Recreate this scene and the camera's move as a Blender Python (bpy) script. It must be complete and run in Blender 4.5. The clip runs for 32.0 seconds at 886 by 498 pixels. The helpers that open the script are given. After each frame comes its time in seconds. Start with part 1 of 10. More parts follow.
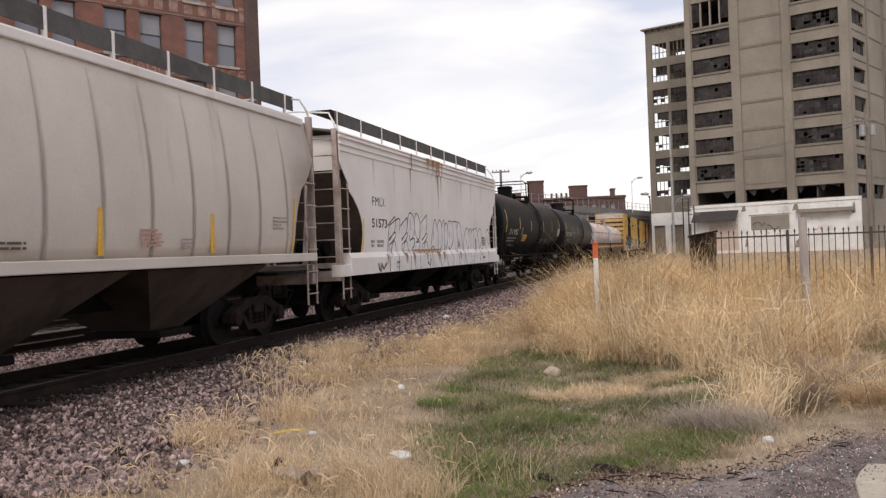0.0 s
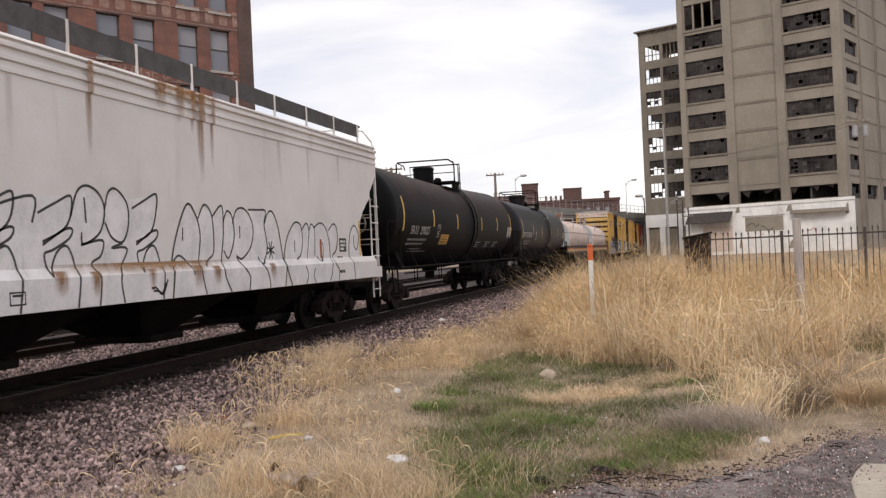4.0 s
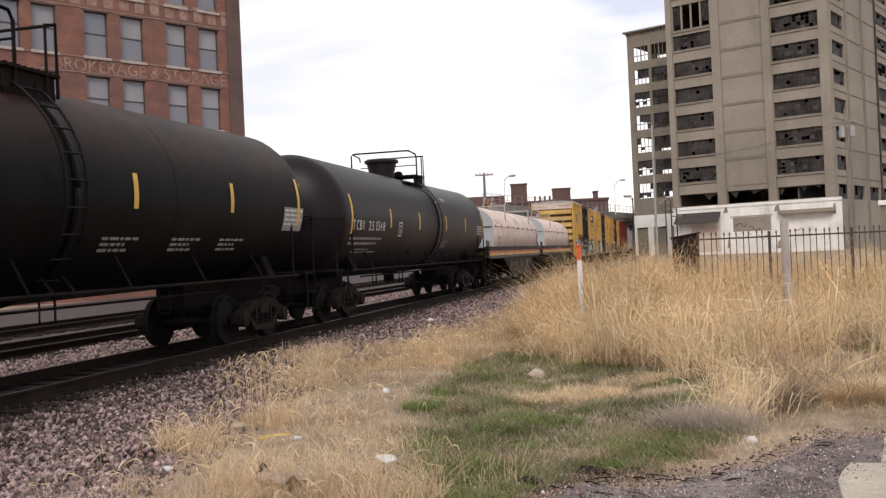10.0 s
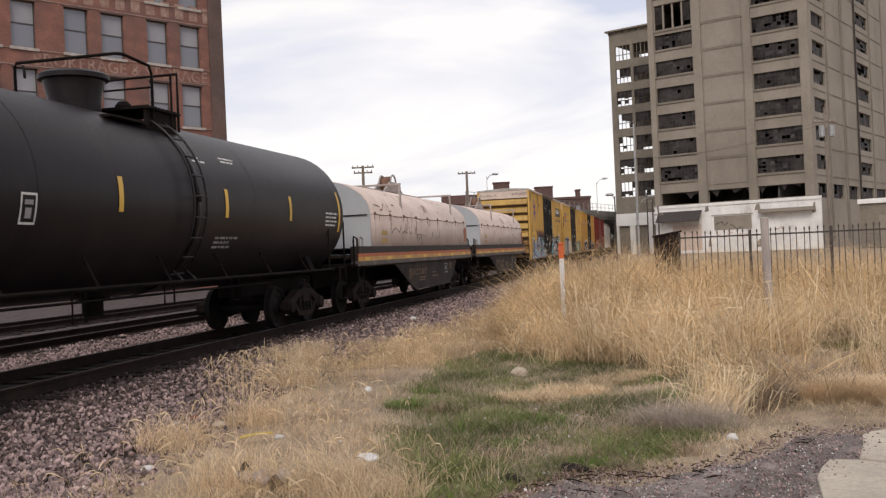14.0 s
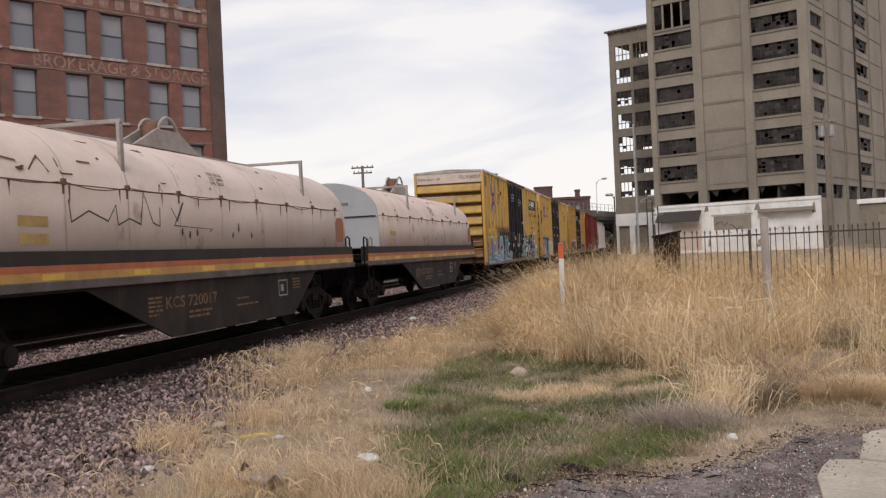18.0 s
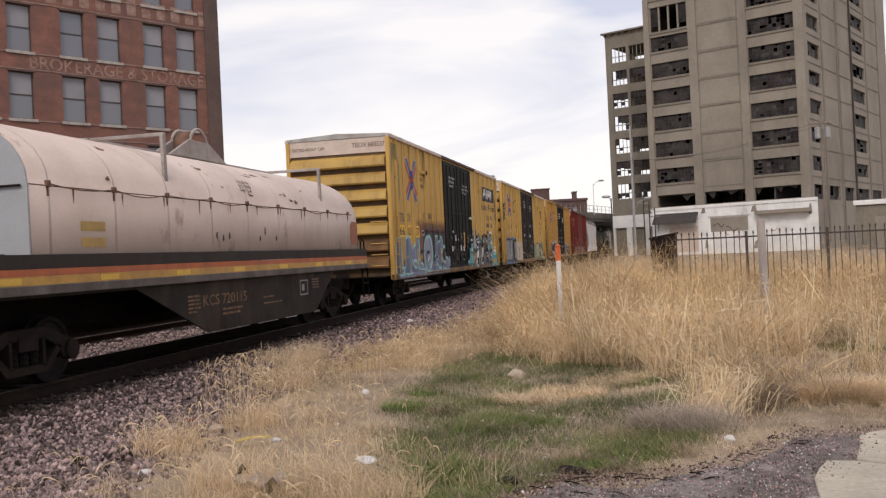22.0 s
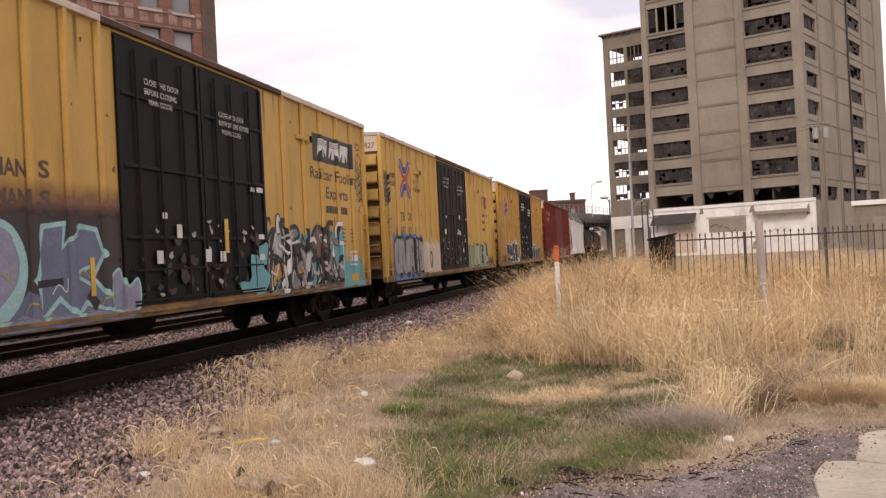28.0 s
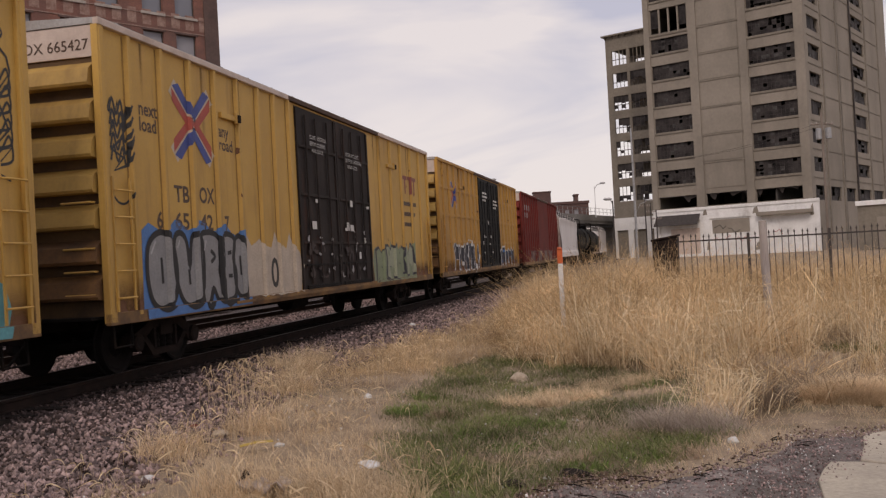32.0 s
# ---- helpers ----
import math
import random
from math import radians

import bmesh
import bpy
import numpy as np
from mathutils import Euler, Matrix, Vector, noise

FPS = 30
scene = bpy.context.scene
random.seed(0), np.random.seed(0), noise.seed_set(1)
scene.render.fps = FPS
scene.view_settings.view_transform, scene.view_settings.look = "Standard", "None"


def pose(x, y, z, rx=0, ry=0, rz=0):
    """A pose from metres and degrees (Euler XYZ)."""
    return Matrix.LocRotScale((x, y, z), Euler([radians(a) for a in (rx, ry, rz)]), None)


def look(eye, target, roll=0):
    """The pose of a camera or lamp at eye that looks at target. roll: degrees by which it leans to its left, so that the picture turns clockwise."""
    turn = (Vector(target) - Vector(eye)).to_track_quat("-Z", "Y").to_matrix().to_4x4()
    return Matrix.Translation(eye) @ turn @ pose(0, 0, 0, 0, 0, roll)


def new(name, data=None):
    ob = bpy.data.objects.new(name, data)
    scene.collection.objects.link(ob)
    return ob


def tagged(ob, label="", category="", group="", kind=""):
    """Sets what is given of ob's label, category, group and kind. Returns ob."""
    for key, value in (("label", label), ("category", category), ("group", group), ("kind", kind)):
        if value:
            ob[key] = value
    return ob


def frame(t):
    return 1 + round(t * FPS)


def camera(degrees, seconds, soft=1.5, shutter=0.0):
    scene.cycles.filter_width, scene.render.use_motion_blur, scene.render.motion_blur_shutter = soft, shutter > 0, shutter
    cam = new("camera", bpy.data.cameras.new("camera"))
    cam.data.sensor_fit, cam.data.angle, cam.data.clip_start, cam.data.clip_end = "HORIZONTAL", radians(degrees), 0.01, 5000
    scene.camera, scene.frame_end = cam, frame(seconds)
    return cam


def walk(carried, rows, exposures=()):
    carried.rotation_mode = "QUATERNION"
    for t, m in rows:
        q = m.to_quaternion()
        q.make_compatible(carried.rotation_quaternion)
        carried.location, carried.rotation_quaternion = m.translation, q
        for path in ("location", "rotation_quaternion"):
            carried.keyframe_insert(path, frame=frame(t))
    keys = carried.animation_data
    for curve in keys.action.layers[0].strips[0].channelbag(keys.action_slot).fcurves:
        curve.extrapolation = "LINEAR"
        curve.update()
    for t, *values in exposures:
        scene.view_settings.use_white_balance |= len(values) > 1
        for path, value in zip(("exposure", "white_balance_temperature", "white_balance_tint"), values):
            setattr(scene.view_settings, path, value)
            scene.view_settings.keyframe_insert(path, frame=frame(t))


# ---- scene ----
# The camera stands still by the track and is panned a little by its bearer.
EYE = (0.0, 0.0, 1.58)
FOV = 50.6


def aim(yaw, pitch, roll):
    """Yaw to the left of the track's direction, pitch up, roll: degrees."""
    y, q = radians(yaw), radians(pitch)
    way = Vector((-math.sin(y) * math.cos(q), math.cos(y) * math.cos(q), math.sin(q)))
    return look(EYE, Vector(EYE) + 10 * way, roll)


PAN = (
    (0.0, 14.84, 0.16, -2.16), (0.5, 14.91, 0.18, -2.15), (1.0, 15.04, 0.29, -2.17), (1.5, 15.25, 0.48, -2.35),
    (2.0, 15.21, 0.56, -2.53), (2.5, 14.93, 0.53, -2.63), (3.0, 14.71, 0.46, -2.65), (3.5, 14.58, 0.38, -2.60),
    (5.5, 14.40, 0.35, -2.65), (6.0, 14.33, 0.35, -2.64), (6.5, 14.23, 0.30, -2.55), (7.0, 14.16, 0.25, -2.58),
    (7.5, 14.13, 0.24, -2.57), (8.0, 14.12, 0.26, -2.63), (8.5, 14.09, 0.33, -2.68), (9.0, 14.03, 0.38, -2.66),
    (9.5, 13.94, 0.37, -2.56), (10.0, 13.85, 0.32, -2.55), (10.5, 13.75, 0.29, -2.49), (11.0, 13.69, 0.28, -2.50),
    (11.5, 13.49, 0.31, -2.58), (12.0, 13.22, 0.35, -2.62), (12.5, 13.03, 0.35, -2.59), (13.0, 12.89, 0.27, -2.55),
    (13.5, 12.79, 0.21, -2.55), (14.0, 12.79, 0.17, -2.53), (14.5, 12.80, 0.12, -2.48), (16.5, 12.79, 0.10, -2.44),
    (17.0, 12.77, 0.13, -2.51), (17.5, 12.77, 0.16, -2.56), (18.0, 12.77, 0.18, -2.57), (18.5, 12.75, 0.21, -2.49),
    (19.0, 12.68, 0.19, -2.50), (19.5, 12.69, 0.19, -2.54), (20.0, 12.71, 0.19, -2.54), (20.5, 12.69, 0.21, -2.57),
    (21.0, 12.68, 0.22, -2.65), (21.5, 12.65, 0.28, -2.66), (22.0, 12.59, 0.31, -2.70), (22.5, 12.55, 0.34, -2.67),
    (23.0, 12.60, 0.35, -2.68), (23.5, 12.65, 0.37, -2.73), (24.0, 12.66, 0.37, -2.75), (24.5, 12.60, 0.41, -2.80),
    (25.0, 12.57, 0.45, -2.86), (25.5, 12.58, 0.49, -2.99), (27.5, 12.53, 0.45, -2.96), (28.0, 12.49, 0.40, -2.86),
    (28.5, 12.44, 0.33, -2.90), (29.0, 12.46, 0.29, -2.99), (29.5, 12.53, 0.27, -2.92), (30.0, 12.47, 0.29, -2.96),
    (30.5, 12.50, 0.37, -2.98), (31.0, 12.61, 0.48, -3.00), (31.5, 12.66, 0.54, -3.02), (32.0, 12.69, 0.54, -3.12),
)
cam = camera(FOV, 32.0, soft=1.3, shutter=0.15)
EXPOSE = ((0.0, 0.15, 6900, 14), (6.0, 0.25, 6900, 14), (7.5, 0.34, 6950, 14), (12.0, 0.25, 6950, 14), (17.0, 0.0, 6900, 14), (22.0, 0.09, 6900, 15), (25.0, 0.24, 7150, 16), (28.0, 0.32, 7600, 21), (30.3, 0.27, 7700, 23), (31.0, -0.26, 7350, 23), (32.0, -0.30, 7200, 21))
walk(cam, [(t, aim(a, b, c)) for t, a, b, c in PAN], EXPOSE)

# ---- world and light: a bright overcast day ----
SUN_EL, SUN_AZ = 42.0, 178.0
world = bpy.data.worlds.new("overcast_sky")
scene.world = world
world.use_nodes = True
wn, wl = world.node_tree.nodes, world.node_tree.links
wn.clear()
w_out = wn.new("ShaderNodeOutputWorld")
w_bg = wn.new("ShaderNodeBackground")
w_sky = wn.new("ShaderNodeTexSky")
w_sky.sky_type = "NISHITA"
w_sky.sun_disc = False
w_sky.sun_elevation, w_sky.sun_rotation = radians(SUN_EL), radians(SUN_AZ)
w_dim = wn.new("ShaderNodeMix")
w_dim.data_type = "RGBA"
w_dim.blend_type = "MULTIPLY"
w_dim.inputs[0].default_value = 1.0
w_dim.inputs[7].default_value = (0.1, 0.1, 0.1, 1)
w_tc = wn.new("ShaderNodeTexCoord")
w_map = wn.new("ShaderNodeMapping")
w_map.inputs["Scale"].default_value = (1.0, 1.0, 4.5)
w_map.inputs["Rotation"].default_value = (0.05, 0.1, 0.4)
w_noise = wn.new("ShaderNodeTexNoise")
w_noise.inputs["Scale"].default_value = 1.7
w_noise.inputs["Detail"].default_value = 5
w_noise.inputs["Roughness"].default_value = 0.5
w_noise.inputs["Distortion"].default_value = 0.5
w_ramp = wn.new("ShaderNodeValToRGB")
w_ramp.color_ramp.elements[0].position = 0.42
w_ramp.color_ramp.elements[0].color = (0.455, 0.50, 0.61, 1)
w_ramp.color_ramp.elements[1].position = 0.57
w_ramp.color_ramp.elements[1].color = (0.70, 0.71, 0.72, 1)
w_mix = wn.new("ShaderNodeMix")
w_mix.data_type = "RGBA"
w_mix.inputs[0].default_value = 0.9
wl.new(w_tc.outputs["Generated"], w_map.inputs["Vector"])
wl.new(w_map.outputs["Vector"], w_noise.inputs["Vector"])
wl.new(w_noise.outputs["Fac"], w_ramp.inputs["Fac"])
wl.new(w_sky.outputs["Color"], w_dim.inputs[6])
wl.new(w_dim.outputs[2], w_mix.inputs[6])
wl.new(w_ramp.outputs["Color"], w_mix.inputs[7])
wl.new(w_mix.outputs[2], w_bg.inputs["Color"])
w_bg.inputs["Strength"].default_value = 1.34
wl.new(w_bg.outputs["Background"], w_out.inputs["Surface"])

sun = new("sun", bpy.data.lights.new("sun", "SUN"))
sun.data.energy, sun.data.angle, sun.data.color = 1.5, radians(22), (1.0, 0.95, 0.88)
_a, _e = radians(SUN_AZ), radians(SUN_EL)
sun.matrix_world = look((0, 0, 60), Vector((0, 0, 60)) - Vector((math.sin(_a) * math.cos(_e), math.cos(_a) * math.cos(_e), math.sin(_e))))

# ---- materials ----
def material(name, c1, c2=None, rough=0.7, metal=0.0, scale=3.0, fine=40.0, bump=0.15, stain=None, stain_at=(0.55, 0.75), stretch=(1, 1, 1), per=0.0, island=0.0, spec=0.5, bump_dist=0.01, stain_scale=1.3, stain_stretch=(1, 1, 1), third=None, grain=0.35):
    """A surface with variation at two scales, optional stains, and small differences from piece to piece."""
    m = bpy.data.materials.new(name)
    m.use_nodes = True
    n, l = m.node_tree.nodes, m.node_tree.links
    b = n["Principled BSDF"]
    c2 = c2 or tuple(0.75 * c for c in c1)
    tc = n.new("ShaderNodeTexCoord")
    mp = n.new("ShaderNodeMapping")
    mp.inputs["Scale"].default_value = stretch
    l.new(tc.outputs["Object"], mp.inputs["Vector"])
    big = n.new("ShaderNodeTexNoise")
    big.inputs["Scale"].default_value, big.inputs["Detail"].default_value, big.inputs["Roughness"].default_value = scale, 6, 0.6
    l.new(mp.outputs["Vector"], big.inputs["Vector"])
    small = n.new("ShaderNodeTexNoise")
    small.inputs["Scale"].default_value, small.inputs["Detail"].default_value = fine, 4
    l.new(mp.outputs["Vector"], small.inputs["Vector"])
    r = n.new("ShaderNodeValToRGB")
    r.color_ramp.elements[0].position, r.color_ramp.elements[0].color = 0.35, (*c2, 1)
    r.color_ramp.elements[1].position, r.color_ramp.elements[1].color = 0.62, (*c1, 1)
    if third:
        e = r.color_ramp.elements.new(0.5)
        e.color = (*third, 1)
    l.new(big.outputs["Fac"], r.inputs["Fac"])
    mul = n.new("ShaderNodeMix")
    mul.data_type, mul.blend_type = "RGBA", "OVERLAY"
    mul.inputs[0].default_value = grain
    l.new(r.outputs["Color"], mul.inputs[6])
    l.new(small.outputs["Fac"], mul.inputs[7])
    col = mul.outputs[2]
    if stain:
        sm = n.new("ShaderNodeMapping")
        sm.inputs["Scale"].default_value = stain_stretch
        l.new(tc.outputs["Object"], sm.inputs["Vector"])
        sn = n.new("ShaderNodeTexNoise")
        sn.inputs["Scale"].default_value, sn.inputs["Detail"].default_value, sn.inputs["Roughness"].default_value = stain_scale, 7, 0.65
        l.new(sm.outputs["Vector"], sn.inputs["Vector"])
        sr = n.new("ShaderNodeMapRange")
        sr.inputs["From Min"].default_value, sr.inputs["From Max"].default_value = stain_at
        sr.inputs["To Max"].default_value = 0.85
        l.new(sn.outputs["Fac"], sr.inputs["Value"])
        st = n.new("ShaderNodeMix")
        st.data_type = "RGBA"
        l.new(sr.outputs["Result"], st.inputs[0])
        l.new(col, st.inputs[6])
        st.inputs[7].default_value = (*stain, 1)
        col = st.outputs[2]
    if per or island:
        hsv = n.new("ShaderNodeHueSaturation")
        if per:
            oi = n.new("ShaderNodeObjectInfo")
            rnd = oi.outputs["Random"]
        else:
            ge = n.new("ShaderNodeNewGeometry")
            rnd = ge.outputs["Random Per Island"]
        mr = n.new("ShaderNodeMapRange")
        amount = per or island
        mr.inputs["To Min"].default_value, mr.inputs["To Max"].default_value = 1 - amount, 1 + amount
        l.new(rnd, mr.inputs["Value"])
        l.new(mr.outputs["Result"], hsv.inputs["Value"])
        l.new(col, hsv.inputs["Color"])
        col = hsv.outputs["Color"]
    l.new(col, b.inputs["Base Color"])
    rr = n.new("ShaderNodeMapRange")
    rr.inputs["To Min"].default_value, rr.inputs["To Max"].default_value = max(0.02, rough - 0.12), min(1, rough + 0.12)
    l.new(small.outputs["Fac"], rr.inputs["Value"])
    l.new(rr.outputs["Result"], b.inputs["Roughness"])
    b.inputs["Metallic"].default_value = metal
    b.inputs["Specular IOR Level"].default_value = spec
    if bump:
        bp = n.new("ShaderNodeBump")
        bp.inputs["Strength"].default_value, bp.inputs["Distance"].default_value = bump, bump_dist
        l.new(small.outputs["Fac"], bp.inputs["Height"])
        l.new(bp.outputs["Normal"], b.inputs["Normal"])
    return m


def glass_material(name, tint=(0.06, 0.07, 0.08), rough=0.08, spec=0.6):
    m = bpy.data.materials.new(name)
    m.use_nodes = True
    b = m.node_tree.nodes["Principled BSDF"]
    b.inputs["Base Color"].default_value = (*tint, 1)
    b.inputs["Roughness"].default_value = rough
    b.inputs["Specular IOR Level"].default_value = spec
    return m


RUST = (0.10, 0.045, 0.025)
GRIME = (0.05, 0.045, 0.04)
M = {}
M["white_car"] = material("white_car_paint", (0.76, 0.72, 0.70), (0.66, 0.62, 0.59), 0.55, grain=0.12, scale=0.5, fine=25, stain=(0.40, 0.31, 0.24), stain_at=(0.6, 0.9), stain_stretch=(1, 1.6, 0.18), stain_scale=1.2, bump=0.05)
M["grey_car"] = material("grey_car_paint", (0.58, 0.515, 0.465), (0.50, 0.44, 0.395), 0.6, grain=0.12, scale=0.5, fine=25, stain=(0.26, 0.22, 0.18), stain_at=(0.58, 0.9), stain_stretch=(1, 1.6, 0.18), stain_scale=1.2, bump=0.05)
M["black_tank"] = material("black_tank_paint", (0.0046, 0.0042, 0.0048), (0.0030, 0.0028, 0.0032), 0.5, spec=0.07, grain=0.2, scale=0.7, fine=30, stain=(0.016, 0.011, 0.010), stain_at=(0.55, 0.9), stain_stretch=(1, 1.2, 0.35), bump=0.06)
M["grey_tank"] = material("dark_grey_tank_paint", (0.0120, 0.0090, 0.0108), (0.0085, 0.0066, 0.0080), 0.42, spec=0.18, scale=0.6, fine=30, stain=(0.034, 0.026, 0.024), stain_at=(0.55, 0.9), stain_stretch=(1, 1.2, 0.35), bump=0.06)


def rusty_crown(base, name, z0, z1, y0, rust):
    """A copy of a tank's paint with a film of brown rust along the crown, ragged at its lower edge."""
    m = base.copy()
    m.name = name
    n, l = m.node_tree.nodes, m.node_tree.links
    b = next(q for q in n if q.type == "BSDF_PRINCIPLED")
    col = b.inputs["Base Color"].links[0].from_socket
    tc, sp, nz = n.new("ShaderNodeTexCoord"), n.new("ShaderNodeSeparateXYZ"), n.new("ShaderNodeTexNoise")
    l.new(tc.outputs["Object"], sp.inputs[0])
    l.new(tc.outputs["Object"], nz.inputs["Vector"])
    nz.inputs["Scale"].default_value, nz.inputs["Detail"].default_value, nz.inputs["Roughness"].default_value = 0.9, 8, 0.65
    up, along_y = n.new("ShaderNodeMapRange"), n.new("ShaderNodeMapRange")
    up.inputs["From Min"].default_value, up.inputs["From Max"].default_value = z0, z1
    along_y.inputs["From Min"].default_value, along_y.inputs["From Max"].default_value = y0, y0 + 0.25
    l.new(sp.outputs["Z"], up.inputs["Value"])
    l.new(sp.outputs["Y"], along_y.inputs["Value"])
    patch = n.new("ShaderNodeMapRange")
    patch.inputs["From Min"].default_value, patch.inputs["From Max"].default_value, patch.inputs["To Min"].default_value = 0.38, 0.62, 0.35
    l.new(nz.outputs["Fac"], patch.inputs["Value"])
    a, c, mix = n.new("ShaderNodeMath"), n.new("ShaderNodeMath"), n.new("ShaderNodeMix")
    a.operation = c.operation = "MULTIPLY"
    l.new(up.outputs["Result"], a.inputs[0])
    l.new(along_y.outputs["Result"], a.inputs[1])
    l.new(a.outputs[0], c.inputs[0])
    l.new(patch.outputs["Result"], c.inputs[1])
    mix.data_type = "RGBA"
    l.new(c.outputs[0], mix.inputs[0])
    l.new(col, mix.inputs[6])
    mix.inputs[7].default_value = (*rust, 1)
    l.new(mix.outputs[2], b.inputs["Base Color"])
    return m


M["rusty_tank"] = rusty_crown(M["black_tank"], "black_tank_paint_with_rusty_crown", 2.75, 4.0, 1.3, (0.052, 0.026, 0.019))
M["underframe"] = material("grimy_underframe", (0.013, 0.0105, 0.0095), (0.007, 0.0055, 0.005), 0.85, scale=2, fine=30, stain=(0.030, 0.018, 0.012), stain_at=(0.55, 0.85), bump=0.2, spec=0.08)
M["truck"] = material("rusty_truck_casting", (0.026, 0.0185, 0.016), (0.013, 0.0095, 0.0085), 0.9, spec=0.1, scale=3, fine=40, stain=(0.036, 0.022, 0.015), stain_at=(0.55, 0.8), bump=0.25)
M["wheel"] = material("wheel_steel", (0.014, 0.011, 0.010), (0.009, 0.0075, 0.007), 0.8, spec=0.15, scale=3, fine=40)
M["yellow"] = material("boxcar_yellow_paint", (0.56, 0.335, 0.078), (0.46, 0.265, 0.058), 0.6, grain=0.12, scale=0.5, fine=22, stain=(0.17, 0.085, 0.03), stain_at=(0.56, 0.85), stain_stretch=(1, 2.2, 0.22), stain_scale=1.1, bump=0.06)
M["yellow_b"] = material("faded_boxcar_yellow_paint", (0.50, 0.26, 0.045), (0.40, 0.205, 0.035), 0.6, grain=0.15, scale=0.5, fine=22, stain=(0.15, 0.075, 0.03), stain_at=(0.50, 0.80), stain_stretch=(1, 2.2, 0.22), stain_scale=1.1, bump=0.06)
M["yellow_end"] = material("boxcar_end_yellow", (0.48, 0.30, 0.08), (0.38, 0.23, 0.06), 0.65, grain=0.15, scale=0.8, fine=20, stain=(0.13, 0.07, 0.03), stain_at=(0.5, 0.8), stain_stretch=(1.4, 1, 0.5), bump=0.06)
M["red_car"] = material("boxcar_red_paint", (0.17, 0.024, 0.017), (0.12, 0.019, 0.014), 0.7, grain=0.2, spec=0.2, scale=0.6, fine=22, stain=(0.06, 0.03, 0.024), stain_at=(0.5, 0.85), stain_stretch=(1, 2, 0.3))
M["door"] = material("black_plug_door", (0.0075, 0.007, 0.007), (0.005, 0.005, 0.005), 0.6, spec=0.15, scale=0.8, fine=22, stain=(0.045, 0.02, 0.013), stain_at=(0.6, 0.85), stain_stretch=(1, 1.4, 0.5), stain_scale=1.6)
M["door_b"] = material("brown_black_plug_door", (0.030, 0.0225, 0.020), (0.016, 0.012, 0.011), 0.65, spec=0.15, scale=0.8, fine=22, stain=(0.07, 0.03, 0.02), stain_at=(0.55, 0.8), stain_stretch=(1, 1.4, 0.5), stain_scale=1.6)
M["sill"] = material("rusty_side_sill", (0.30, 0.16, 0.05), (0.14, 0.075, 0.035), 0.75, scale=1.5, fine=25, stain=(0.05, 0.03, 0.02), stain_at=(0.45, 0.7))
M["galv"] = material("galvanised_roof", (0.42, 0.41, 0.40), (0.28, 0.25, 0.22), 0.55, metal=0.2, scale=1.0, fine=20, stain=(0.16, 0.09, 0.05), stain_at=(0.55, 0.8))
M["hood"] = material("faded_pink_white_hood", (0.61, 0.50, 0.45), (0.51, 0.41, 0.36), 0.6, grain=0.12, scale=0.7, fine=25, stain=(0.16, 0.075, 0.05), stain_at=(0.60, 0.75), stain_scale=1.8, stain_stretch=(1, 1, 0.6), bump=0.06)
M["hood_end"] = material("pale_grey_hood_end", (0.37, 0.385, 0.405), (0.32, 0.33, 0.345), 0.6, grain=0.1, scale=0.8, fine=25, stain=(0.22, 0.15, 0.11), stain_at=(0.6, 0.85))
M["stripe_k"] = material("black_stripe_paint", (0.034, 0.025, 0.021), None, 0.7, spec=0.25)
M["stripe_o"] = material("orange_stripe_paint", (0.44, 0.11, 0.035), (0.32, 0.08, 0.03), 0.6, stain=(0.12, 0.07, 0.04), stain_at=(0.55, 0.8))
M["stripe_y"] = material("yellow_reflective_stripe", (0.50, 0.27, 0.05), (0.36, 0.18, 0.045), 0.5, stain=(0.2, 0.1, 0.04), stain_at=(0.58, 0.8))
M["coil_body"] = material("grimy_dark_coil_car_side", (0.036, 0.028, 0.0235), (0.020, 0.0155, 0.0135), 0.78, spec=0.18, scale=1.2, fine=25, stain=(0.085, 0.056, 0.036), stain_at=(0.5, 0.8), stain_stretch=(1, 1.5, 0.4))
M["mark_white"] = material("white_lettering", (0.66, 0.65, 0.62), (0.5, 0.49, 0.47), 0.6, scale=4, fine=60, bump=0)
M["mark_grey"] = material("faint_lettering", (0.28, 0.275, 0.27), (0.2, 0.195, 0.19), 0.6, bump=0)
M["mark_black"] = material("black_lettering", (0.03, 0.028, 0.027), None, 0.6, bump=0)
M["mark_brown"] = material("dark_brown_lettering", (0.09, 0.05, 0.03), None, 0.6, bump=0)
M["mark_ochre"] = material("ochre_lettering", (0.42, 0.26, 0.08), None, 0.6, bump=0)
M["ledge_grey"] = material("dusty_grey_sill_ledge", (0.15, 0.125, 0.115), (0.085, 0.07, 0.062), 0.8, spec=0.2, scale=1.5, fine=25, stain=(0.05, 0.035, 0.028), stain_at=(0.5, 0.75))
M["mark_coil"] = material("worn_ochre_stencil", (0.19, 0.095, 0.04), (0.09, 0.05, 0.026), 0.7, scale=5, bump=0)
M["mark_red"] = material("faded_red_lettering", (0.50, 0.27, 0.21), None, 0.6, bump=0)
M["mark_faint"] = material("worn_grey_lettering", (0.34, 0.29, 0.26), None, 0.6, bump=0)
M["tape"] = material("yellow_reflector_tape", (0.66, 0.40, 0.05), (0.55, 0.32, 0.05), 0.45, bump=0)
M["orange_card"] = material("orange_placard", (0.60, 0.30, 0.04), None, 0.5, bump=0)
M["rail"] = material("rusty_rail", (0.026, 0.0155, 0.012), (0.014, 0.009, 0.0075), 0.85, spec=0.15, scale=4, fine=50, bump=0.2)
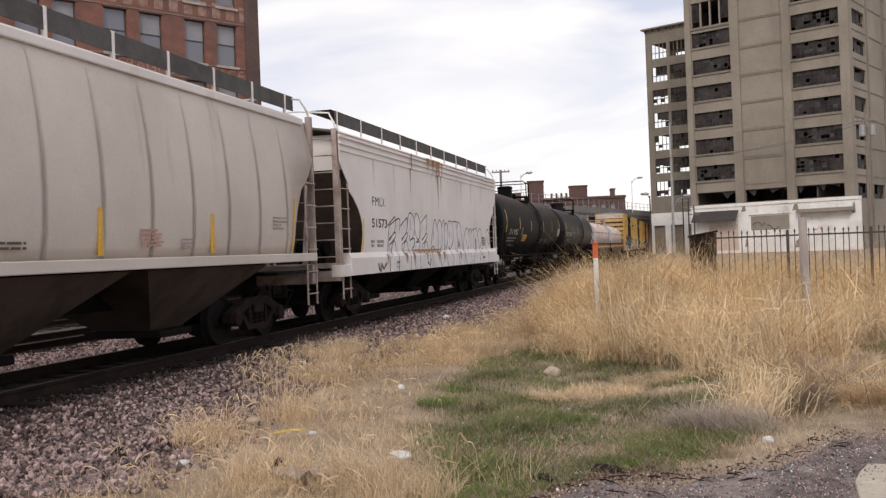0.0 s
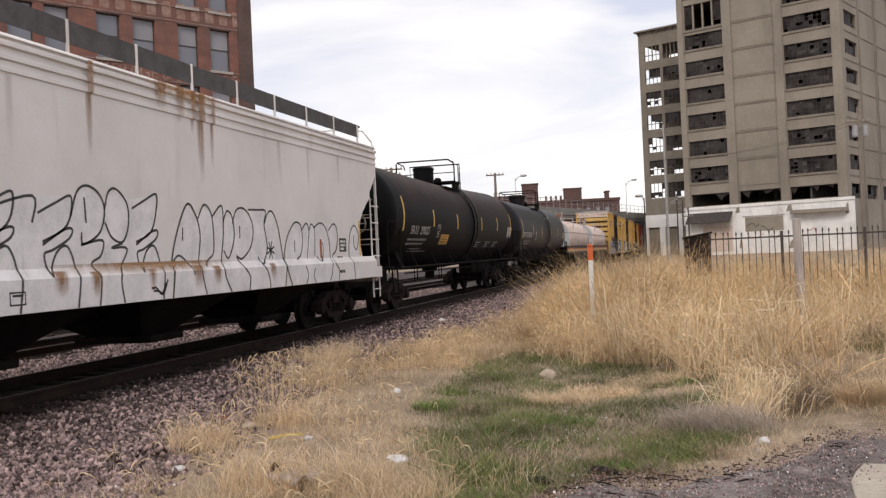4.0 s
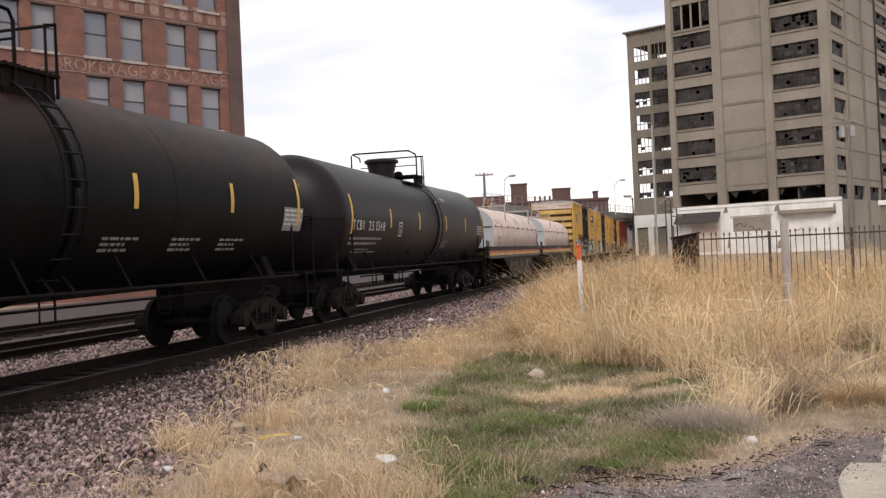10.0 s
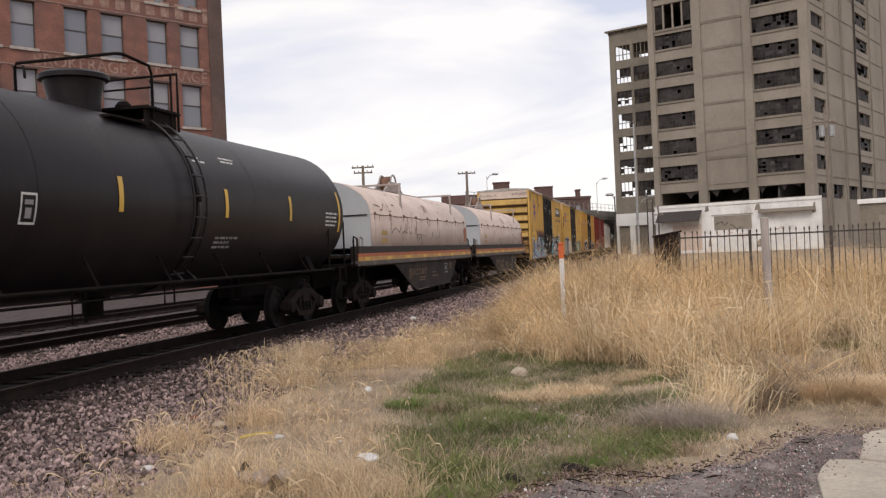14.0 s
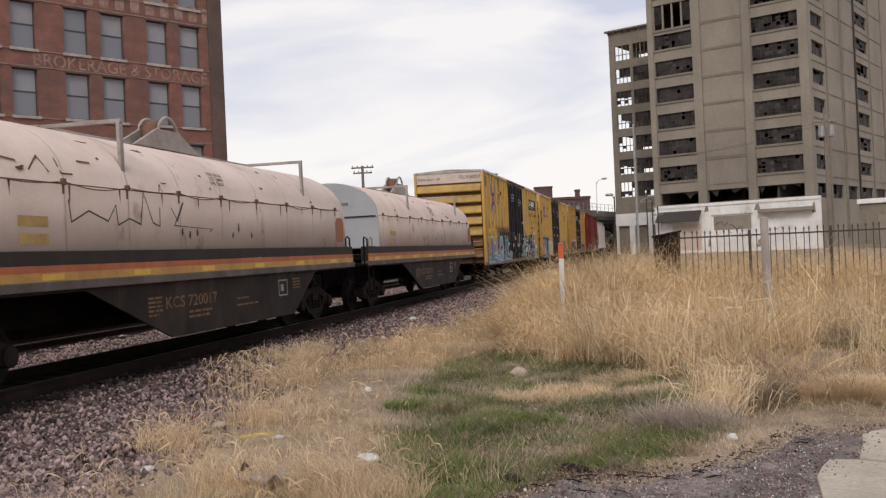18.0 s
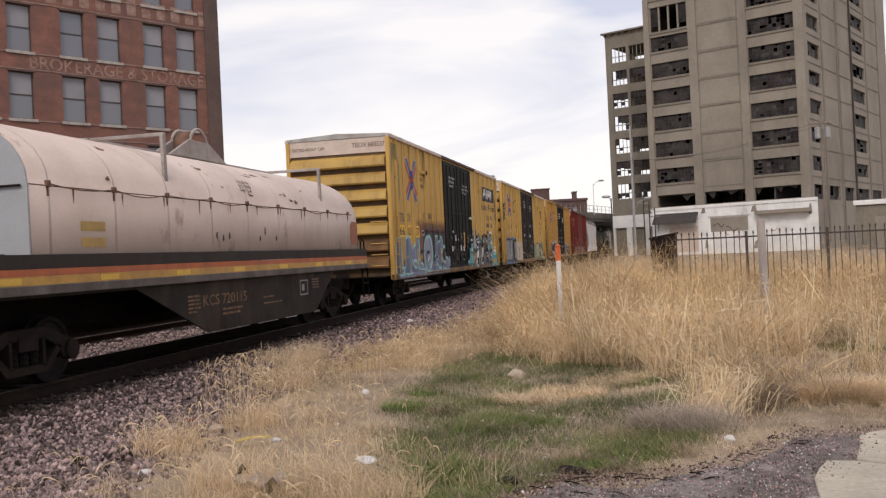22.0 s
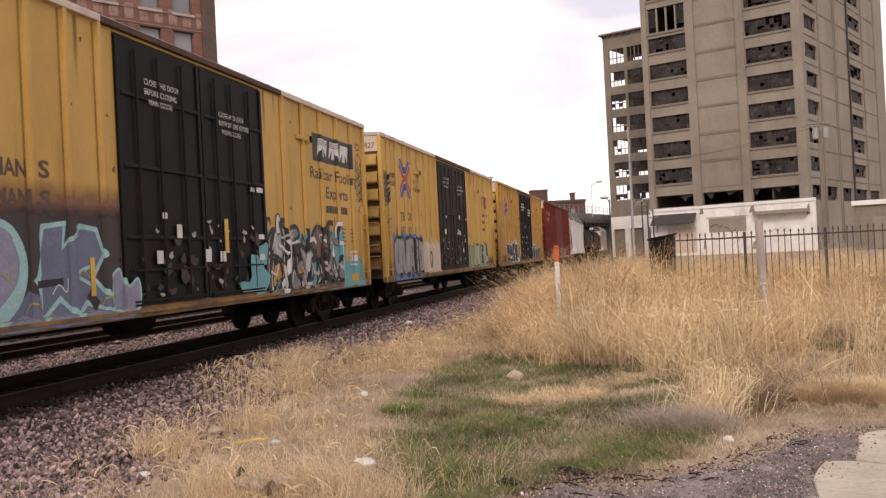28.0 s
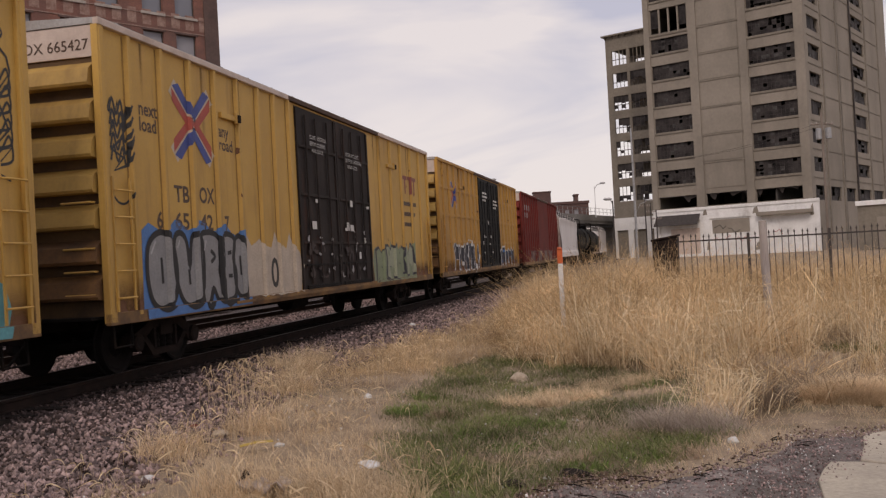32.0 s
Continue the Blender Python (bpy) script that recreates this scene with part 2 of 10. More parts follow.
M["railhead"] = material("polished_rail_head", (0.12, 0.11, 0.105), (0.07, 0.062, 0.058), 0.45, metal=0.8, bump=0)
M["tie"] = material("weathered_sleeper_wood", (0.028, 0.020, 0.0165), (0.015, 0.011, 0.009), 0.92, spec=0.15, scale=3, fine=30, stretch=(0.2, 1.5, 1.5), bump=0.5, per=0.25)
M["ballast_bed"] = material("ballast_bed", (0.075, 0.053, 0.050), (0.032, 0.023, 0.022), 0.95, scale=2.5, fine=24, bump=0.9, bump_dist=0.05)
M["stone"] = material("ballast_stone", (0.345, 0.248, 0.230), (0.125, 0.088, 0.085), 0.9, scale=9, fine=60, bump=0.3, island=0.62)
M["concrete"] = material("weathered_grey_concrete", (0.272, 0.236, 0.194), (0.212, 0.184, 0.150), 0.9, grain=0.16, scale=0.12, fine=2.5, bump=0.3, bump_dist=0.03, stain=(0.15, 0.13, 0.105), stain_at=(0.5, 0.8), stain_scale=0.22, stain_stretch=(1, 1, 0.25))
M["concrete_dark"] = material("stained_concrete_edge", (0.215, 0.185, 0.148), (0.155, 0.135, 0.108), 0.9, scale=0.3, fine=3, bump=0.3, bump_dist=0.03)
M["white_wall"] = material("peeling_white_paint_wall", (0.78, 0.77, 0.75), (0.64, 0.63, 0.61), 0.8, scale=0.4, fine=5, stain=(0.33, 0.30, 0.27), stain_at=(0.55, 0.8), stain_scale=0.6, stain_stretch=(1, 1, 0.5))
M["sash"] = material("rusty_dark_steel_sash", (0.048, 0.038, 0.034), (0.026, 0.021, 0.019), 0.7)
M["pane"] = material("dirty_dark_pane", (0.055, 0.048, 0.046), (0.012, 0.010, 0.010), 0.6, scale=0.55, fine=3, bump=0, spec=0.12)
M["pane_b"] = material("hazy_pane", (0.085, 0.08, 0.078), (0.03, 0.028, 0.027), 0.6, scale=1.2, fine=4, bump=0, spec=0.15)
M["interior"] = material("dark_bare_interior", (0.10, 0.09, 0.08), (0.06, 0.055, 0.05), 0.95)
M["asphalt"] = material("gravelly_asphalt", (0.29, 0.247, 0.224), (0.135, 0.113, 0.101), 0.95, scale=2.2, fine=38, bump=0.9, bump_dist=0.03, third=(0.15, 0.128, 0.118))
M["slab"] = material("worn_concrete_slab", (0.47, 0.415, 0.33), (0.36, 0.315, 0.255), 0.9, scale=1.0, fine=30, bump=0.25, stain=(0.22, 0.20, 0.17), stain_at=(0.55, 0.8))
M["arm_grey"] = material("pale_grey_arm_paint", (0.34, 0.30, 0.275), (0.24, 0.20, 0.18), 0.7, scale=2, fine=30, stain=(0.16, 0.09, 0.06), stain_at=(0.55, 0.8))
# Ballast under the train: oil stains and the cars' shade in one colour.
M["oiled_shade"] = material("oil_and_shade_ballast", (0.022, 0.016, 0.0145), (0.010, 0.0075, 0.007), 0.95, scale=3, fine=26, bump=0.9, bump_dist=0.04)
M["fence"] = material("dark_painted_iron_fence", (0.035, 0.030, 0.028), (0.05, 0.035, 0.028), 0.6)
M["pole_wood"] = material("grey_pole_wood", (0.22, 0.18, 0.15), (0.15, 0.12, 0.10), 0.9, scale=2, fine=20, stretch=(2, 2, 0.2), bump=0.4)
M["pole_metal"] = material("galvanised_lamp_pole", (0.36, 0.36, 0.36), (0.28, 0.28, 0.28), 0.5, metal=0.5)
M["pole_pale"] = material("pale_painted_lamp_pole", (0.66, 0.66, 0.67), (0.58, 0.58, 0.59), 0.6)
M["bridge"] = material("grey_bridge_concrete", (0.30, 0.285, 0.265), (0.22, 0.21, 0.195), 0.9, scale=0.2, fine=2)
M["far_brick"] = material("dull_red_far_brick", (0.125, 0.072, 0.063), (0.09, 0.052, 0.047), 0.9, scale=0.2, fine=2)
M["orange_post"] = material("orange_marker_plastic", (0.62, 0.13, 0.035), None, 0.5)
M["white_post"] = material("white_marker_plastic", (0.70, 0.69, 0.67), None, 0.5)

M["walk_mesh"] = material("grey_walkway_mesh", (0.105, 0.098, 0.097), (0.075, 0.07, 0.07), 0.8, spec=0.2)
M["worn_end"] = material("rust_worn_off_white_ironwork", (0.44, 0.37, 0.335), (0.27, 0.205, 0.175), 0.75, grain=0.2, scale=1.6, fine=25, stain=(0.13, 0.065, 0.045), stain_at=(0.50, 0.72), stain_scale=1.8)
M["end_cream"] = material("cream_end_plate", (0.60, 0.49, 0.42), (0.50, 0.40, 0.34), 0.65, grain=0.15, stain=(0.30, 0.20, 0.14), stain_at=(0.55, 0.85))

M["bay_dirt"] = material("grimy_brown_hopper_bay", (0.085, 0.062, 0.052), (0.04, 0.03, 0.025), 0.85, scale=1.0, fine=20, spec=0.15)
M["slope_brown"] = material("brown_slope_sheet", (0.17, 0.13, 0.11), (0.10, 0.078, 0.066), 0.85, scale=1.2, fine=20, spec=0.2)
M["eave_brown"] = material("rusty_brown_eave", (0.10, 0.05, 0.03), (0.055, 0.032, 0.022), 0.85, scale=2, fine=20)


def soft_spray(name, rgb, z0, z1, y0, y1):
    """A sprayed haze that thins out upwards and towards its ends, with a grainy edge."""
    m = bpy.data.materials.new(name)
    m.use_nodes = True
    n, l = m.node_tree.nodes, m.node_tree.links
    b = n["Principled BSDF"]
    b.inputs["Base Color"].default_value = (*rgb, 1)
    b.inputs["Roughness"].default_value = 0.7
    tc, sep, no = n.new("ShaderNodeTexCoord"), n.new("ShaderNodeSeparateXYZ"), n.new("ShaderNodeTexNoise")
    no.inputs["Scale"].default_value, no.inputs["Detail"].default_value = 3.0, 8
    l.new(tc.outputs["Object"], sep.inputs[0])
    l.new(tc.outputs["Object"], no.inputs["Vector"])
    val = None
    for axis, lo, hi in (("Z", z1, z0), ("Y", y0, y0 + 0.5), ("Y", y1, y1 - 0.5)):
        r = n.new("ShaderNodeMapRange")
        r.inputs["From Min"].default_value, r.inputs["From Max"].default_value = lo, hi
        l.new(sep.outputs[axis], r.inputs["Value"])
        if val is None:
            val = r.outputs["Result"]
        else:
            q = n.new("ShaderNodeMath")
            q.operation = "MULTIPLY"
            l.new(val, q.inputs[0])
            l.new(r.outputs["Result"], q.inputs[1])
            val = q.outputs[0]
    q = n.new("ShaderNodeMath")
    q.operation = "MULTIPLY"
    l.new(val, q.inputs[0])
    l.new(no.outputs["Fac"], q.inputs[1])
    e = n.new("ShaderNodeMapRange")
    e.inputs["From Min"].default_value, e.inputs["From Max"].default_value = 0.02, 0.40
    l.new(q.outputs[0], e.inputs["Value"])
    l.new(e.outputs["Result"], b.inputs["Alpha"])
    return m

def soft_streak(name, rgb, y, w, z0, z1, amount):
    """A stain that is strongest at its top, fades downwards and to both sides, and is broken up by grain."""
    m = bpy.data.materials.new(name)
    m.use_nodes = True
    n, l = m.node_tree.nodes, m.node_tree.links
    b = n["Principled BSDF"]
    b.inputs["Base Color"].default_value = (*rgb, 1)
    b.inputs["Roughness"].default_value = 0.8
    tc, sep, mp, no = (n.new("ShaderNode" + k) for k in ("TexCoord", "SeparateXYZ", "Mapping", "TexNoise"))
    l.new(tc.outputs["Object"], sep.inputs[0])
    l.new(tc.outputs["Object"], mp.inputs["Vector"])
    mp.inputs["Scale"].default_value = (1, 14 if w < 1 else 3, 1.5)
    no.inputs["Scale"].default_value, no.inputs["Detail"].default_value = 1.6, 7
    l.new(mp.outputs["Vector"], no.inputs["Vector"])
    val = no.outputs["Fac"]
    for axis, lo, hi in (("Z", z0, z1), ("Y", y - w, y), ("Y", y + w, y)):
        r = n.new("ShaderNodeMapRange")
        r.interpolation_type = "SMOOTHSTEP"
        r.inputs["From Min"].default_value, r.inputs["From Max"].default_value = lo, hi
        l.new(sep.outputs[axis], r.inputs["Value"])
        q = n.new("ShaderNodeMath")
        q.operation = "MULTIPLY"
        l.new(val, q.inputs[0])
        l.new(r.outputs["Result"], q.inputs[1])
        val = q.outputs[0]
    e = n.new("ShaderNodeMapRange")
    e.inputs["From Min"].default_value, e.inputs["From Max"].default_value, e.inputs["To Max"].default_value = 0.03, 0.45, amount
    l.new(val, e.inputs["Value"])
    l.new(e.outputs["Result"], b.inputs["Alpha"])
    return m


# ---- building helpers ----
class Build:
    """Collects vertices and faces of one mesh."""

    def __init__(self):
        self.v, self.f = [], []

    def add(self, verts, faces):
        k = len(self.v)
        self.v += [tuple(q) for q in verts]
        self.f += [tuple(i + k for i in g) for g in faces]
        return self

    def box(self, x0, x1, y0, y1, z0, z1):
        v = [(x, y, z) for x in (x0, x1) for y in (y0, y1) for z in (z0, z1)]
        return self.add(v, [(0, 1, 3, 2), (4, 6, 7, 5), (0, 4, 5, 1), (2, 3, 7, 6), (0, 2, 6, 4), (1, 5, 7, 3)])

    def prism(self, pts, a, b, axis="x"):
        """An outline pushed from a to b along an axis; x: points are (y, z), y: (x, z), z: (x, y)."""
        n = len(pts)
        put = {"x": lambda s, q: (s, q[0], q[1]), "y": lambda s, q: (q[0], s, q[1]), "z": lambda s, q: (q[0], q[1], s)}[axis]
        v = [put(a, q) for q in pts] + [put(b, q) for q in pts]
        area = sum(pts[i][0] * pts[(i + 1) % n][1] - pts[(i + 1) % n][0] * pts[i][1] for i in range(n))
        flip = (area > 0) == (b > a)
        if axis == "y":
            flip = not flip
        f = [tuple(range(n)), tuple(range(2 * n - 1, n - 1, -1))] + [(i, n + i, n + (i + 1) % n, (i + 1) % n) for i in range(n)]
        if flip:
            f = [tuple(reversed(g)) for g in f]
        return self.add(v, f)

    def tube(self, pts, r, n=8, close=True):
        pts = [Vector(q) for q in pts]
        rings = []
        for i, q in enumerate(pts):
            d = (pts[min(i + 1, len(pts) - 1)] - pts[max(i - 1, 0)]).normalized()
            u = d.cross(Vector((0, 0, 1)) if abs(d.z) < 0.9 else Vector((1, 0, 0))).normalized()
            w = d.cross(u)
            rr = r[i] if isinstance(r, (list, tuple)) else r
            rings.append([q + rr * (math.cos(6.28319 * k / n) * u + math.sin(6.28319 * k / n) * w) for k in range(n)])
        v = [q for g in rings for q in g]
        f = [(i * n + k, i * n + (k + 1) % n, (i + 1) * n + (k + 1) % n, (i + 1) * n + k) for i in range(len(pts) - 1) for k in range(n)]
        if close:
            f += [tuple(range(n - 1, -1, -1)), tuple(range((len(pts) - 1) * n, len(pts) * n))]
        return self.add(v, f)

    def lathe(self, prof, n=32, centre=(0, 0, 0), axis="y"):
        """A profile of (along, radius) turned about an axis through centre."""
        c = Vector(centre)
        v = []
        for s, r in prof:
            for k in range(n):
                a = 6.28319 * k / n
                q = {"y": (r * math.cos(a), s, r * math.sin(a)), "x": (s, r * math.cos(a), r * math.sin(a)), "z": (r * math.cos(a), r * math.sin(a), s)}[axis]
                v.append(c + Vector(q))
        m = len(prof)
        f = [(i * n + k, (i + 1) * n + k, (i + 1) * n + (k + 1) % n, i * n + (k + 1) % n) for i in range(m - 1) for k in range(n)]
        if axis == "z":
            f = [tuple(reversed(g)) for g in f]
        f += [tuple(range(n)), tuple(range((m - 1) * n, m * n))]
        return self.add(v, f)

    def loft(self, sections):
        """Open outlines of the same count joined to a skin."""
        n = len(sections[0])
        v = [q for s in sections for q in s]
        f = [(i * n + k, i * n + k + 1, (i + 1) * n + k + 1, (i + 1) * n + k) for i in range(len(sections) - 1) for k in range(n - 1)]
        return self.add(v, f)

    def mesh(self, name, smooth=0):
        me = bpy.data.meshes.new(name)
        me.from_pydata(self.v, [], self.f)
        me.update()
        if smooth:
            me.polygons.foreach_set("use_smooth", [True] * len(me.polygons))
            me.set_sharp_from_angle(angle=radians(smooth))
        return me


def part(name, shape, mat, parent=None, label="", bevel=0.0, smooth=0, solid=0.0):
    """One mesh object, under a thing or a part."""
    me = shape.mesh(name, smooth) if isinstance(shape, Build) else shape
    if not me.materials:
        me.materials.append(mat)
    ob = new(name, me)
    ob.parent = parent
    if label:
        ob["label"] = label
    if solid:
        s = ob.modifiers.new("solid", "SOLIDIFY")
        s.thickness = solid
    if bevel:
        b = ob.modifiers.new("bevel", "BEVEL")
        b.width, b.segments, b.limit_method, b.angle_limit = bevel, 2, "ANGLE", radians(40)
    return ob


def thing(name, label, category, group="", at=None, kind=""):
    ob = tagged(new(name), label, category, group, kind)
    if at is not None:
        ob.matrix_world = at
    return ob


def writing(text, size, matrix, thick=0.004, fat=0.0, squeeze=1.0):
    """Letters of the built-in font as a mesh, placed by matrix (x along the line, y up)."""
    cu = bpy.data.curves.new("letters", "FONT")
    cu.body, cu.size, cu.extrude, cu.offset, cu.resolution_u = text, size, thick / 2, fat, 3
    ob = bpy.data.objects.new("letters", cu)
    me = bpy.data.meshes.new_from_object(ob)
    me.materials.clear()
    me.transform(matrix @ Matrix.Diagonal((squeeze, 1, 1, 1)))
    bpy.data.objects.remove(ob)
    bpy.data.curves.remove(cu)
    return me


def side_plane(x, y, z):
    """A plane facing +x, reading along +y."""
    return Matrix(((0, 0, 1, x), (1, 0, 0, y), (0, 1, 0, z), (0, 0, 0, 1)))


def cloud(name, verts, faces, mat):
    """A large mesh from arrays (all faces with the same corner count)."""
    me = bpy.data.meshes.new(name)
    nf, k = faces.shape
    me.vertices.add(len(verts))
    me.vertices.foreach_set("co", verts.astype(np.float32).ravel())
    me.loops.add(nf * k)
    me.loops.foreach_set("vertex_index", faces.astype(np.int32).ravel())
    me.polygons.add(nf)
    me.polygons.foreach_set("loop_start", np.arange(0, nf * k, k, dtype=np.int32))
    me.update(calc_edges=True)
    me.materials.append(mat)
    return new(name, me)

# ---- ground, track ----
TRX, RAILZ = -8.92, 0.07          # track centre, top of rail
rng = np.random.default_rng(4)


def smooth(a, b, x):
    t = np.clip((x - a) / (b - a), 0, 1)
    return t * t * (3 - 2 * t)


def grass_edge(y):
    """Where the weeds begin beside the ballast."""
    return np.interp(y, [0, 8, 10.5, 12.2, 14.6, 16, 17.4, 19.2, 22, 27, 31, 50, 90, 140], [-4.6, -4.85, -5.05, -5.55, -6.0, -5.95, -5.8, -5.5, -5.1, -4.9, -5.0, -5.8, -6.8, -7.1])


def ground_z(x, y):
    """Height of the soil: flat, with a low swell under the weeds and a fall to the ballast's foot."""
    z = -0.20 + 0.05 * np.sin(x * 0.9 + 0.7 * np.sin(y * 0.4)) * smooth(6, 12, y) * (1 - smooth(60, 90, y))
    z = z + 0.03 * np.sin(x * 2.3 + 1.0) * np.sin(y * 1.7)
    return z * 1.0


def in_green(x, y):
    """How green the turf is, 0 to 1: a patch between the weeds and the lot."""
    left = np.interp(y, [5.5, 7, 8, 10.6, 14.3, 18, 19.5], [-1.7, -1.9, -2.4, -3.0, -3.25, -2.5, -2.0])
    right = np.interp(y, [5.5, 6.7, 7.6, 8.6, 10, 14, 18, 19.5], [-1.3, -1.0, -0.1, 0.5, 0.6, 0.3, -1.4, -2.0])
    g = smooth(-0.35, 0.3, x - left) * smooth(-0.3, 0.35, right - x) * smooth(19, 17.5, y)
    strip = np.exp(-(((y - 11.9 - 0.25 * x) / 0.45) ** 2)) * smooth(-1.9, -1.3, x)
    return g * (1 - 0.95 * strip)


def lot_edge(x):
    """Near the camera the turf ends at a gravelly lot."""
    return np.interp(x, [-1.6, -1.1, -0.75, -0.34, 0.25, 0.55, 0.94, 1.25, 1.67, 2.4, 4.5], [5.2, 6.6, 7.2, 7.22, 7.52, 7.95, 8.6, 8.98, 9.1, 9.35, 9.8])


def turf_material():
    m = material("weedy_soil", (0.34, 0.26, 0.18), (0.19, 0.135, 0.09), 0.95, scale=1.3, fine=35, bump=0.6, bump_dist=0.03, stain=(0.075, 0.08, 0.035), stain_at=(0.55, 0.68), stain_scale=0.55)
    return m


def sheet(name, xs, ys, zfun, mat):
    X, Y = np.meshgrid(xs, ys)
    Z = zfun(X, Y)
    v = np.stack([X.ravel(), Y.ravel(), Z.ravel()], 1)
    nx, ny = len(xs), len(ys)
    i = (np.arange(ny - 1)[:, None] * nx + np.arange(nx - 1)[None, :]).ravel()
    ob = cloud(name, v, np.stack([i, i + 1, i + 1 + nx, i + nx], 1), mat)
    ob.data.polygons.foreach_set("use_smooth", [True] * len(ob.data.polygons))
    return ob


gx = np.concatenate([[-2500, -900, -300, -120, -60, -35, -24], np.arange(-18, 12, 0.35), [14, 20, 40, 90, 200, 600, 2500]])
gy = np.concatenate([[-1500, -300, -60, -20, -6], np.arange(0, 34, 0.35), np.arange(35, 70, 2.5), [80, 110, 160, 300, 800, 2500]])
tagged(sheet("ground", gx, gy, lambda x, y: np.where((x < -4.8) | ((x > -1.2) & (x < 6.2) & (y < lot_edge(x) - 0.6) & (y > -3.5)), np.minimum(ground_z(x, y), -0.30), ground_z(x, y)), turf_material()), "weedy brown soil with patches of green turf", "ground", kind="structure")

# ballast bed for the main track and the sidings behind it
bed = Build()
prof = [(-34.0, -0.30), (-30.0, -0.13), (-10.6, -0.125), (-7.25, -0.125), (-6.2, -0.19), (-4.6, -0.36)]
ys = list(np.arange(-6, 40, 1.0)) + [45, 60, 90, 130, 170, 260, 420]
bed.loft([[(x + 0.08 * math.sin(y * 1.7 + x), y, z) for x, z in prof] for y in ys])
tagged(part("ballast_bed", bed, M["ballast_bed"]), "grey-brown crushed stone ballast bed under the tracks", "ballast", kind="structure")

# This strip paints in the dark below the cars along with the oil.
part("oiled_strip", Build().loft([[(TRX + x, y, -0.118 + 0.006 * math.sin(y * 2 + x * 5)) for x in (-1.0, -0.5, 0.0, 0.5, 0.95)] for y in ys]), M["oiled_shade"], bpy.data.objects["ballast_bed"], "oil-stained ballast between the rails, coloured darker for the cars' shade")

stone_v = np.array([(1, 0, 0), (-1, 0, 0), (0, 1, 0), (0, -1, 0), (0, 0, 1), (0, 0, -1)], float)
stone_f = np.array([(0, 2, 4), (2, 1, 4), (1, 3, 4), (3, 0, 4), (2, 0, 5), (1, 2, 5), (3, 1, 5), (0, 3, 5)])


def scatter_stones(name, x, y, z, size, mat, label):
    n = len(x)
    s = size[:, None, None] * rng.uniform(0.55, 1.15, (n, 6, 1)) * stone_v[None] * rng.uniform(0.7, 1.2, (n, 1, 3)) + size[:, None, None] * rng.uniform(-0.25, 0.25, (n, 6, 3))
    a = rng.uniform(0, 6.28, n)
    c, d = np.cos(a)[:, None], np.sin(a)[:, None]
    t = rng.uniform(-0.7, 0.7, n)
    ct, st = np.cos(t)[:, None], np.sin(t)[:, None]
    X, Z = s[:, :, 0] * ct + s[:, :, 2] * st, s[:, :, 2] * ct - s[:, :, 0] * st
    X, Y = X * c - s[:, :, 1] * d, X * d + s[:, :, 1] * c
    v = np.stack([X + x[:, None], Y + y[:, None], Z + z[:, None]], 2).reshape(-1, 3)
    f = (np.arange(n)[:, None, None] * 6 + stone_f[None]).reshape(-1, 3)
    return tagged(cloud(name, v, f, mat), label, "stones", kind="stuff")


def bed_z(x):
    return np.interp(x, [q[0] for q in prof], [q[1] for q in prof])


# Stones near the rails: oil, plus the train's shade put into their colour.
M["stone_dark"] = material("oil_and_shade_ballast_stone", (0.105, 0.073, 0.066), (0.034, 0.024, 0.022), 0.92, scale=9, fine=60, bump=0.3, island=0.6, spec=0.2)
n = 100000
sy = 6.3 + 40 * rng.random(n) ** 2.1
sx = rng.uniform(-13.5, -4.0, n)
keep = (sx < grass_edge(sy) + 0.25 + rng.normal(0, 0.35, n)) & ((sx < -9.95) | (sx > -8.1))
sx, sy = sx[keep], sy[keep]
sz = np.maximum(bed_z(sx), np.where(sx > -5.4, ground_z(sx, sy), -1.0)) + rng.uniform(-0.01, 0.02, len(sx))
ss = rng.uniform(0.015, 0.043, len(sx)) * (1 + 0.012 * sy)
oil_shaded = rng.random(len(sx)) < np.interp(sx, [-10.6, -10.0, -7.75, -7.3, -6.2, -5.0], [0.25, 0.6, 0.97, 0.55, 0.22, 0.1])
scatter_stones("ballast_stones", sx[~oil_shaded], sy[~oil_shaded], sz[~oil_shaded], ss[~oil_shaded], M["stone"], "loose crushed ballast stones, grey and purplish brown")
scatter_stones("oily_ballast_stones", sx[oil_shaded], sy[oil_shaded], sz[oil_shaded], ss[oil_shaded], M["stone_dark"], "oil-stained ballast stones beside the rails, coloured darker for the train's shade")

# rails: a foot, a web and a polished head
RAIL_X = [TRX - 0.735, TRX + 0.735, -14.2, -12.75, -18.6, -17.15]


def rail_profile(x):
    return [(x - 0.07, -0.17), (x + 0.07, -0.17), (x + 0.07, -0.155), (x + 0.012, -0.14), (x + 0.012, -0.045), (x + 0.036, -0.035), (x + 0.036, -0.004), (x + 0.028, 0.0), (x - 0.028, 0.0), (x - 0.036, -0.004), (x - 0.036, -0.035), (x - 0.012, -0.045), (x - 0.012, -0.14), (x - 0.07, -0.155)]


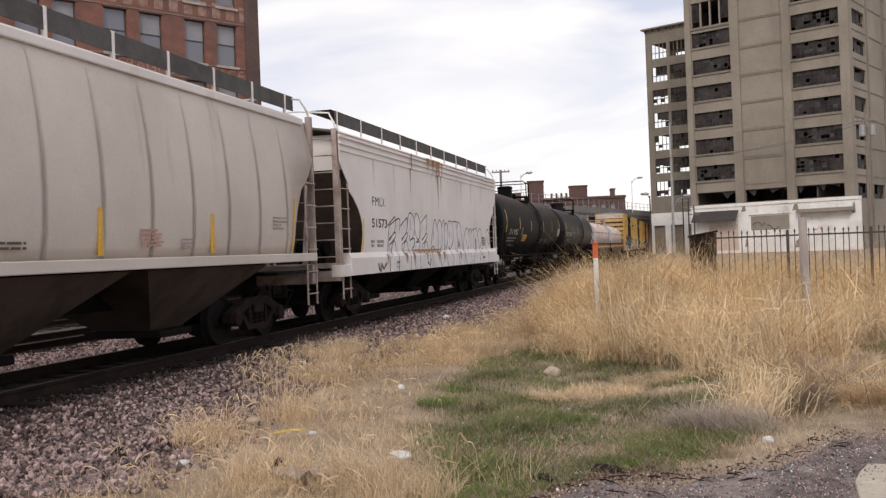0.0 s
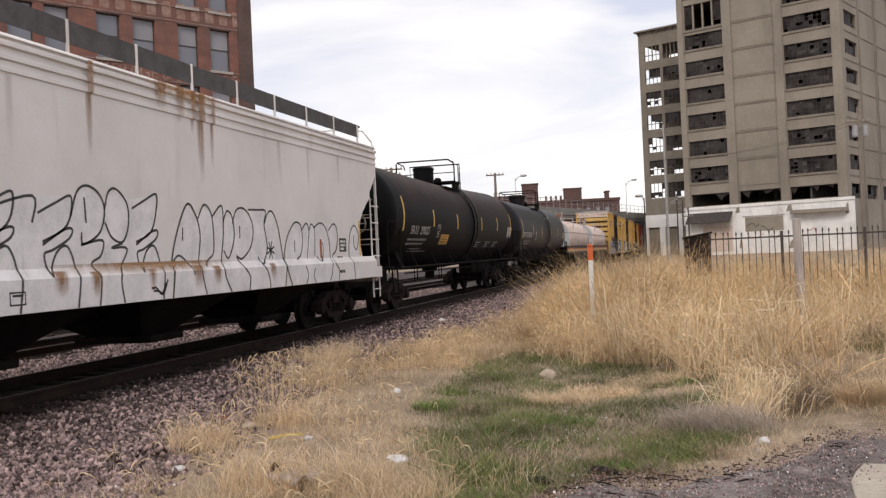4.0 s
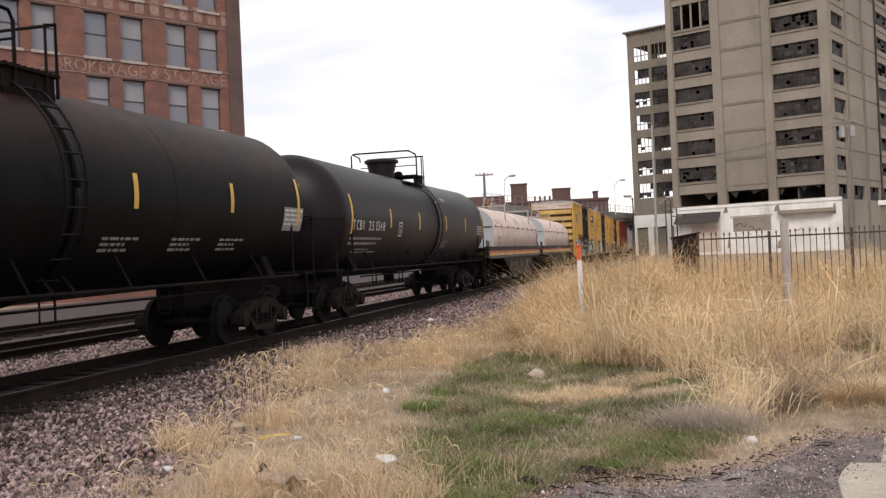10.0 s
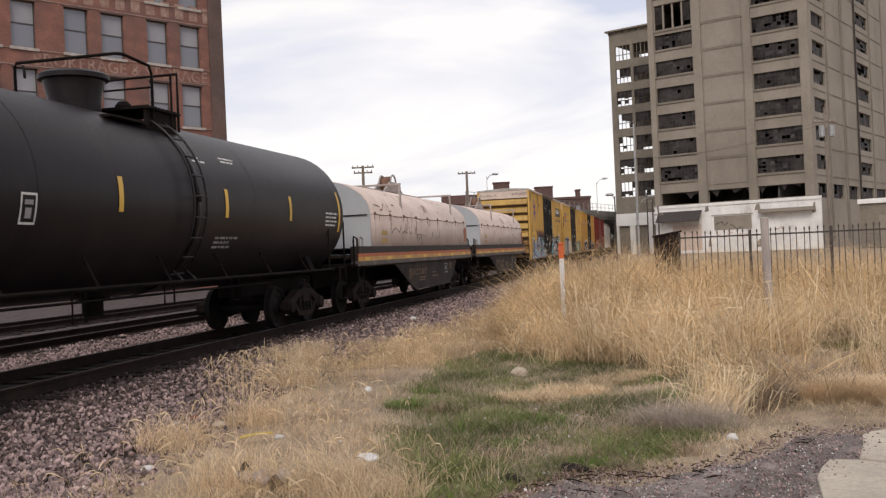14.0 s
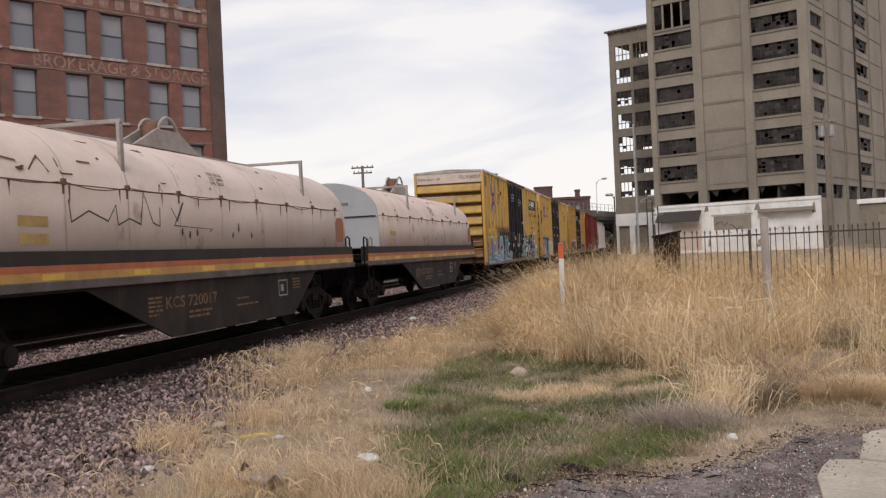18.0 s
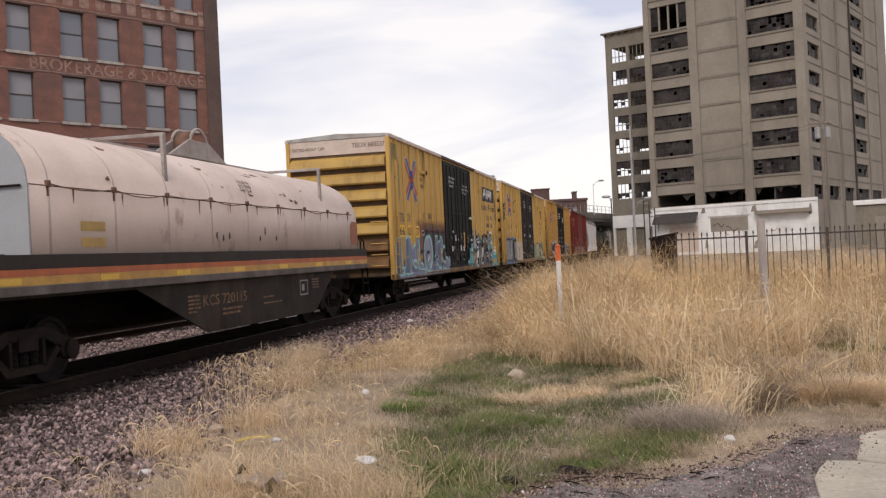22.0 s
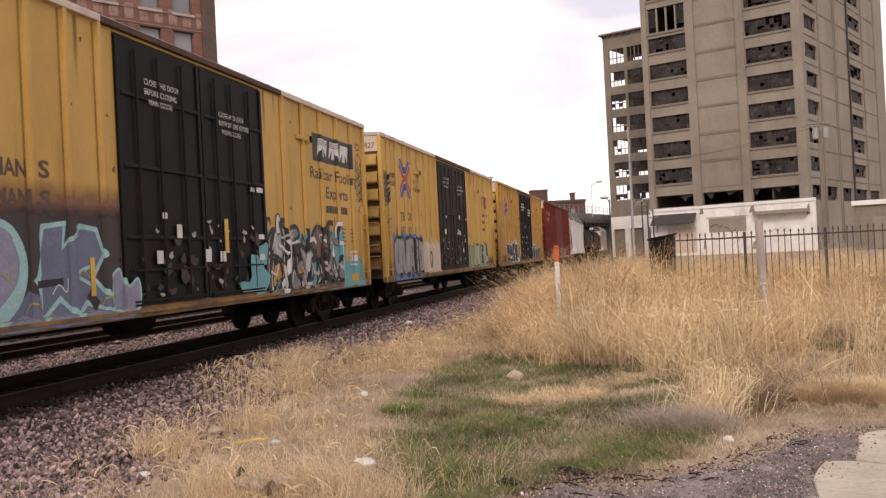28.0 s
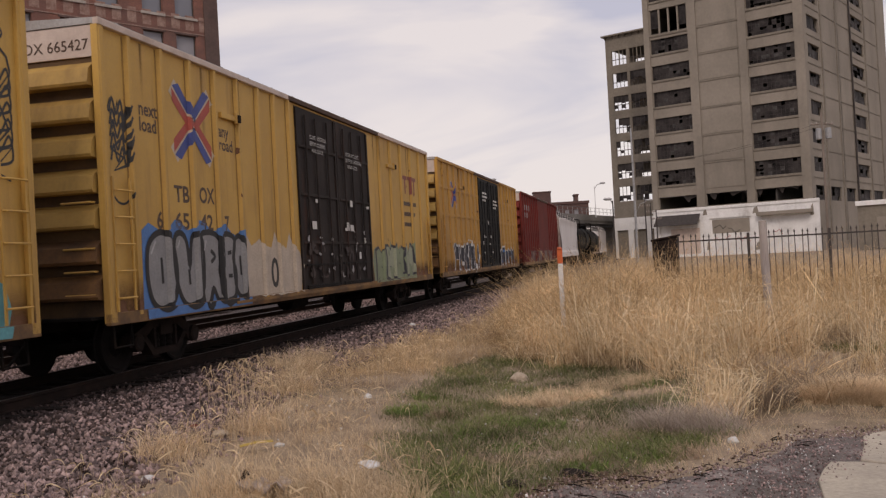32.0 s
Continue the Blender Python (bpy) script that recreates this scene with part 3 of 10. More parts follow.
for i, x in enumerate(RAIL_X):
    r = part("rail", Build().prism([(a, b + RAILZ) for a, b in rail_profile(x)], -8, 300, "y"), M["rail"])
    tagged(r, "rusty steel rail with a worn head, spiked to wooden sleepers", "rail", "rails of the yard tracks", "structure")
    part("rail_head", Build().box(x - 0.026, x + 0.026, -8, 300, RAILZ, RAILZ + 0.003), M["railhead"], r, "polished running surface")
tie_mesh = Build().box(-1.3, 1.3, -0.115, 0.115, -0.17, 0.0).mesh("sleeper")
tie_mesh.materials.append(M["tie"])
for cx in (TRX, -13.475, -17.875):
    for k in range(95 if cx > -10 else 60):
        t = new("sleeper", tie_mesh)
        t.location = (cx + 0.05 * math.sin(k * 2.1), 4.0 + k * 0.52, RAILZ - 0.165 + 0.012 * math.sin(k * 5.3))
        t.rotation_euler = (0, 0.01 * math.sin(k * 3.3), 0.02 * math.sin(k * 1.9))
        tagged(t, "weathered wooden railway sleeper bedded in ballast", "sleeper", "sleepers of the yard tracks", "structure")

# the lot by the camera
lx = np.linspace(-1.6, 6.5, 82)
lot = Build()
lot.loft([[(x, float(lot_edge(x)) * (1 - s) + (-4.0) * s + 0.10 * math.sin(x * 7) * (1 - s) + 0.05 * math.sin(x * 17 + 1) * (1 - s), -0.175 + 0.012 * math.sin(x * 5 + s * 9) - 0.05 * (s < 0.02)) for x in lx] for s in np.linspace(1, 0, 40)])
tagged(part("pavement_lot", lot, M["asphalt"]), "grey gravelly asphalt lot with a ragged edge", "pavement", kind="structure")
for outline in (((0.98, 4.0), (1.0, 6.56), (1.05, 7.12), (1.13, 7.42), (1.23, 7.69), (1.44, 7.68), (1.66, 7.56), (3.4, 7.30), (3.4, 4.0)), ((1.46, 7.76), (1.52, 8.0), (1.59, 8.28), (1.66, 8.66), (1.75, 8.79), (1.94, 8.90), (3.1, 9.15), (3.4, 7.35), (1.68, 7.60))):
    tagged(part("pavement_slab", Build().prism(outline, -0.24, -0.145, "z"), M["slab"], bevel=0.012), "worn buff concrete slab with chipped edges beside the gravel", "pavement", kind="structure")

# ---- buildings ----
def facade_frame(p0, p1):
    """A wall's own space: x along it from p0 to p1, y into the building, z up."""
    d = (Vector((*p1, 0)) - Vector((*p0, 0))).normalized()
    into = Vector((-d.y, d.x, 0))
    return Matrix(((d.x, into.x, 0, p0[0]), (d.y, into.y, 0, p0[1]), (0, 0, 1, 0), (0, 0, 0, 1)))


def wall_with_openings(L, z0, z1, holes, thick, y0=0.0):
    """A wall from 0 to L, cut through by holes (x0, x1, z0, z1)."""
    b = Build()
    xs = sorted({0, L, *[h[0] for h in holes], *[h[1] for h in holes]})
    for xa, xb in zip(xs, xs[1:]):
        col = sorted((h[2], h[3]) for h in holes if h[0] < (xa + xb) / 2 < h[1])
        z = z0
        for a, c in col:
            if a > z:
                b.box(xa, xb, y0, y0 + thick, z, a)
            z = max(z, c)
        if z < z1:
            b.box(xa, xb, y0, y0 + thick, z, z1)
    return b


# -- the derelict concrete warehouse --
WU, WV = Vector((0.906, -0.423, 0)), Vector((0.423, 0.906, 0))
WC = Vector((21.0, 133.4, 0))                     # corner between its two fronts
W_L = 22.9
STOREY, TOP1 = 3.9, 8.72                          # storey height, top of the lowest openings
warehouse = thing("warehouse", "tall derelict concrete warehouse with broken windows and white ground floor", "building")
A = WC - W_L * WU
front = Matrix(((WU.x, WV.x, 0, A.x), (WU.y, WV.y, 0, A.y), (0, 0, 1, 0), (0, 0, 0, 1)))
side = Matrix(((WV.x, -WU.x, 0, WC.x), (WV.y, -WU.y, 0, WC.y), (0, 0, 1, 0), (0, 0, 0, 1)))
wr = random.Random(5)
W_TOP = 45.0


def sash_window(parent, frame_m, x0, x1, z0, z1, cols, rows, broken, depth=0.25):
    """A steel sash in an opening: frame and bars in one mesh, and each pane that is left."""
    b = Build()
    t = 0.035
    b.box(x0, x1, depth, depth + t, z0, z0 + t).box(x0, x1, depth, depth + t, z1 - t, z1)
    b.box(x0, x0 + t, depth, depth + t, z0 + t, z1 - t).box(x1 - t, x1, depth, depth + t, z0 + t, z1 - t)
    for i in range(1, cols):
        x = x0 + (x1 - x0) * i / cols
        b.box(x - t / 2, x + t / 2, depth + 0.005, depth + t - 0.005, z0 + t, z1 - t)
    for j in range(1, rows):
        z = z0 + (z1 - z0) * j / rows
        b.box(x0 + t, x1 - t, depth + 0.01, depth + t - 0.01, z - t / 2, z + t / 2)
    w = part("window", b, M["sash"], parent)
    w.matrix_local = frame_m
    panes = [Build(), Build()]
    for i in range(cols):
        for j in range(rows):
            if wr.random() < broken:
                continue
            xa, xb = x0 + (x1 - x0) * i / cols, x0 + (x1 - x0) * (i + 1) / cols
            za, zb = z0 + (z1 - z0) * j / rows, z0 + (z1 - z0) * (j + 1) / rows
            y = depth + 0.03
            pb = panes[0 if wr.random() < 0.86 else 1]
            if wr.random() < broken * 0.6:
                pb.add([(xa, y, za), (xb, y, za), (xb, y, za + (zb - za) * wr.uniform(0.2, 0.7)), (xa + (xb - xa) * wr.uniform(0.3, 0.7), y, za + (zb - za) * wr.uniform(0.1, 0.6)), (xa, y, za + (zb - za) * wr.uniform(0.3, 0.9))], [(0, 1, 2, 3, 4)])
            else:
                tilt = wr.uniform(-0.02, 0.02)
                pb.add([(xa, y, za), (xb, y, za), (xb, y + tilt, zb), (xa, y + tilt, zb)], [(0, 1, 2, 3)])
    for pb, m in zip(panes, ("pane", "pane_b")):
        if pb.v:
            part("panes", pb, M[m], w, "grimy partly broken panes")["kind"] = "stuff"
    return w


# front: three bays; the middle one is filled in above the second floor
bay_a, bay_b, bay_c = (0.95, 6.75), (8.2, 14.1), (15.4, 21.7)
holes_f = []
for k in range(10):
    top = TOP1 + STOREY * k
    low = top - (2.15 if k else 1.75)
    holes_f.append((*bay_a, low - (1.0 if k == 7 else 0), top + (0.5 if k == 7 else 0), k))
    holes_f.append((*bay_c, low - (1.0 if k == 8 else 0), top + (0.5 if k == 8 else 0), k))
holes_f.append((*bay_b, TOP1 - 1.75, TOP1, 0))
wall = part("wall_front", wall_with_openings(W_L, -0.3, W_TOP, [h[:4] for h in holes_f], 0.5), M["concrete"], warehouse)
wall.matrix_local = front
for h in holes_f:
    if h[3] - h[2] > 3:
        for i in range(5):
            x = h[0] + (h[1] - h[0]) * i / 4
            part("mullion", Build().box(max(h[0], x - 0.12), min(h[1], x + 0.12), 0.12, 0.38, h[2], h[3]), M["concrete"], warehouse, "bare concrete mullion in an empty opening").matrix_local = front
            if i < 4 and wr.random() < 0.7:
                part("pane", Build().box(x + 0.14, x + 1.2, 0.27, 0.29, h[2] + wr.uniform(0.2, 1.4), h[3] - 0.1), M["pane"], warehouse, "grimy sheet of glass left in place").matrix_local = front
    elif h[4] > 0:
        sash_window(warehouse, front, *h[:4], 11, 4, 0.30 if h[4] in (6, 7) and h[0] > 10 else wr.uniform(0.02, 0.10))
    else:
        rag = Build()
        rag.box(h[0], h[1], 0.3, 0.36, h[3] - 0.12, h[3])
        for i in range(3):
            x = h[0] + (h[1] - h[0]) * wr.random()
            rag.add([(x, 0.3, h[3] - 0.12), (x + wr.uniform(0.6, 1.8), 0.3, h[3] - 0.12), (x + wr.uniform(0, 1), 0.45, h[3] - wr.uniform(0.4, 1.1))], [(0, 1, 2)])
        w = part("window", rag, M["sash"], warehouse, "empty opening with torn sheeting")
        w.matrix_local = front
# piers, sills and floor bands stand proud
for x0, x1 in ((0.0, 0.85), (6.85, 8.1), (14.2, 15.3), (21.8, W_L + 0.12)):
    pier = part("pier", Build().box(x0, x1, -0.18, -0.003, 6.9, W_TOP), M["concrete"], warehouse)
    pier.matrix_local = front
for h in holes_f:
    s = part("window_sill", Build().box(h[0] - 0.1, h[1] + 0.1, -0.14, -0.003, h[2] - 0.32, h[2] - 0.02), M["concrete_dark"], warehouse)
    s.matrix_local = front
for k in range(1, 10):
    top = TOP1 + STOREY * k
    pnl = part("infill_panel", Build().box(8.35, 13.95, -0.07, -0.003, top - STOREY + 0.75, top + 0.35), M["concrete"], warehouse)
    pnl.matrix_local = front
    led = part("ledge", Build().box(8.15, 14.15, -0.12, -0.003, top + 0.42, top + 0.6), M["concrete_dark"], warehouse)
    led.matrix_local = front
# side front
holes_s = []
side_cols = [(1.9, 7.4), (24.9, 32.2)]
for k in range(10):
    top = TOP1 + STOREY * k
    for c in side_cols:
        holes_s.append((*c, top - 2.0, top))
for c in ((9.2, 14.7), (16.9, 22.8), (34.0, 40.5)):
    holes_s.append((*c, TOP1 - 2.0, TOP1))
wall = part("wall_side", wall_with_openings(48, -0.3, W_TOP, holes_s, 0.5), M["concrete"], warehouse)
wall.matrix_local = side
for h in holes_s:
    sash_window(warehouse, side, *h, 4, 3, 0.14)
for x in (8.4, 16.2, 24.2, 33.1, 41.5):
    pier = part("pier", Build().box(x - 0.3, x + 0.3, -0.12, -0.003, 1, W_TOP), M["concrete_dark"], warehouse)
    pier.matrix_local = side
for k in range(0, 10):
    z = TOP1 + STOREY * k + 1.0
    for xa, xb in ((1.5, 7.8), (8.9, 15.7), (16.8, 23.6), (24.9, 32.5), (33.6, 41.0)):
        led = part("ledge", Build().box(xa, xb, -0.07, -0.003, z, z + 0.14), M["concrete_dark"], warehouse)
        led.matrix_local = side
pipe = part("downpipe", Build().tube([(23.6, -0.2, 3), (23.6, -0.2, W_TOP)], 0.13, 8), M["sash"], warehouse, "rusty downpipe")
pipe.matrix_local = side
# floors, columns and the unseen walls
for k in range(11):
    z = TOP1 + STOREY * (k - 1) + 0.95
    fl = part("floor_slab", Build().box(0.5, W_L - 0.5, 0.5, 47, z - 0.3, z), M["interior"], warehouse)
    fl.matrix_local = front
for i, j in ((0, 0), (0, 1), (1, 0), (1, 1), (2, 0), (2, 1)):
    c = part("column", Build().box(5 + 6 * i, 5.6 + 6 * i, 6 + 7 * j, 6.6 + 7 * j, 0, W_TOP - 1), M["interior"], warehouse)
    c.matrix_local = front
# Added dark screen stands for the unlit depth behind the windows.
part("interior_screen", Build().box(W_L - 5.0, W_L - 4.8, 0.6, 46, -0.3, W_TOP - 0.5), M["interior"], warehouse, "dark screen added inside to close the view through the windows").matrix_local = front
bk = Build().box(0, 0.4, 0.5, 47, -0.3, W_TOP).box(0.4, W_L, 17, 17.4, -0.3, W_TOP).box(0, W_L, 47, 47.5, -0.3, W_TOP).box(0, W_L, 0.5, 47, W_TOP, W_TOP + 0.3)
wb = part("wall_back", bk, M["concrete"], warehouse)
wb.matrix_local = front
# white ground floor
wf = wall_with_openings(W_L + 0.9, -0.3, 6.85, [(0.9, 7.2, 0.0, 5.0), (8.6, 14.6, 0.0, 5.1), (16.0, 22.2, 0.0, 4.9)], 0.25, -0.3)
for i in range(0, len(wf.v), 8):
    one = Build().add(wf.v[i:i + 8], [(0, 1, 3, 2), (4, 6, 7, 5), (0, 4, 5, 1), (2, 3, 7, 6), (0, 2, 6, 4), (1, 5, 7, 3)])
    part("wall_panel", one, M["white_wall"], warehouse, "peeling white-painted ground floor").matrix_local = front
g = part("cornice", Build().box(-0.1, W_L + 1.0, -0.42, -0.303, 6.45, 6.86), M["white_wall"], warehouse, "white cornice band")
g.matrix_local = front
for x0, x1, z in ((0.9, 7.2, 5.0), (8.6, 14.6, 5.1), (16.0, 22.2, 4.9)):
    d = part("boarded_bay", Build().box(x0, x1, -0.12, -0.02, -0.3, z), M["white_wall"], warehouse, "whitewashed boarded-up shop bay")
    d.matrix_local = front
aw = Build().add([(0.6, -0.45, 5.9), (7.3, -0.45, 5.9), (7.3, -1.7, 4.4), (0.6, -1.7, 4.4)], [(0, 1, 2, 3)])
g = part("awning", aw, M["sash"], warehouse, "torn dark shop awning", solid=0.06)
g.matrix_local = front
g = part("canopy", Build().box(15.6, 23.0, -1.2, -0.43, 5.0, 5.5), M["concrete"], warehouse, "flat stained concrete canopy over a bay", bevel=0.03)
g.matrix_local = front
# Flat grey panel gives this bay its recess shade by colour.
g = part("recess_panel", Build().box(8.9, 14.3, -0.135, -0.123, 2.9, 4.9), M["concrete"], warehouse, "grey panel that paints in the shade of a recessed bay")
g.matrix_local = front
g = part("recess_panel", Build().box(2.6, 7.0, -0.135, -0.123, 0.2, 3.9), M["end_cream"], warehouse, "stained cream boarding under the awning")
g.matrix_local = front
M["scrawl_red"] = material("faded_red_spray", (0.46, 0.16, 0.14), None, 0.8, bump=0)
sc = random.Random(17)
for x0, z0, m, k in ((9.2, 3.7, "mark_black", 5), (11.2, 3.4, "mark_black", 5), (9.4, 2.1, "scrawl_red", 6), (12.2, 1.9, "scrawl_red", 6), (17.5, 2.6, "scrawl_red", 4)):
    pts = [(x0 + 0.42 * i, -0.15, z0 + sc.uniform(-0.45, 0.45)) for i in range(k)]
    part("graffiti_tag", Build().tube(pts, 0.05, 5), M[m], warehouse, "faded spray scrawl on the boarding").matrix_local = front
for x0, z0, w, h in ((7.6, 5.6, 0.7, 0.9), (14.8, 5.4, 0.9, 1.0), (22.6, 4.6, 0.5, 1.6), (8.0, 0.6, 0.5, 1.4), (15.0, 0.3, 0.7, 1.2)):
    part("bare_patch", Build().prism([(x0, z0), (x0 + w, z0 + 0.1), (x0 + w * 0.8, z0 + h), (x0 + w * 0.3, z0 + h * 0.8)], -0.312, -0.302, "y"), M["concrete"], warehouse, "patch where the paint has flaked off").matrix_local = front

# -- lower wing of the warehouse, set back, open to the sky behind --
wing = thing("warehouse_wing", "lower derelict concrete wing with empty see-through windows", "building")
WA = Vector((-6.36, 164.33, 0))
wm = Matrix(((WU.x, WV.x, 0, WA.x), (WU.y, WV.y, 0, WA.y), (0, 0, 1, 0), (0, 0, 0, 1)))
hw = []
for k in range(7):
    top = 1.58 + 0.0639 * 164 + STOREY * k
    hw.append((1.05, 3.85, top - 2.5, top, k))
    hw.append((4.35, 7.2, top - 2.5, top, k))
front_w = part("wall_front", wall_with_openings(8.2, -0.3, 38.0, [h[:4] for h in hw], 0.4), M["concrete_dark"], wing)
front_w.matrix_local = wm
back_w = part("wall_back", wall_with_openings(8.2, -0.3, 38.0, [(h[0] + 0.1, h[1] + (-0.7 if h[0] < 3 else -wr.uniform(0.6, 1.6)), h[2] - 0.2, h[3] - (0.0 if h[4] == 6 else wr.uniform(0.9, 1.4))) for h in hw], 0.4, 9.0), M["concrete_dark"], wing)
back_w.matrix_local = wm
for h in hw:
    nb = 4
    w = part("window", Build().box(h[0], h[1], 0.15, 0.22, h[2] + 0.9, h[2] + 1.0), M["sash"], wing, "bare rusty sash with most panes gone")
    w.matrix_local = wm
    top_floor = h[4] == 6
    for i in range(nb + 1):
        x = h[0] + (h[1] - h[0]) * i / nb
        r_ = 0.10 if top_floor and i % 2 == 0 else 0.04
        part("mullion", Build().box(x - r_, x + r_, 0.152, 0.218, h[2], h[3]), M["concrete_dark"] if top_floor else M["sash"], w)
    for i in range(nb):
        x = h[0] + (h[1] - h[0]) * i / nb
        for low, high, chance in ((1.0, h[3] - h[2], 0.15 if top_floor else 0.8), (0.0, 0.9, 0.0 if top_floor else 0.3)):
            if wr.random() < chance:
                part("pane", Build().box(x + 0.04, x + (h[1] - h[0]) / nb - 0.04, 0.16, 0.2, h[2] + low + wr.uniform(0, 0.5), h[2] + high), M["pane"], w)
for k in range(8):
    z = 1.58 + 0.0639 * 164 + STOREY * (k - 1) + 0.75
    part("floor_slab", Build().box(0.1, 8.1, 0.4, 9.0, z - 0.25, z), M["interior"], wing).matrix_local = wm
part("cornice", Build().box(-0.5, 8.4, -0.6, 9.6, 38.0, 38.25), M["concrete_dark"], wing, "thin overhanging cornice").matrix_local = wm
for i in range(7):
    part("bracket", Build().prism([(-0.5, 38.0), (0.0, 38.0), (0.0, 37.5)], -0.05 + i * 1.25, 0.15 + i * 1.25, "x"), M["concrete_dark"], wing).matrix_local = wm

gfw = wall_with_openings(9.6, -0.3, 6.7, [(0.5, 2.6, -0.2, 4.6), (3.6, 6.0, -0.2, 4.6), (6.9, 9.0, -0.2, 4.6)], 0.3, -0.35)
for i in range(0, len(gfw.v), 8):
    one = Build().add(gfw.v[i:i + 8], [(0, 1, 3, 2), (4, 6, 7, 5), (0, 4, 5, 1), (2, 3, 7, 6), (0, 2, 6, 4), (1, 5, 7, 3)])
    part("ground_floor_panel", one, M["white_wall"], wing, "white-painted ground floor pier").matrix_local = wm
# Added screen darkens the open ground floor of the wing.
part("interior_screen", Build().box(0.1, 8.1, 3.0, 3.2, -0.3, 6.6), M["interior"], wing).matrix_local = wm

# -- brick warehouse behind the train --
BP0, BP1 = (-38.9, 43.3), (-28.65, 59.95)
bm_ = facade_frame(BP0, BP1)
brick = thing("brick_warehouse", "red brick warehouse with faded painted signs and tall sash windows", "building")
BL = (Vector(BP1) - Vector(BP0)).length
M["brick"] = material("weathered_red_brick", (0.255, 0.112, 0.082), (0.16, 0.074, 0.058), 0.9, scale=0.5, fine=7.0, stretch=(1, 1, 2.2), grain=0.45, stain=(0.105, 0.070, 0.062), stain_at=(0.46, 0.72), stain_scale=0.35, stain_stretch=(1, 1, 0.6))


def along(az):
    """Distance along the brick front at which a bearing (degrees from the track, left is minus) meets it."""
    a = radians(az)
    d = Vector((math.sin(a), math.cos(a)))
    e = Vector(BP1) - Vector(BP0)
    e.normalize()
    k = (BP0[0] * d.y - BP0[1] * d.x) / (e.y * d.x - e.x * d.y)
    return k


b_cols = [(along(a), along(b)) for a, b in ((-37.05, -35.76), (-34.28, -33.0), (-32.3, -31.05), (-29.78, -28.62), (-27.93, -26.8))]
w0 = b_cols[0][1] - b_cols[0][0]
step = b_cols[1][0] - b_cols[0][0]
b_cols = [(b_cols[0][0] - step * 0.62 - w0 * 0.1, b_cols[0][1] - step * 0.62 - w0 * 0.1)] + b_cols
b_cols = [c for c in b_cols if c[0] > 0.2]
bh = []
for k in range(-2, 3):
    for c in b_cols:
        bh.append((*c, 14.75 + 4.0 * k - 0.05, 17.5 + 4.0 * k))
bw = part("wall_front", wall_with_openings(BL, -0.3, 27.0, bh, 0.4), M["brick"], brick)
bw.matrix_local = bm_
# Both pale pane colours stand for the sky mirrored in the windows.
M["pane_sky"] = glass_material("sky_grey_window_pane", (0.17, 0.175, 0.20), 0.15, 0.7)
M["pane_pale"] = material("pale_sky_reflecting_pane", (0.30, 0.295, 0.315), (0.25, 0.245, 0.265), 0.8, grain=0.1, scale=0.6)
M["sill_stone"] = material("pale_stone_sill", (0.42, 0.37, 0.33), (0.32, 0.28, 0.25), 0.9)
M["sash_dark"] = material("dark_painted_sash", (0.07, 0.06, 0.055), None, 0.6)
br = random.Random(9)
for h in bh:
    x0, x1, z0, z1 = h
    fr = Build()
    t = 0.07
    mid = (z0 + z1) / 2 + 0.05
    rim = [(x0, z0), (x1, z0), (x1, z1), (x0, z1), (x0 + t, z0 + t), (x1 - t, z0 + t), (x1 - t, z1 - t), (x0 + t, z1 - t)]
    fr.add([(a, 0.2, c) for a, c in rim] + [(a, 0.28, c) for a, c in rim], [(i, (i + 1) % 4, 4 + (i + 1) % 4, 4 + i) for i in range(4)] + [(12 + i, 12 + (i + 1) % 4, 8 + (i + 1) % 4, 8 + i) for i in range(4)] + [(8 + i, 8 + (i + 1) % 4, (i + 1) % 4, i) for i in range(4)] + [(4 + i, 4 + (i + 1) % 4, 12 + (i + 1) % 4, 12 + i) for i in range(4)])
    w = part("window", fr, M["sash_dark"], brick, "tall double-hung sash window")
    w.matrix_local = bm_
    part("meeting_rail", Build().box(x0 + t, x1 - t, 0.19, 0.27, mid - 0.04, mid + 0.04), M["sash_dark"], w)
    part("pane", Build().box(x0 + t, x1 - t, 0.235, 0.245, mid + 0.04, z1 - t), M["pane_pale"] if br.random() < 0.7 else M["pane_sky"], w, "upper pane with the reflected sky put into its pale colour")
    part("pane", Build().box(x0 + t, x1 - t, 0.225, 0.235, z0 + t, mid - 0.04), M["pane_sky"], w)
    s = part("window_sill", Build().box(x0 - 0.12, x1 + 0.12, -0.1, 0.2, z0 - 0.17, z0 - 0.002), M["sill_stone"], brick, "pale stone sill")
    s.matrix_local = bm_
rest = Build().box(BL - 0.4, BL, 0.4, 30, -0.3, 27).box(0, 0.4, 0.4, 30, -0.3, 27).box(0.4, BL - 0.4, 29.6, 30, -0.3, 27).box(0, BL, 0.0, 30, 27.0, 27.4)
r = part("wall_back", rest, M["brick"], brick)
r.matrix_local = bm_
# Dark sheet added behind the sashes to close off the view.
r = part("interior_screen", Build().box(0.4, BL - 0.4, 1.6, 1.8, -0.3, 27), M["interior"], brick)
r.matrix_local = bm_
part("plinth", Build().box(0, BL + 0.1, -0.3, -0.003, -0.3, 3.4), M["brick"], brick, "brick plinth").matrix_local = bm_
M["sign_paint"] = material("faded_white_sign_paint", (0.33, 0.22, 0.18), (0.20, 0.105, 0.08), 0.9, scale=2.0, fine=9, bump=0)


def wall_plane(x, z, y=-0.012):
    return bm_ @ Matrix(((1, 0, 0, x), (0, 0, -1, y), (0, 1, 0, z), (0, 0, 0, 1)))


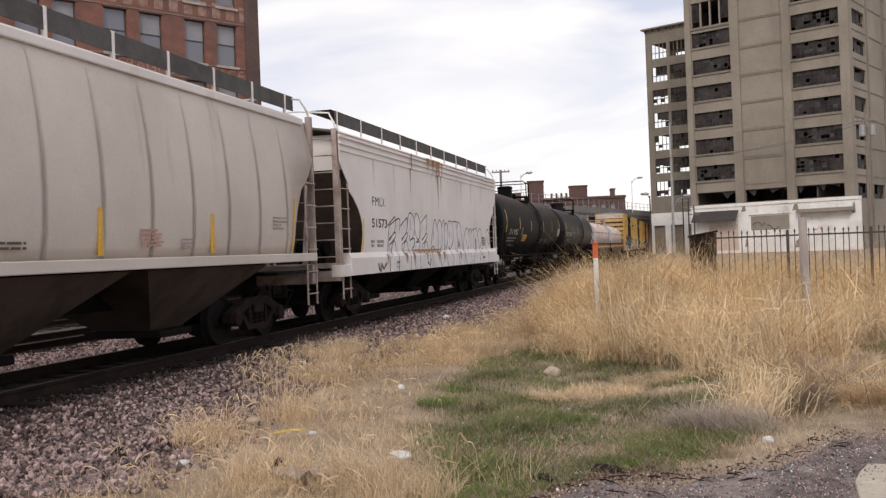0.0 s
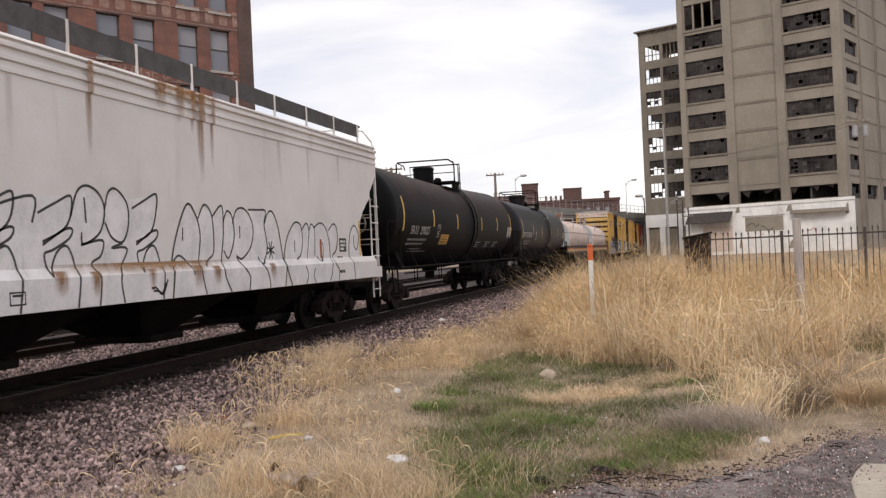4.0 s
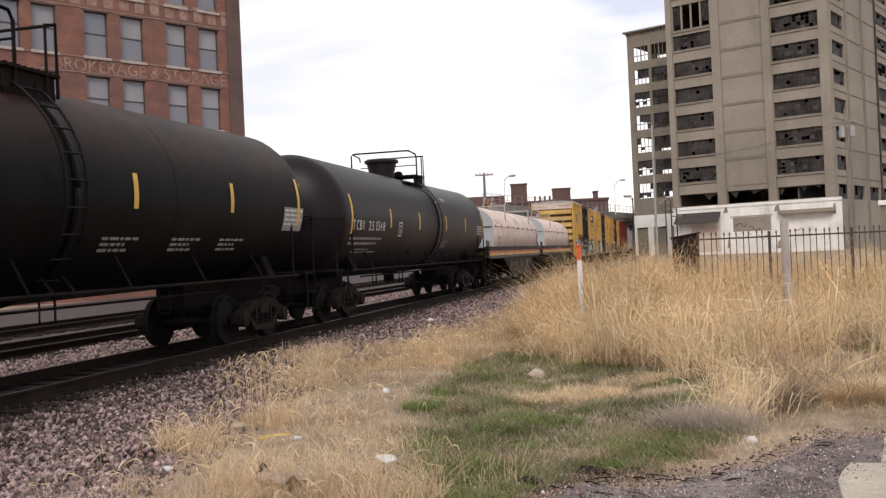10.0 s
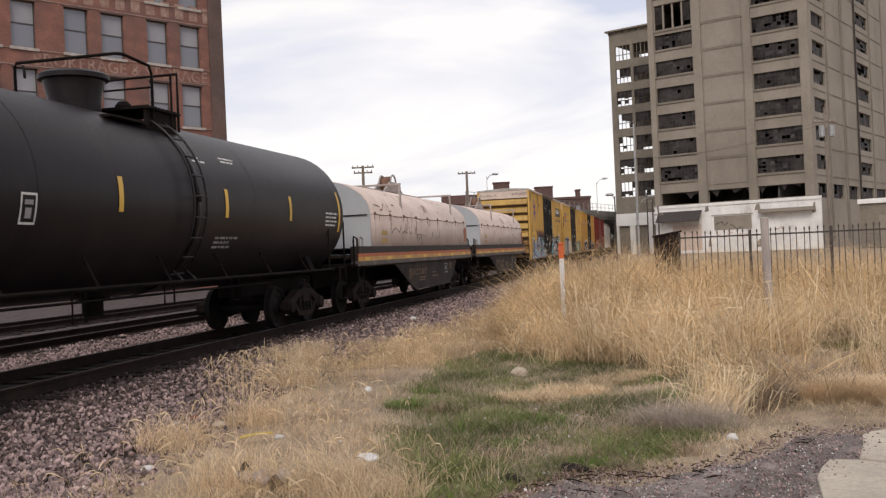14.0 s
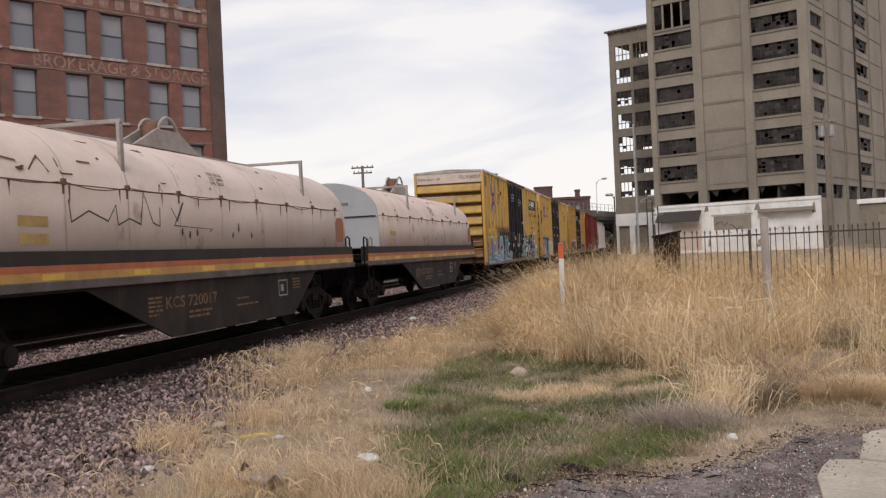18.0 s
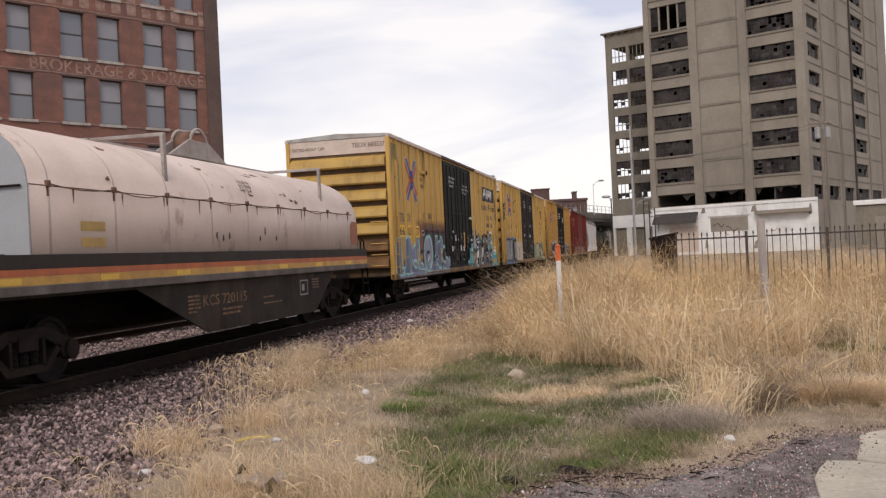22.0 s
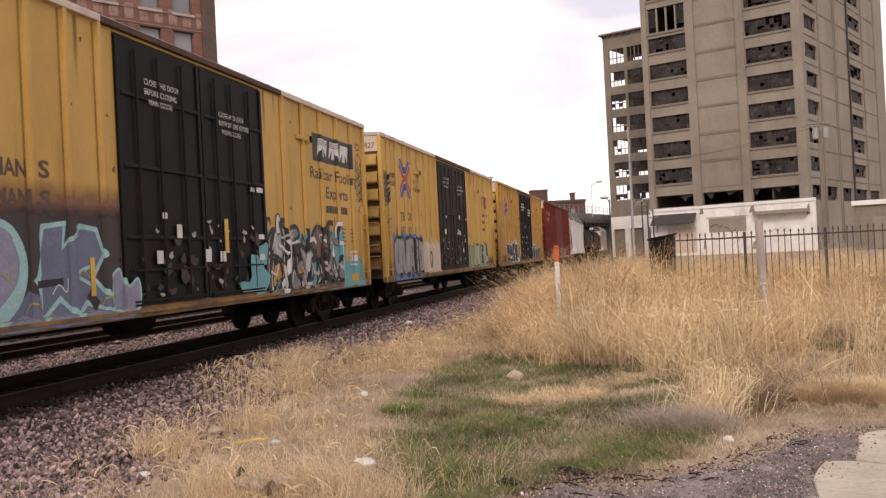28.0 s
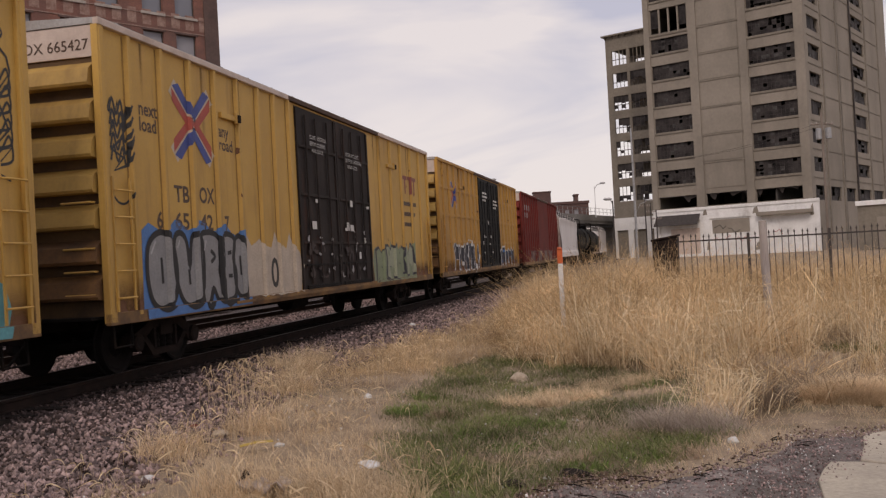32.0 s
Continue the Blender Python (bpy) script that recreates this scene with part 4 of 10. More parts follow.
for text, x, z in (("BROKERAGE & STORAGE", along(-36.0), 13.75),):
    part("painted_sign", writing(text, 1.05, wall_plane(x, z), 0.01, 0.01, 1.0), M["sign_paint"], brick, "faded painted wall lettering").matrix_world = Matrix()
for k, x in enumerate(np.linspace(along(-36.8), along(-26.6), 13)):
    part("painted_mark", Build().box(x, x + 0.62, -0.012, -0.004, 17.85, 18.85), M["sign_paint"], brick, "faded painted bar of an old wall sign").matrix_local = bm_
M["pale_course"] = material("pale_stone_course", (0.30, 0.20, 0.165), (0.20, 0.115, 0.09), 0.9, scale=1.5, fine=8)
for k in range(-2, 3):
    for z in (14.58, 17.62):
        part("string_course", Build().box(0.0, BL - 1.06, -0.035, -0.003, z + 4.0 * k, z + 0.07 + 4.0 * k), M["pale_course"], brick, "thin pale string course").matrix_local = bm_
M["brick_dark"] = material("sooty_corner_brick", (0.125, 0.080, 0.068), (0.085, 0.055, 0.048), 0.9, scale=0.6, fine=7, stain=(0.16, 0.08, 0.06), stain_at=(0.55, 0.8), stain_scale=0.5)
part("corner_pier", Build().box(BL - 1.05, BL + 0.03, -0.09, -0.003, -0.3, 27), M["brick_dark"], brick, "sooty brick corner pier").matrix_local = bm_
for h in bh:
    part("window_head", Build().box(h[0] - 0.12, h[1] + 0.12, -0.03, -0.003, h[3] + 0.005, h[3] + 0.2), M["brick_dark"], brick, "dark flat brick arch").matrix_local = bm_

# ---- bridge, far town, poles, fence ----
bridge = thing("bridge", "grey concrete road bridge over the tracks", "bridge", kind="structure")
BA, BB = Vector((-21.5, 108.0, 0)), Vector((-3.0, 186.5, 0))
bd = (BB - BA).normalized()
bn = Vector((-bd.y, bd.x, 0))
brm = Matrix(((bd.x, bn.x, 0, BA.x), (bd.y, bn.y, 0, BA.y), (0, 0, 1, 0), (0, 0, 0, 1)))
BLn = (BB - BA).length
part("deck", Build().box(0, BLn, 0, 9, 5.9, 6.6), M["bridge"], bridge).matrix_local = brm
part("girder", Build().box(0, BLn, 0.4, 0.8, 5.35, 5.9).box(0, BLn, 8.2, 8.6, 5.35, 5.9), M["sash"], bridge, "dark steel girders").matrix_local = brm
part("parapet", Build().box(0, BLn, -0.12, 0.12, 6.4, 7.35), M["bridge"], bridge).matrix_local = brm
part("parapet", Build().box(0, BLn, 8.8, 9.1, 6.4, 7.35), M["bridge"], bridge).matrix_local = brm
fb = Build().box(0, BLn, -0.03, 0.03, 8.5, 8.55).box(0, BLn, -0.03, 0.03, 7.9, 7.94)
for i in range(int(BLn / 2.4)):
    fb.box(i * 2.4, i * 2.4 + 0.06, -0.03, 0.03, 7.35, 8.55)
part("railing", fb, M["pole_metal"], bridge, "thin steel railing on the parapet").matrix_local = brm
for x in (6, 22, 38, 68):
    part("pier", Build().box(x, x + 1.4, 1.5, 7.5, -0.3, 5.9), M["bridge"], bridge).matrix_local = brm

mill = thing("far_brick_building", "long dull red brick building with roof towers, far off", "building")
MA, MB = Vector((-50.5, 224.0, 0)), Vector((-15.0, 230.0, 0))
md = (MB - MA).normalized()
mm = Matrix(((md.x, -md.y, 0, MA.x), (md.y, md.x, 0, MA.y), (0, 0, 1, 0), (0, 0, 0, 1)))
ML = (MB - MA).length
mh = [(1.0 + 2.25 * i, 2.0 + 2.25 * i, z, z + 1.9) for i in range(15) for z in (2.2, 6.0, 9.7)]
part("wall_front", wall_with_openings(ML, -0.3, 13.3, mh, 0.4), M["far_brick"], mill).matrix_local = mm
for i, h in enumerate(mh):
    part("window", Build().box(h[0], h[1], 0.2, 0.26, h[2], h[3]), M["pane_pale"] if i % 3 else M["pane_sky"], mill).matrix_local = mm
part("wall_back", Build().box(0, 0.4, 0.4, 20, -0.3, 13.3).box(ML - 0.4, ML, 0.4, 20, -0.3, 13.3).box(0, ML, 20, 20.4, -0.3, 13.3), M["far_brick"], mill).matrix_local = mm
part("roof", Build().box(0.2, ML - 0.2, 0.2, 20, 13.3, 13.5), M["sash"], mill).matrix_local = mm
part("parapet", Build().box(-0.2, ML + 0.2, -0.2, 0.4, 13.0, 13.6).box(-0.2, 11.0, -0.25, 0.4, 13.6, 15.2), M["far_brick"], mill).matrix_local = mm
for x0, x1, z in ((12.6, 16.6, 17.9), (22.9, 27.2, 16.3), (33.0, 33.9, 15.2)):
    part("roof_tower", Build().box(x0, x1, 3, 7, 13.4, z).box(x0 - 0.15, x1 + 0.15, 2.85, 7.15, z, z + 0.3), M["far_brick"], mill).matrix_local = mm
for x in (18.2, 19.4, 20.6, 21.8):
    part("chimney", Build().box(x, x + 0.5, 2.0, 2.5, 13.5, 14.8), M["far_brick"], mill).matrix_local = mm
low = thing("far_low_building", "low grey-brown building beyond the bridge", "building")
part("wall", Build().box(-34, -12, 196, 206, -0.3, 8.4), M["bridge"], low)
part("roof", Build().box(-34.3, -11.7, 195.7, 206.3, 8.4, 8.8), M["sash"], low)

annex = thing("annex", "low concrete annex with a white roof edge", "building")
am = Matrix(((WV.x, -WU.x, 0, 23.3), (WV.y, -WU.y, 0, 117.5), (0, 0, 1, 0), (0, 0, 0, 1)))
am = Matrix.Translation((23.4, 117.6, 0)) @ Matrix.Rotation(radians(-20), 4, "Z")
part("wall", Build().box(0, 16, 0, 10, -0.3, 5.0), M["concrete_dark"], annex).matrix_local = am
part("roof_edge", Build().box(-0.2, 16.2, -0.25, 10.2, 5.0, 5.55), M["white_wall"], annex, "peeling white roof edge", bevel=0.03).matrix_local = am
part("door", Build().box(2.0, 5.0, -0.06, -0.003, -0.1, 3.6), M["concrete"], annex, "pale roller door").matrix_local = am


def pole(name, label, x, y, h, r0, r1, mat, arms=(), z0=-0.3):
    ob = thing(name, label, "pole")
    ob.location = (x, y, 0)
    part("shaft", Build().tube([(0, 0, z0), (0, 0, h)], [r0, r1], 10), mat, ob, smooth=60)
    for kind, *q in arms:
        if kind == "cross":
            z, half, ang = q
            c, s = math.cos(radians(ang)), math.sin(radians(ang))
            part("crossarm", Build().tube([(-half * c, -half * s, z), (half * c, half * s, z)], 0.07, 6), M["pole_wood"], ob, "wooden crossarm")
            for k in (-0.9, -0.45, 0.45, 0.9):
                part("insulator", Build().lathe([(z + 0.07, 0.03), (z + 0.12, 0.055), (z + 0.2, 0.04)], 8, (k * half * c, k * half * s, 0), "z"), M["sill_stone"], ob)
        elif kind == "lamp":
            z0_, z1_, reach, ang = q
            c, s = math.cos(radians(ang)), math.sin(radians(ang))
            part("lamp_arm", Build().tube([(0, 0, z0_), (reach * 0.35 * c, reach * 0.35 * s, z0_ + (z1_ - z0_) * 0.75), (reach * c, reach * s, z1_)], 0.05, 6), M["pole_metal"], ob)
            part("lamp_head", Build().lathe([(-0.45, 0.05), (-0.3, 0.14), (0.2, 0.16), (0.45, 0.05)], 10, (reach * c, reach * s + 0.0, z1_), "x"), M["pole_metal"], ob, "cobra-head street lamp", smooth=40)
        elif kind == "can":
            z, dx, dy = q
            part("transformer", Build().lathe([(z - 0.55, 0.2), (z - 0.5, 0.26), (z + 0.4, 0.26), (z + 0.45, 0.2)], 14, (dx, dy, 0), "z"), M["pole_metal"], ob, "pale transformer can", smooth=40)
    return ob


pole("street_lamp", "tall grey street lamp pole beside the derelict warehouse", -1.9, 110, 15.3, 0.17, 0.10, M["pole_metal"], (("lamp", 5.3, 6.9, 1.6, 0),))
pole("signal_post", "thin dark steel post with a curled top", -4.0, 100, 6.6, 0.09, 0.07, M["sash"], (("lamp", 6.2, 6.8, -0.5, 0),))
pole("utility_pole", "grey wooden utility pole with two transformer cans", 15.1, 88.7, 12.7, 0.12, 0.09, M["pole_wood"], (("can", 10.8, -0.30, -0.1), ("can", 10.8, 0.50, -0.1), ("cross", 11.6, 1.0, 15)))
pole("utility_pole", "wooden utility pole with a crossarm beyond the train", -17.4, 88.3, 9.2, 0.17, 0.11, M["pole_wood"], (("cross", 9.0, 0.85, 10),))
pole("utility_pole", "wooden utility pole with two crossarms beyond the train", -24.0, 76.3, 9.2, 0.17, 0.11, M["pole_wood"], (("cross", 9.05, 0.95, 8), ("cross", 8.6, 0.8, 8)))
pole("street_lamp", "thin pale street lamp far behind the train", -20.7, 118.2, 11.0, 0.07, 0.05, M["pole_pale"], (("lamp", 10.6, 11.2, 1.1, 0),))
pole("street_lamp", "thin pale street lamp on the bridge", -8.7, 149.9, 11.6, 0.07, 0.05, M["pole_pale"], (("lamp", 11.2, 12.0, 1.3, 0),), 6.6)
for k, (x, y, h) in enumerate(((-0.9, 128.0, 8.2), (-0.2, 128.4, 7.4), (0.5, 127.0, 6.4))):
    pole("yard_post", "dark steel post in front of the white ground floor", x, y, h, 0.10, 0.08, M["sash"], (("cross", h - 1.2, 0.7, 20),))

# wires
wires = thing("overhead_wires", "thin sagging overhead wires between the poles", "wires")
for dz, off in ((8.35, -0.6), (8.35, 0.6)):
    pts = []
    for k in range(13):
        s = k / 12
        a, b = Vector((15.1 + off, 88.7, dz + 3.3)), Vector((-1.9 + off * 0.5, 110, dz + 3.0))
        q = a.lerp(b, s)
        pts.append((q.x, q.y, q.z - 2.0 * 4 * s * (1 - s) * 0.4))
    part("wire", Build().tube(pts, 0.012, 4), M["sash"], wires)

# iron fence
fence = thing("iron_fence", "dark iron picket fence with pointed tops beyond the tall grass", "fence")
FA, FB = Vector((0.55, 25.0, 0)), Vector((9.5, 23.9, 0))
fd = (FB - FA).normalized()
fm = Matrix(((fd.x, -fd.y, 0, FA.x), (fd.y, fd.x, 0, FA.y), (0, 0, 1, 0), (0, 0, 0, 1)))
FL = (FB - FA).length
picket = Build().box(-0.011, 0.011, -0.011, 0.011, -0.15, 1.74)
picket.add([(-0.011, -0.011, 1.74), (0.011, -0.011, 1.74), (0.011, 0.011, 1.74), (-0.011, 0.011, 1.74), (-0.024, 0, 1.775), (0.024, 0, 1.775), (0, -0.01, 1.775), (0, 0.01, 1.775), (0, 0, 1.845)], [(0, 1, 5, 6, 4), (2, 3, 4, 7, 5), (1, 2, 5), (3, 0, 4), (4, 6, 8), (6, 5, 8), (5, 7, 8), (7, 4, 8)])
pk = picket.mesh("picket")
pk.materials.append(M["fence"])
for i in range(int(FL / 0.158)):
    if i % 12 == 11:
        post = part("post", Build().box(-0.035, 0.035, -0.035, 0.035, -0.3, 1.80), M["fence"], fence)
        post.matrix_local = fm @ Matrix.Translation((0.05 + i * 0.158, 0, 0))
        continue
    o = part("picket", pk, None, fence)
    o.matrix_local = fm @ Matrix.Translation((0.05 + i * 0.158, 0, 0.012 * math.sin(i * 0.9))) @ Matrix.Rotation(0.012 * math.sin(i * 3.7), 4, "Y")
for z in (1.66, 0.12):
    part("rail", Build().box(0, FL, -0.02, 0.02, z - 0.02, z + 0.02), M["fence"], fence).matrix_local = fm

post = thing("old_post", "weathered pale grey post standing in the tall grass", "post")
post.location = (1.96, 18.0, -0.25)
part("shaft", Build().tube([(0.03, 0, 0), (0.0, 0, 1.2), (-0.01, 0, 2.17)], [0.078, 0.076, 0.072], 12), material("weathered_grey_post", (0.42, 0.375, 0.35), (0.29, 0.255, 0.24), 0.85, scale=3, fine=25, stretch=(3, 3, 0.3), bump=0.4), post, smooth=50)
part("cap", Build().lathe([(2.165, 0.073), (2.19, 0.066), (2.20, 0.03)], 12, (-0.01, 0, 0), "z"), M["sill_stone"], post)

marker = thing("marker_post", "orange-topped white plastic utility marker post in the weeds", "post")
marker.location = (-1.76, 17.9, -0.25)
part("shaft", Build().box(-0.045, 0.045, -0.012, 0.012, 0, 1.60), M["white_post"], marker, "white lower shaft", bevel=0.008)
part("head", Build().box(-0.05, 0.05, -0.016, 0.016, 1.60, 1.88).lathe([(1.88, 0.048), (1.90, 0.042), (1.915, 0.02)], 10, (0, 0, 0), "z"), M["orange_post"], marker, "orange top", bevel=0.008)

skip = thing("rusty_skip", "dark rusty steel skip half hidden in the grass", "skip")
skip.location = (0.0, 26.0, -0.2)
part("body", Build().prism([(0.0, 0.0), (0.62, 0.0), (0.66, 2.02), (-0.05, 1.90)], 0, 1.2, "y"), M["truck"], skip, bevel=0.03)
part("rim", Build().prism([(-0.09, 1.90), (0.70, 2.03), (0.70, 2.08), (-0.09, 1.96)], -0.05, 1.25, "y"), M["truck"], skip, bevel=0.02)

# loose things on the ground
def lump(name, label, x, y, r, mat, seed, flat=0.6, cat="stone"):
    rr = random.Random(seed)
    bm = bmesh.new()
    bmesh.ops.create_icosphere(bm, subdivisions=3, radius=1)
    for v in bm.verts:
        k = 1 + 0.22 * noise.noise(v.co * 1.3 + Vector((seed, 0, 0))) + 0.08 * noise.noise(v.co * 4 + Vector((0, seed, 0)))
        v.co = Vector((v.co.x * r * k, v.co.y * r * 0.75 * k, v.co.z * r * flat * k))
    me = bpy.data.meshes.new(name)
    bm.to_mesh(me)
    bm.free()
    me.materials.append(mat)
    ob = tagged(new(name, me), label, cat)
    ob.location = (x, y, float(ground_z(x, y)) + r * flat * 0.35)
    ob.rotation_euler = (0, 0, rr.uniform(0, 6))
    return ob


M["pale_rock"] = material("pale_limestone", (0.46, 0.38, 0.29), (0.34, 0.27, 0.20), 0.9, scale=8, fine=50, bump=0.5)
lump("rock", "pale rounded limestone rock lying in the grass", -1.98, 13.3, 0.17, M["pale_rock"], 3, 0.55)
lump("rock", "flat pale stone in the dry weeds", -4.58, 9.15, 0.10, M["pale_rock"], 5, 0.5)
lump("rock", "small white stone in the dry grass", -3.73, 11.66, 0.07, M["white_post"], 7, 0.6)
lump("rock", "small pale stone in the dry grass", -4.27, 10.3, 0.08, M["pale_rock"], 8, 0.6)
lump("rock", "small white stone at the lot's edge", 0.58, 8.56, 0.05, M["white_post"], 9, 0.8)
lump("rock", "white stone at the ballast's edge", -6.35, 24.0, 0.09, M["white_post"], 10, 0.7)
lump("clod", "dark clod of turf at the lot's edge", -0.72, 7.5, 0.13, M["tie"], 11, 0.3, "clod")
# flattened cup and a scrap of sheeting
M["plastic_white"] = material("soiled_white_plastic", (0.62, 0.62, 0.62), (0.45, 0.44, 0.43), 0.5, scale=12, fine=60)
lid = thing("cup_lid", "flattened white plastic cup lid lying on the dry grass", "litter")
lid.location = (-2.4, 7.42, -0.10)
lid.rotation_euler = (0.12, 0.05, 0.3)
part("disc", Build().lathe([(0.0, 0.085), (0.012, 0.088), (0.02, 0.078), (0.014, 0.06), (0.03, 0.03)], 20, (0, 0, 0), "z"), M["plastic_white"], lid, smooth=40)
part("rim", Build().lathe([(0.0, 0.09), (0.006, 0.094), (0.016, 0.09)], 20, (0, 0, 0), "z"), M["plastic_white"], lid, smooth=40)
rag_ob = thing("torn_sheeting", "crumpled torn pale sheeting in the dry grass", "litter")
rag_ob.location = (-3.08, 6.85, -0.12)
rb = []
for i in range(9):
    rb.append([(-0.2 + 0.05 * j + 0.02 * math.sin(i * 2.1), -0.1 + 0.026 * i, 0.03 * math.sin(i * 1.7 + j * 1.1) + 0.03 * math.cos(j * 1.9)) for j in range(9)])
part("sheet", Build().loft(rb), material("soiled_grey_sheeting", (0.45, 0.38, 0.34), (0.28, 0.23, 0.21), 0.7, scale=9, fine=50), rag_ob, smooth=60, solid=0.006)
part("fold", Build().tube([(-0.2, 0.02, 0.02), (-0.17, 0.05, 0.10), (-0.13, 0.06, 0.03)], [0.03, 0.022, 0.01], 8), M["tie"], rag_ob, "dark twisted fold", smooth=50)
card = thing("yellow_litter", "strip of faded yellow card in the dry grass", "litter")
card.location = (-3.88, 8.5, -0.13)
card.rotation_euler = (0.05, -0.06, 0.5)
part("strip", Build().prism([(-0.16, 0.0), (0.0, 0.014), (0.16, 0.0), (0.16, 0.006), (0.0, 0.02), (-0.16, 0.006)], -0.04, 0.04, "y"), material("faded_yellow_card", (0.55, 0.38, 0.08), None, 0.7), card)
# gravel, chips and twigs on the lot
gn = 34000
gxx, gyy = rng.uniform(-1.4, 4.5, gn), rng.uniform(5.4, 10.0, gn)
k = gyy < lot_edge(gxx) + rng.normal(0, 0.12, gn)
k &= ~((gxx > np.interp(gyy, [6.5, 7.1, 7.7, 7.75, 8.3, 8.7, 8.9], [0.99, 1.05, 1.23, 1.46, 1.6, 1.68, 1.95])) & (gyy < 8.95))
gxx, gyy = gxx[k], gyy[k]
scatter_stones("lot_gravel", gxx, gyy, np.full(len(gxx), -0.163), 0.003 + 0.014 * rng.random(len(gxx)) ** 2.2, M["stone"], "fine loose gravel on the lot")
wn_ = 2400
gxx, gyy = rng.uniform(-1.2, 3.0, wn_), rng.uniform(6.4, 9.6, wn_)
k = gyy < lot_edge(gxx) + 0.1
scatter_stones("lot_chips", gxx[k], gyy[k], np.full(k.sum(), -0.168), 0.003 + 0.010 * rng.random(k.sum()) ** 2.5, M["white_post"], "white chips and specks of litter on the lot")
M["bark"] = material("dark_bark_mulch", (0.16, 0.10, 0.065), (0.07, 0.045, 0.03), 0.95, scale=10, fine=50, bump=0.4, island=0.5)
bn = 1500
ex = rng.uniform(-1.5, 1.3, bn)
ey = lot_edge(ex) + rng.normal(0.02, 0.13, bn)
keep = rng.random(bn) < 0.12 + 0.88 * smooth(0.2, -0.7, ex)
scatter_stones("bark_mulch", ex[keep], ey[keep], np.full(keep.sum(), -0.168), rng.uniform(0.004, 0.018, keep.sum()), M["bark"], "dark bark mulch and crumbs of soil along the lot's edge")
sn = 2600
ex, ey = rng.uniform(1.0, 3.2, sn), rng.uniform(7.0, 9.2, sn)
edge = np.abs(ex - np.interp(ey, [6.5, 7.1, 7.7, 7.75, 8.3, 8.7, 8.9], [0.99, 1.05, 1.23, 1.46, 1.6, 1.68, 1.95]))
k = (rng.random(sn) < np.exp(-edge / 0.10)) | (rng.random(sn) < 0.02)
scatter_stones("slab_grit", ex[k], ey[k], np.full(k.sum(), -0.143), 0.004 + 0.011 * rng.random(k.sum()) ** 2, M["stone"], "grit strewn over the slab's edge")
lump("scrap", "small crumpled red scrap on the ballast's edge", -5.2, 9.75, 0.06, M["red_car"], 14, 0.5, "litter")
for lx, ly, lr in ((-0.92, 7.35, 0.035), (-4.35, 7.3, 0.06), (-3.75, 8.75, 0.05), (2.69, 18.2, 0.10), (2.2, 17.6, 0.08)):
    lump("paper_scrap", "crumpled white paper scrap lying in the weeds", lx, ly, lr, M["plastic_white"], int(lx * 10) + 70, 0.6, "litter")
lump("clod", "dark clod of earth and bark at the lot's edge", -1.15, 7.1, 0.12, M["tie"], 16, 0.25, "clod")
tw = Build()
rr = random.Random(8)
for i in range(34):
    x = rr.uniform(-1.2, 1.2)
    y = float(lot_edge(x)) - rr.uniform(-0.1, 0.5)
    a, L = rr.uniform(-0.9, 0.9), rr.uniform(0.04, 0.17)
    tw.tube([(x, y, -0.16), (x + L * 0.5 * math.cos(a), y + L * 0.5 * math.sin(a), -0.15), (x + L * math.cos(a + 0.2), y + L * math.sin(a + 0.2), -0.163)], rr.uniform(0.003, 0.007), 5)
tagged(part("fallen_twigs", tw, M["tie"]), "dark twigs and bark bits along the lot's edge", "twigs", kind="stuff")
sb = 420
gxx, gyy = rng.uniform(-5.5, 1.0, sb), rng.uniform(6.2, 14, sb)
scatter_stones("litter_specks", gxx, gyy, ground_z(gxx, gyy) + 0.02, 0.004 + 0.014 * rng.random(sb) ** 2, M["white_post"], "white specks of litter and stone among the weeds")

# ---- the train: goods cars, each at its place in the train at the start ----
S_T = (0.0, 4.0, 8.0, 12.0, 16.0, 20.0, 24.0, 28.0, 32.0)
S_M = (0.0, 14.017, 29.085, 44.273, 59.570, 74.696, 89.230, 103.450, 117.427)


def travelled(t):
    """Metres the train has rolled at t seconds (natural cubic through the knots)."""
    n, h = len(S_T), 4.0
    a, b = np.zeros((n, n)), np.zeros(n)
    a[0, 0] = a[-1, -1] = 1
    for i in range(1, n - 1):
        a[i, i - 1:i + 2] = (h / 6, 2 * h / 3, h / 6)
        b[i] = (S_M[i + 1] - 2 * S_M[i] + S_M[i - 1]) / h
    m = np.linalg.solve(a, b)
    i = min(int(t // h), n - 2)
    q = (S_T[i + 1] - t) / h
    r = 1 - q
    return q * S_M[i] + r * S_M[i + 1] + ((q ** 3 - q) * m[i] + (r ** 3 - r) * m[i + 1]) * h * h / 6


ROLLING, WHEELS = [], []
WR = 0.457


def rail_car(name, label, y0):
    ob = thing(name, label, "rail car", "goods cars of the train")
    ob.location = (TRX, y0, RAILZ)
    ROLLING.append((ob, y0))
    return ob


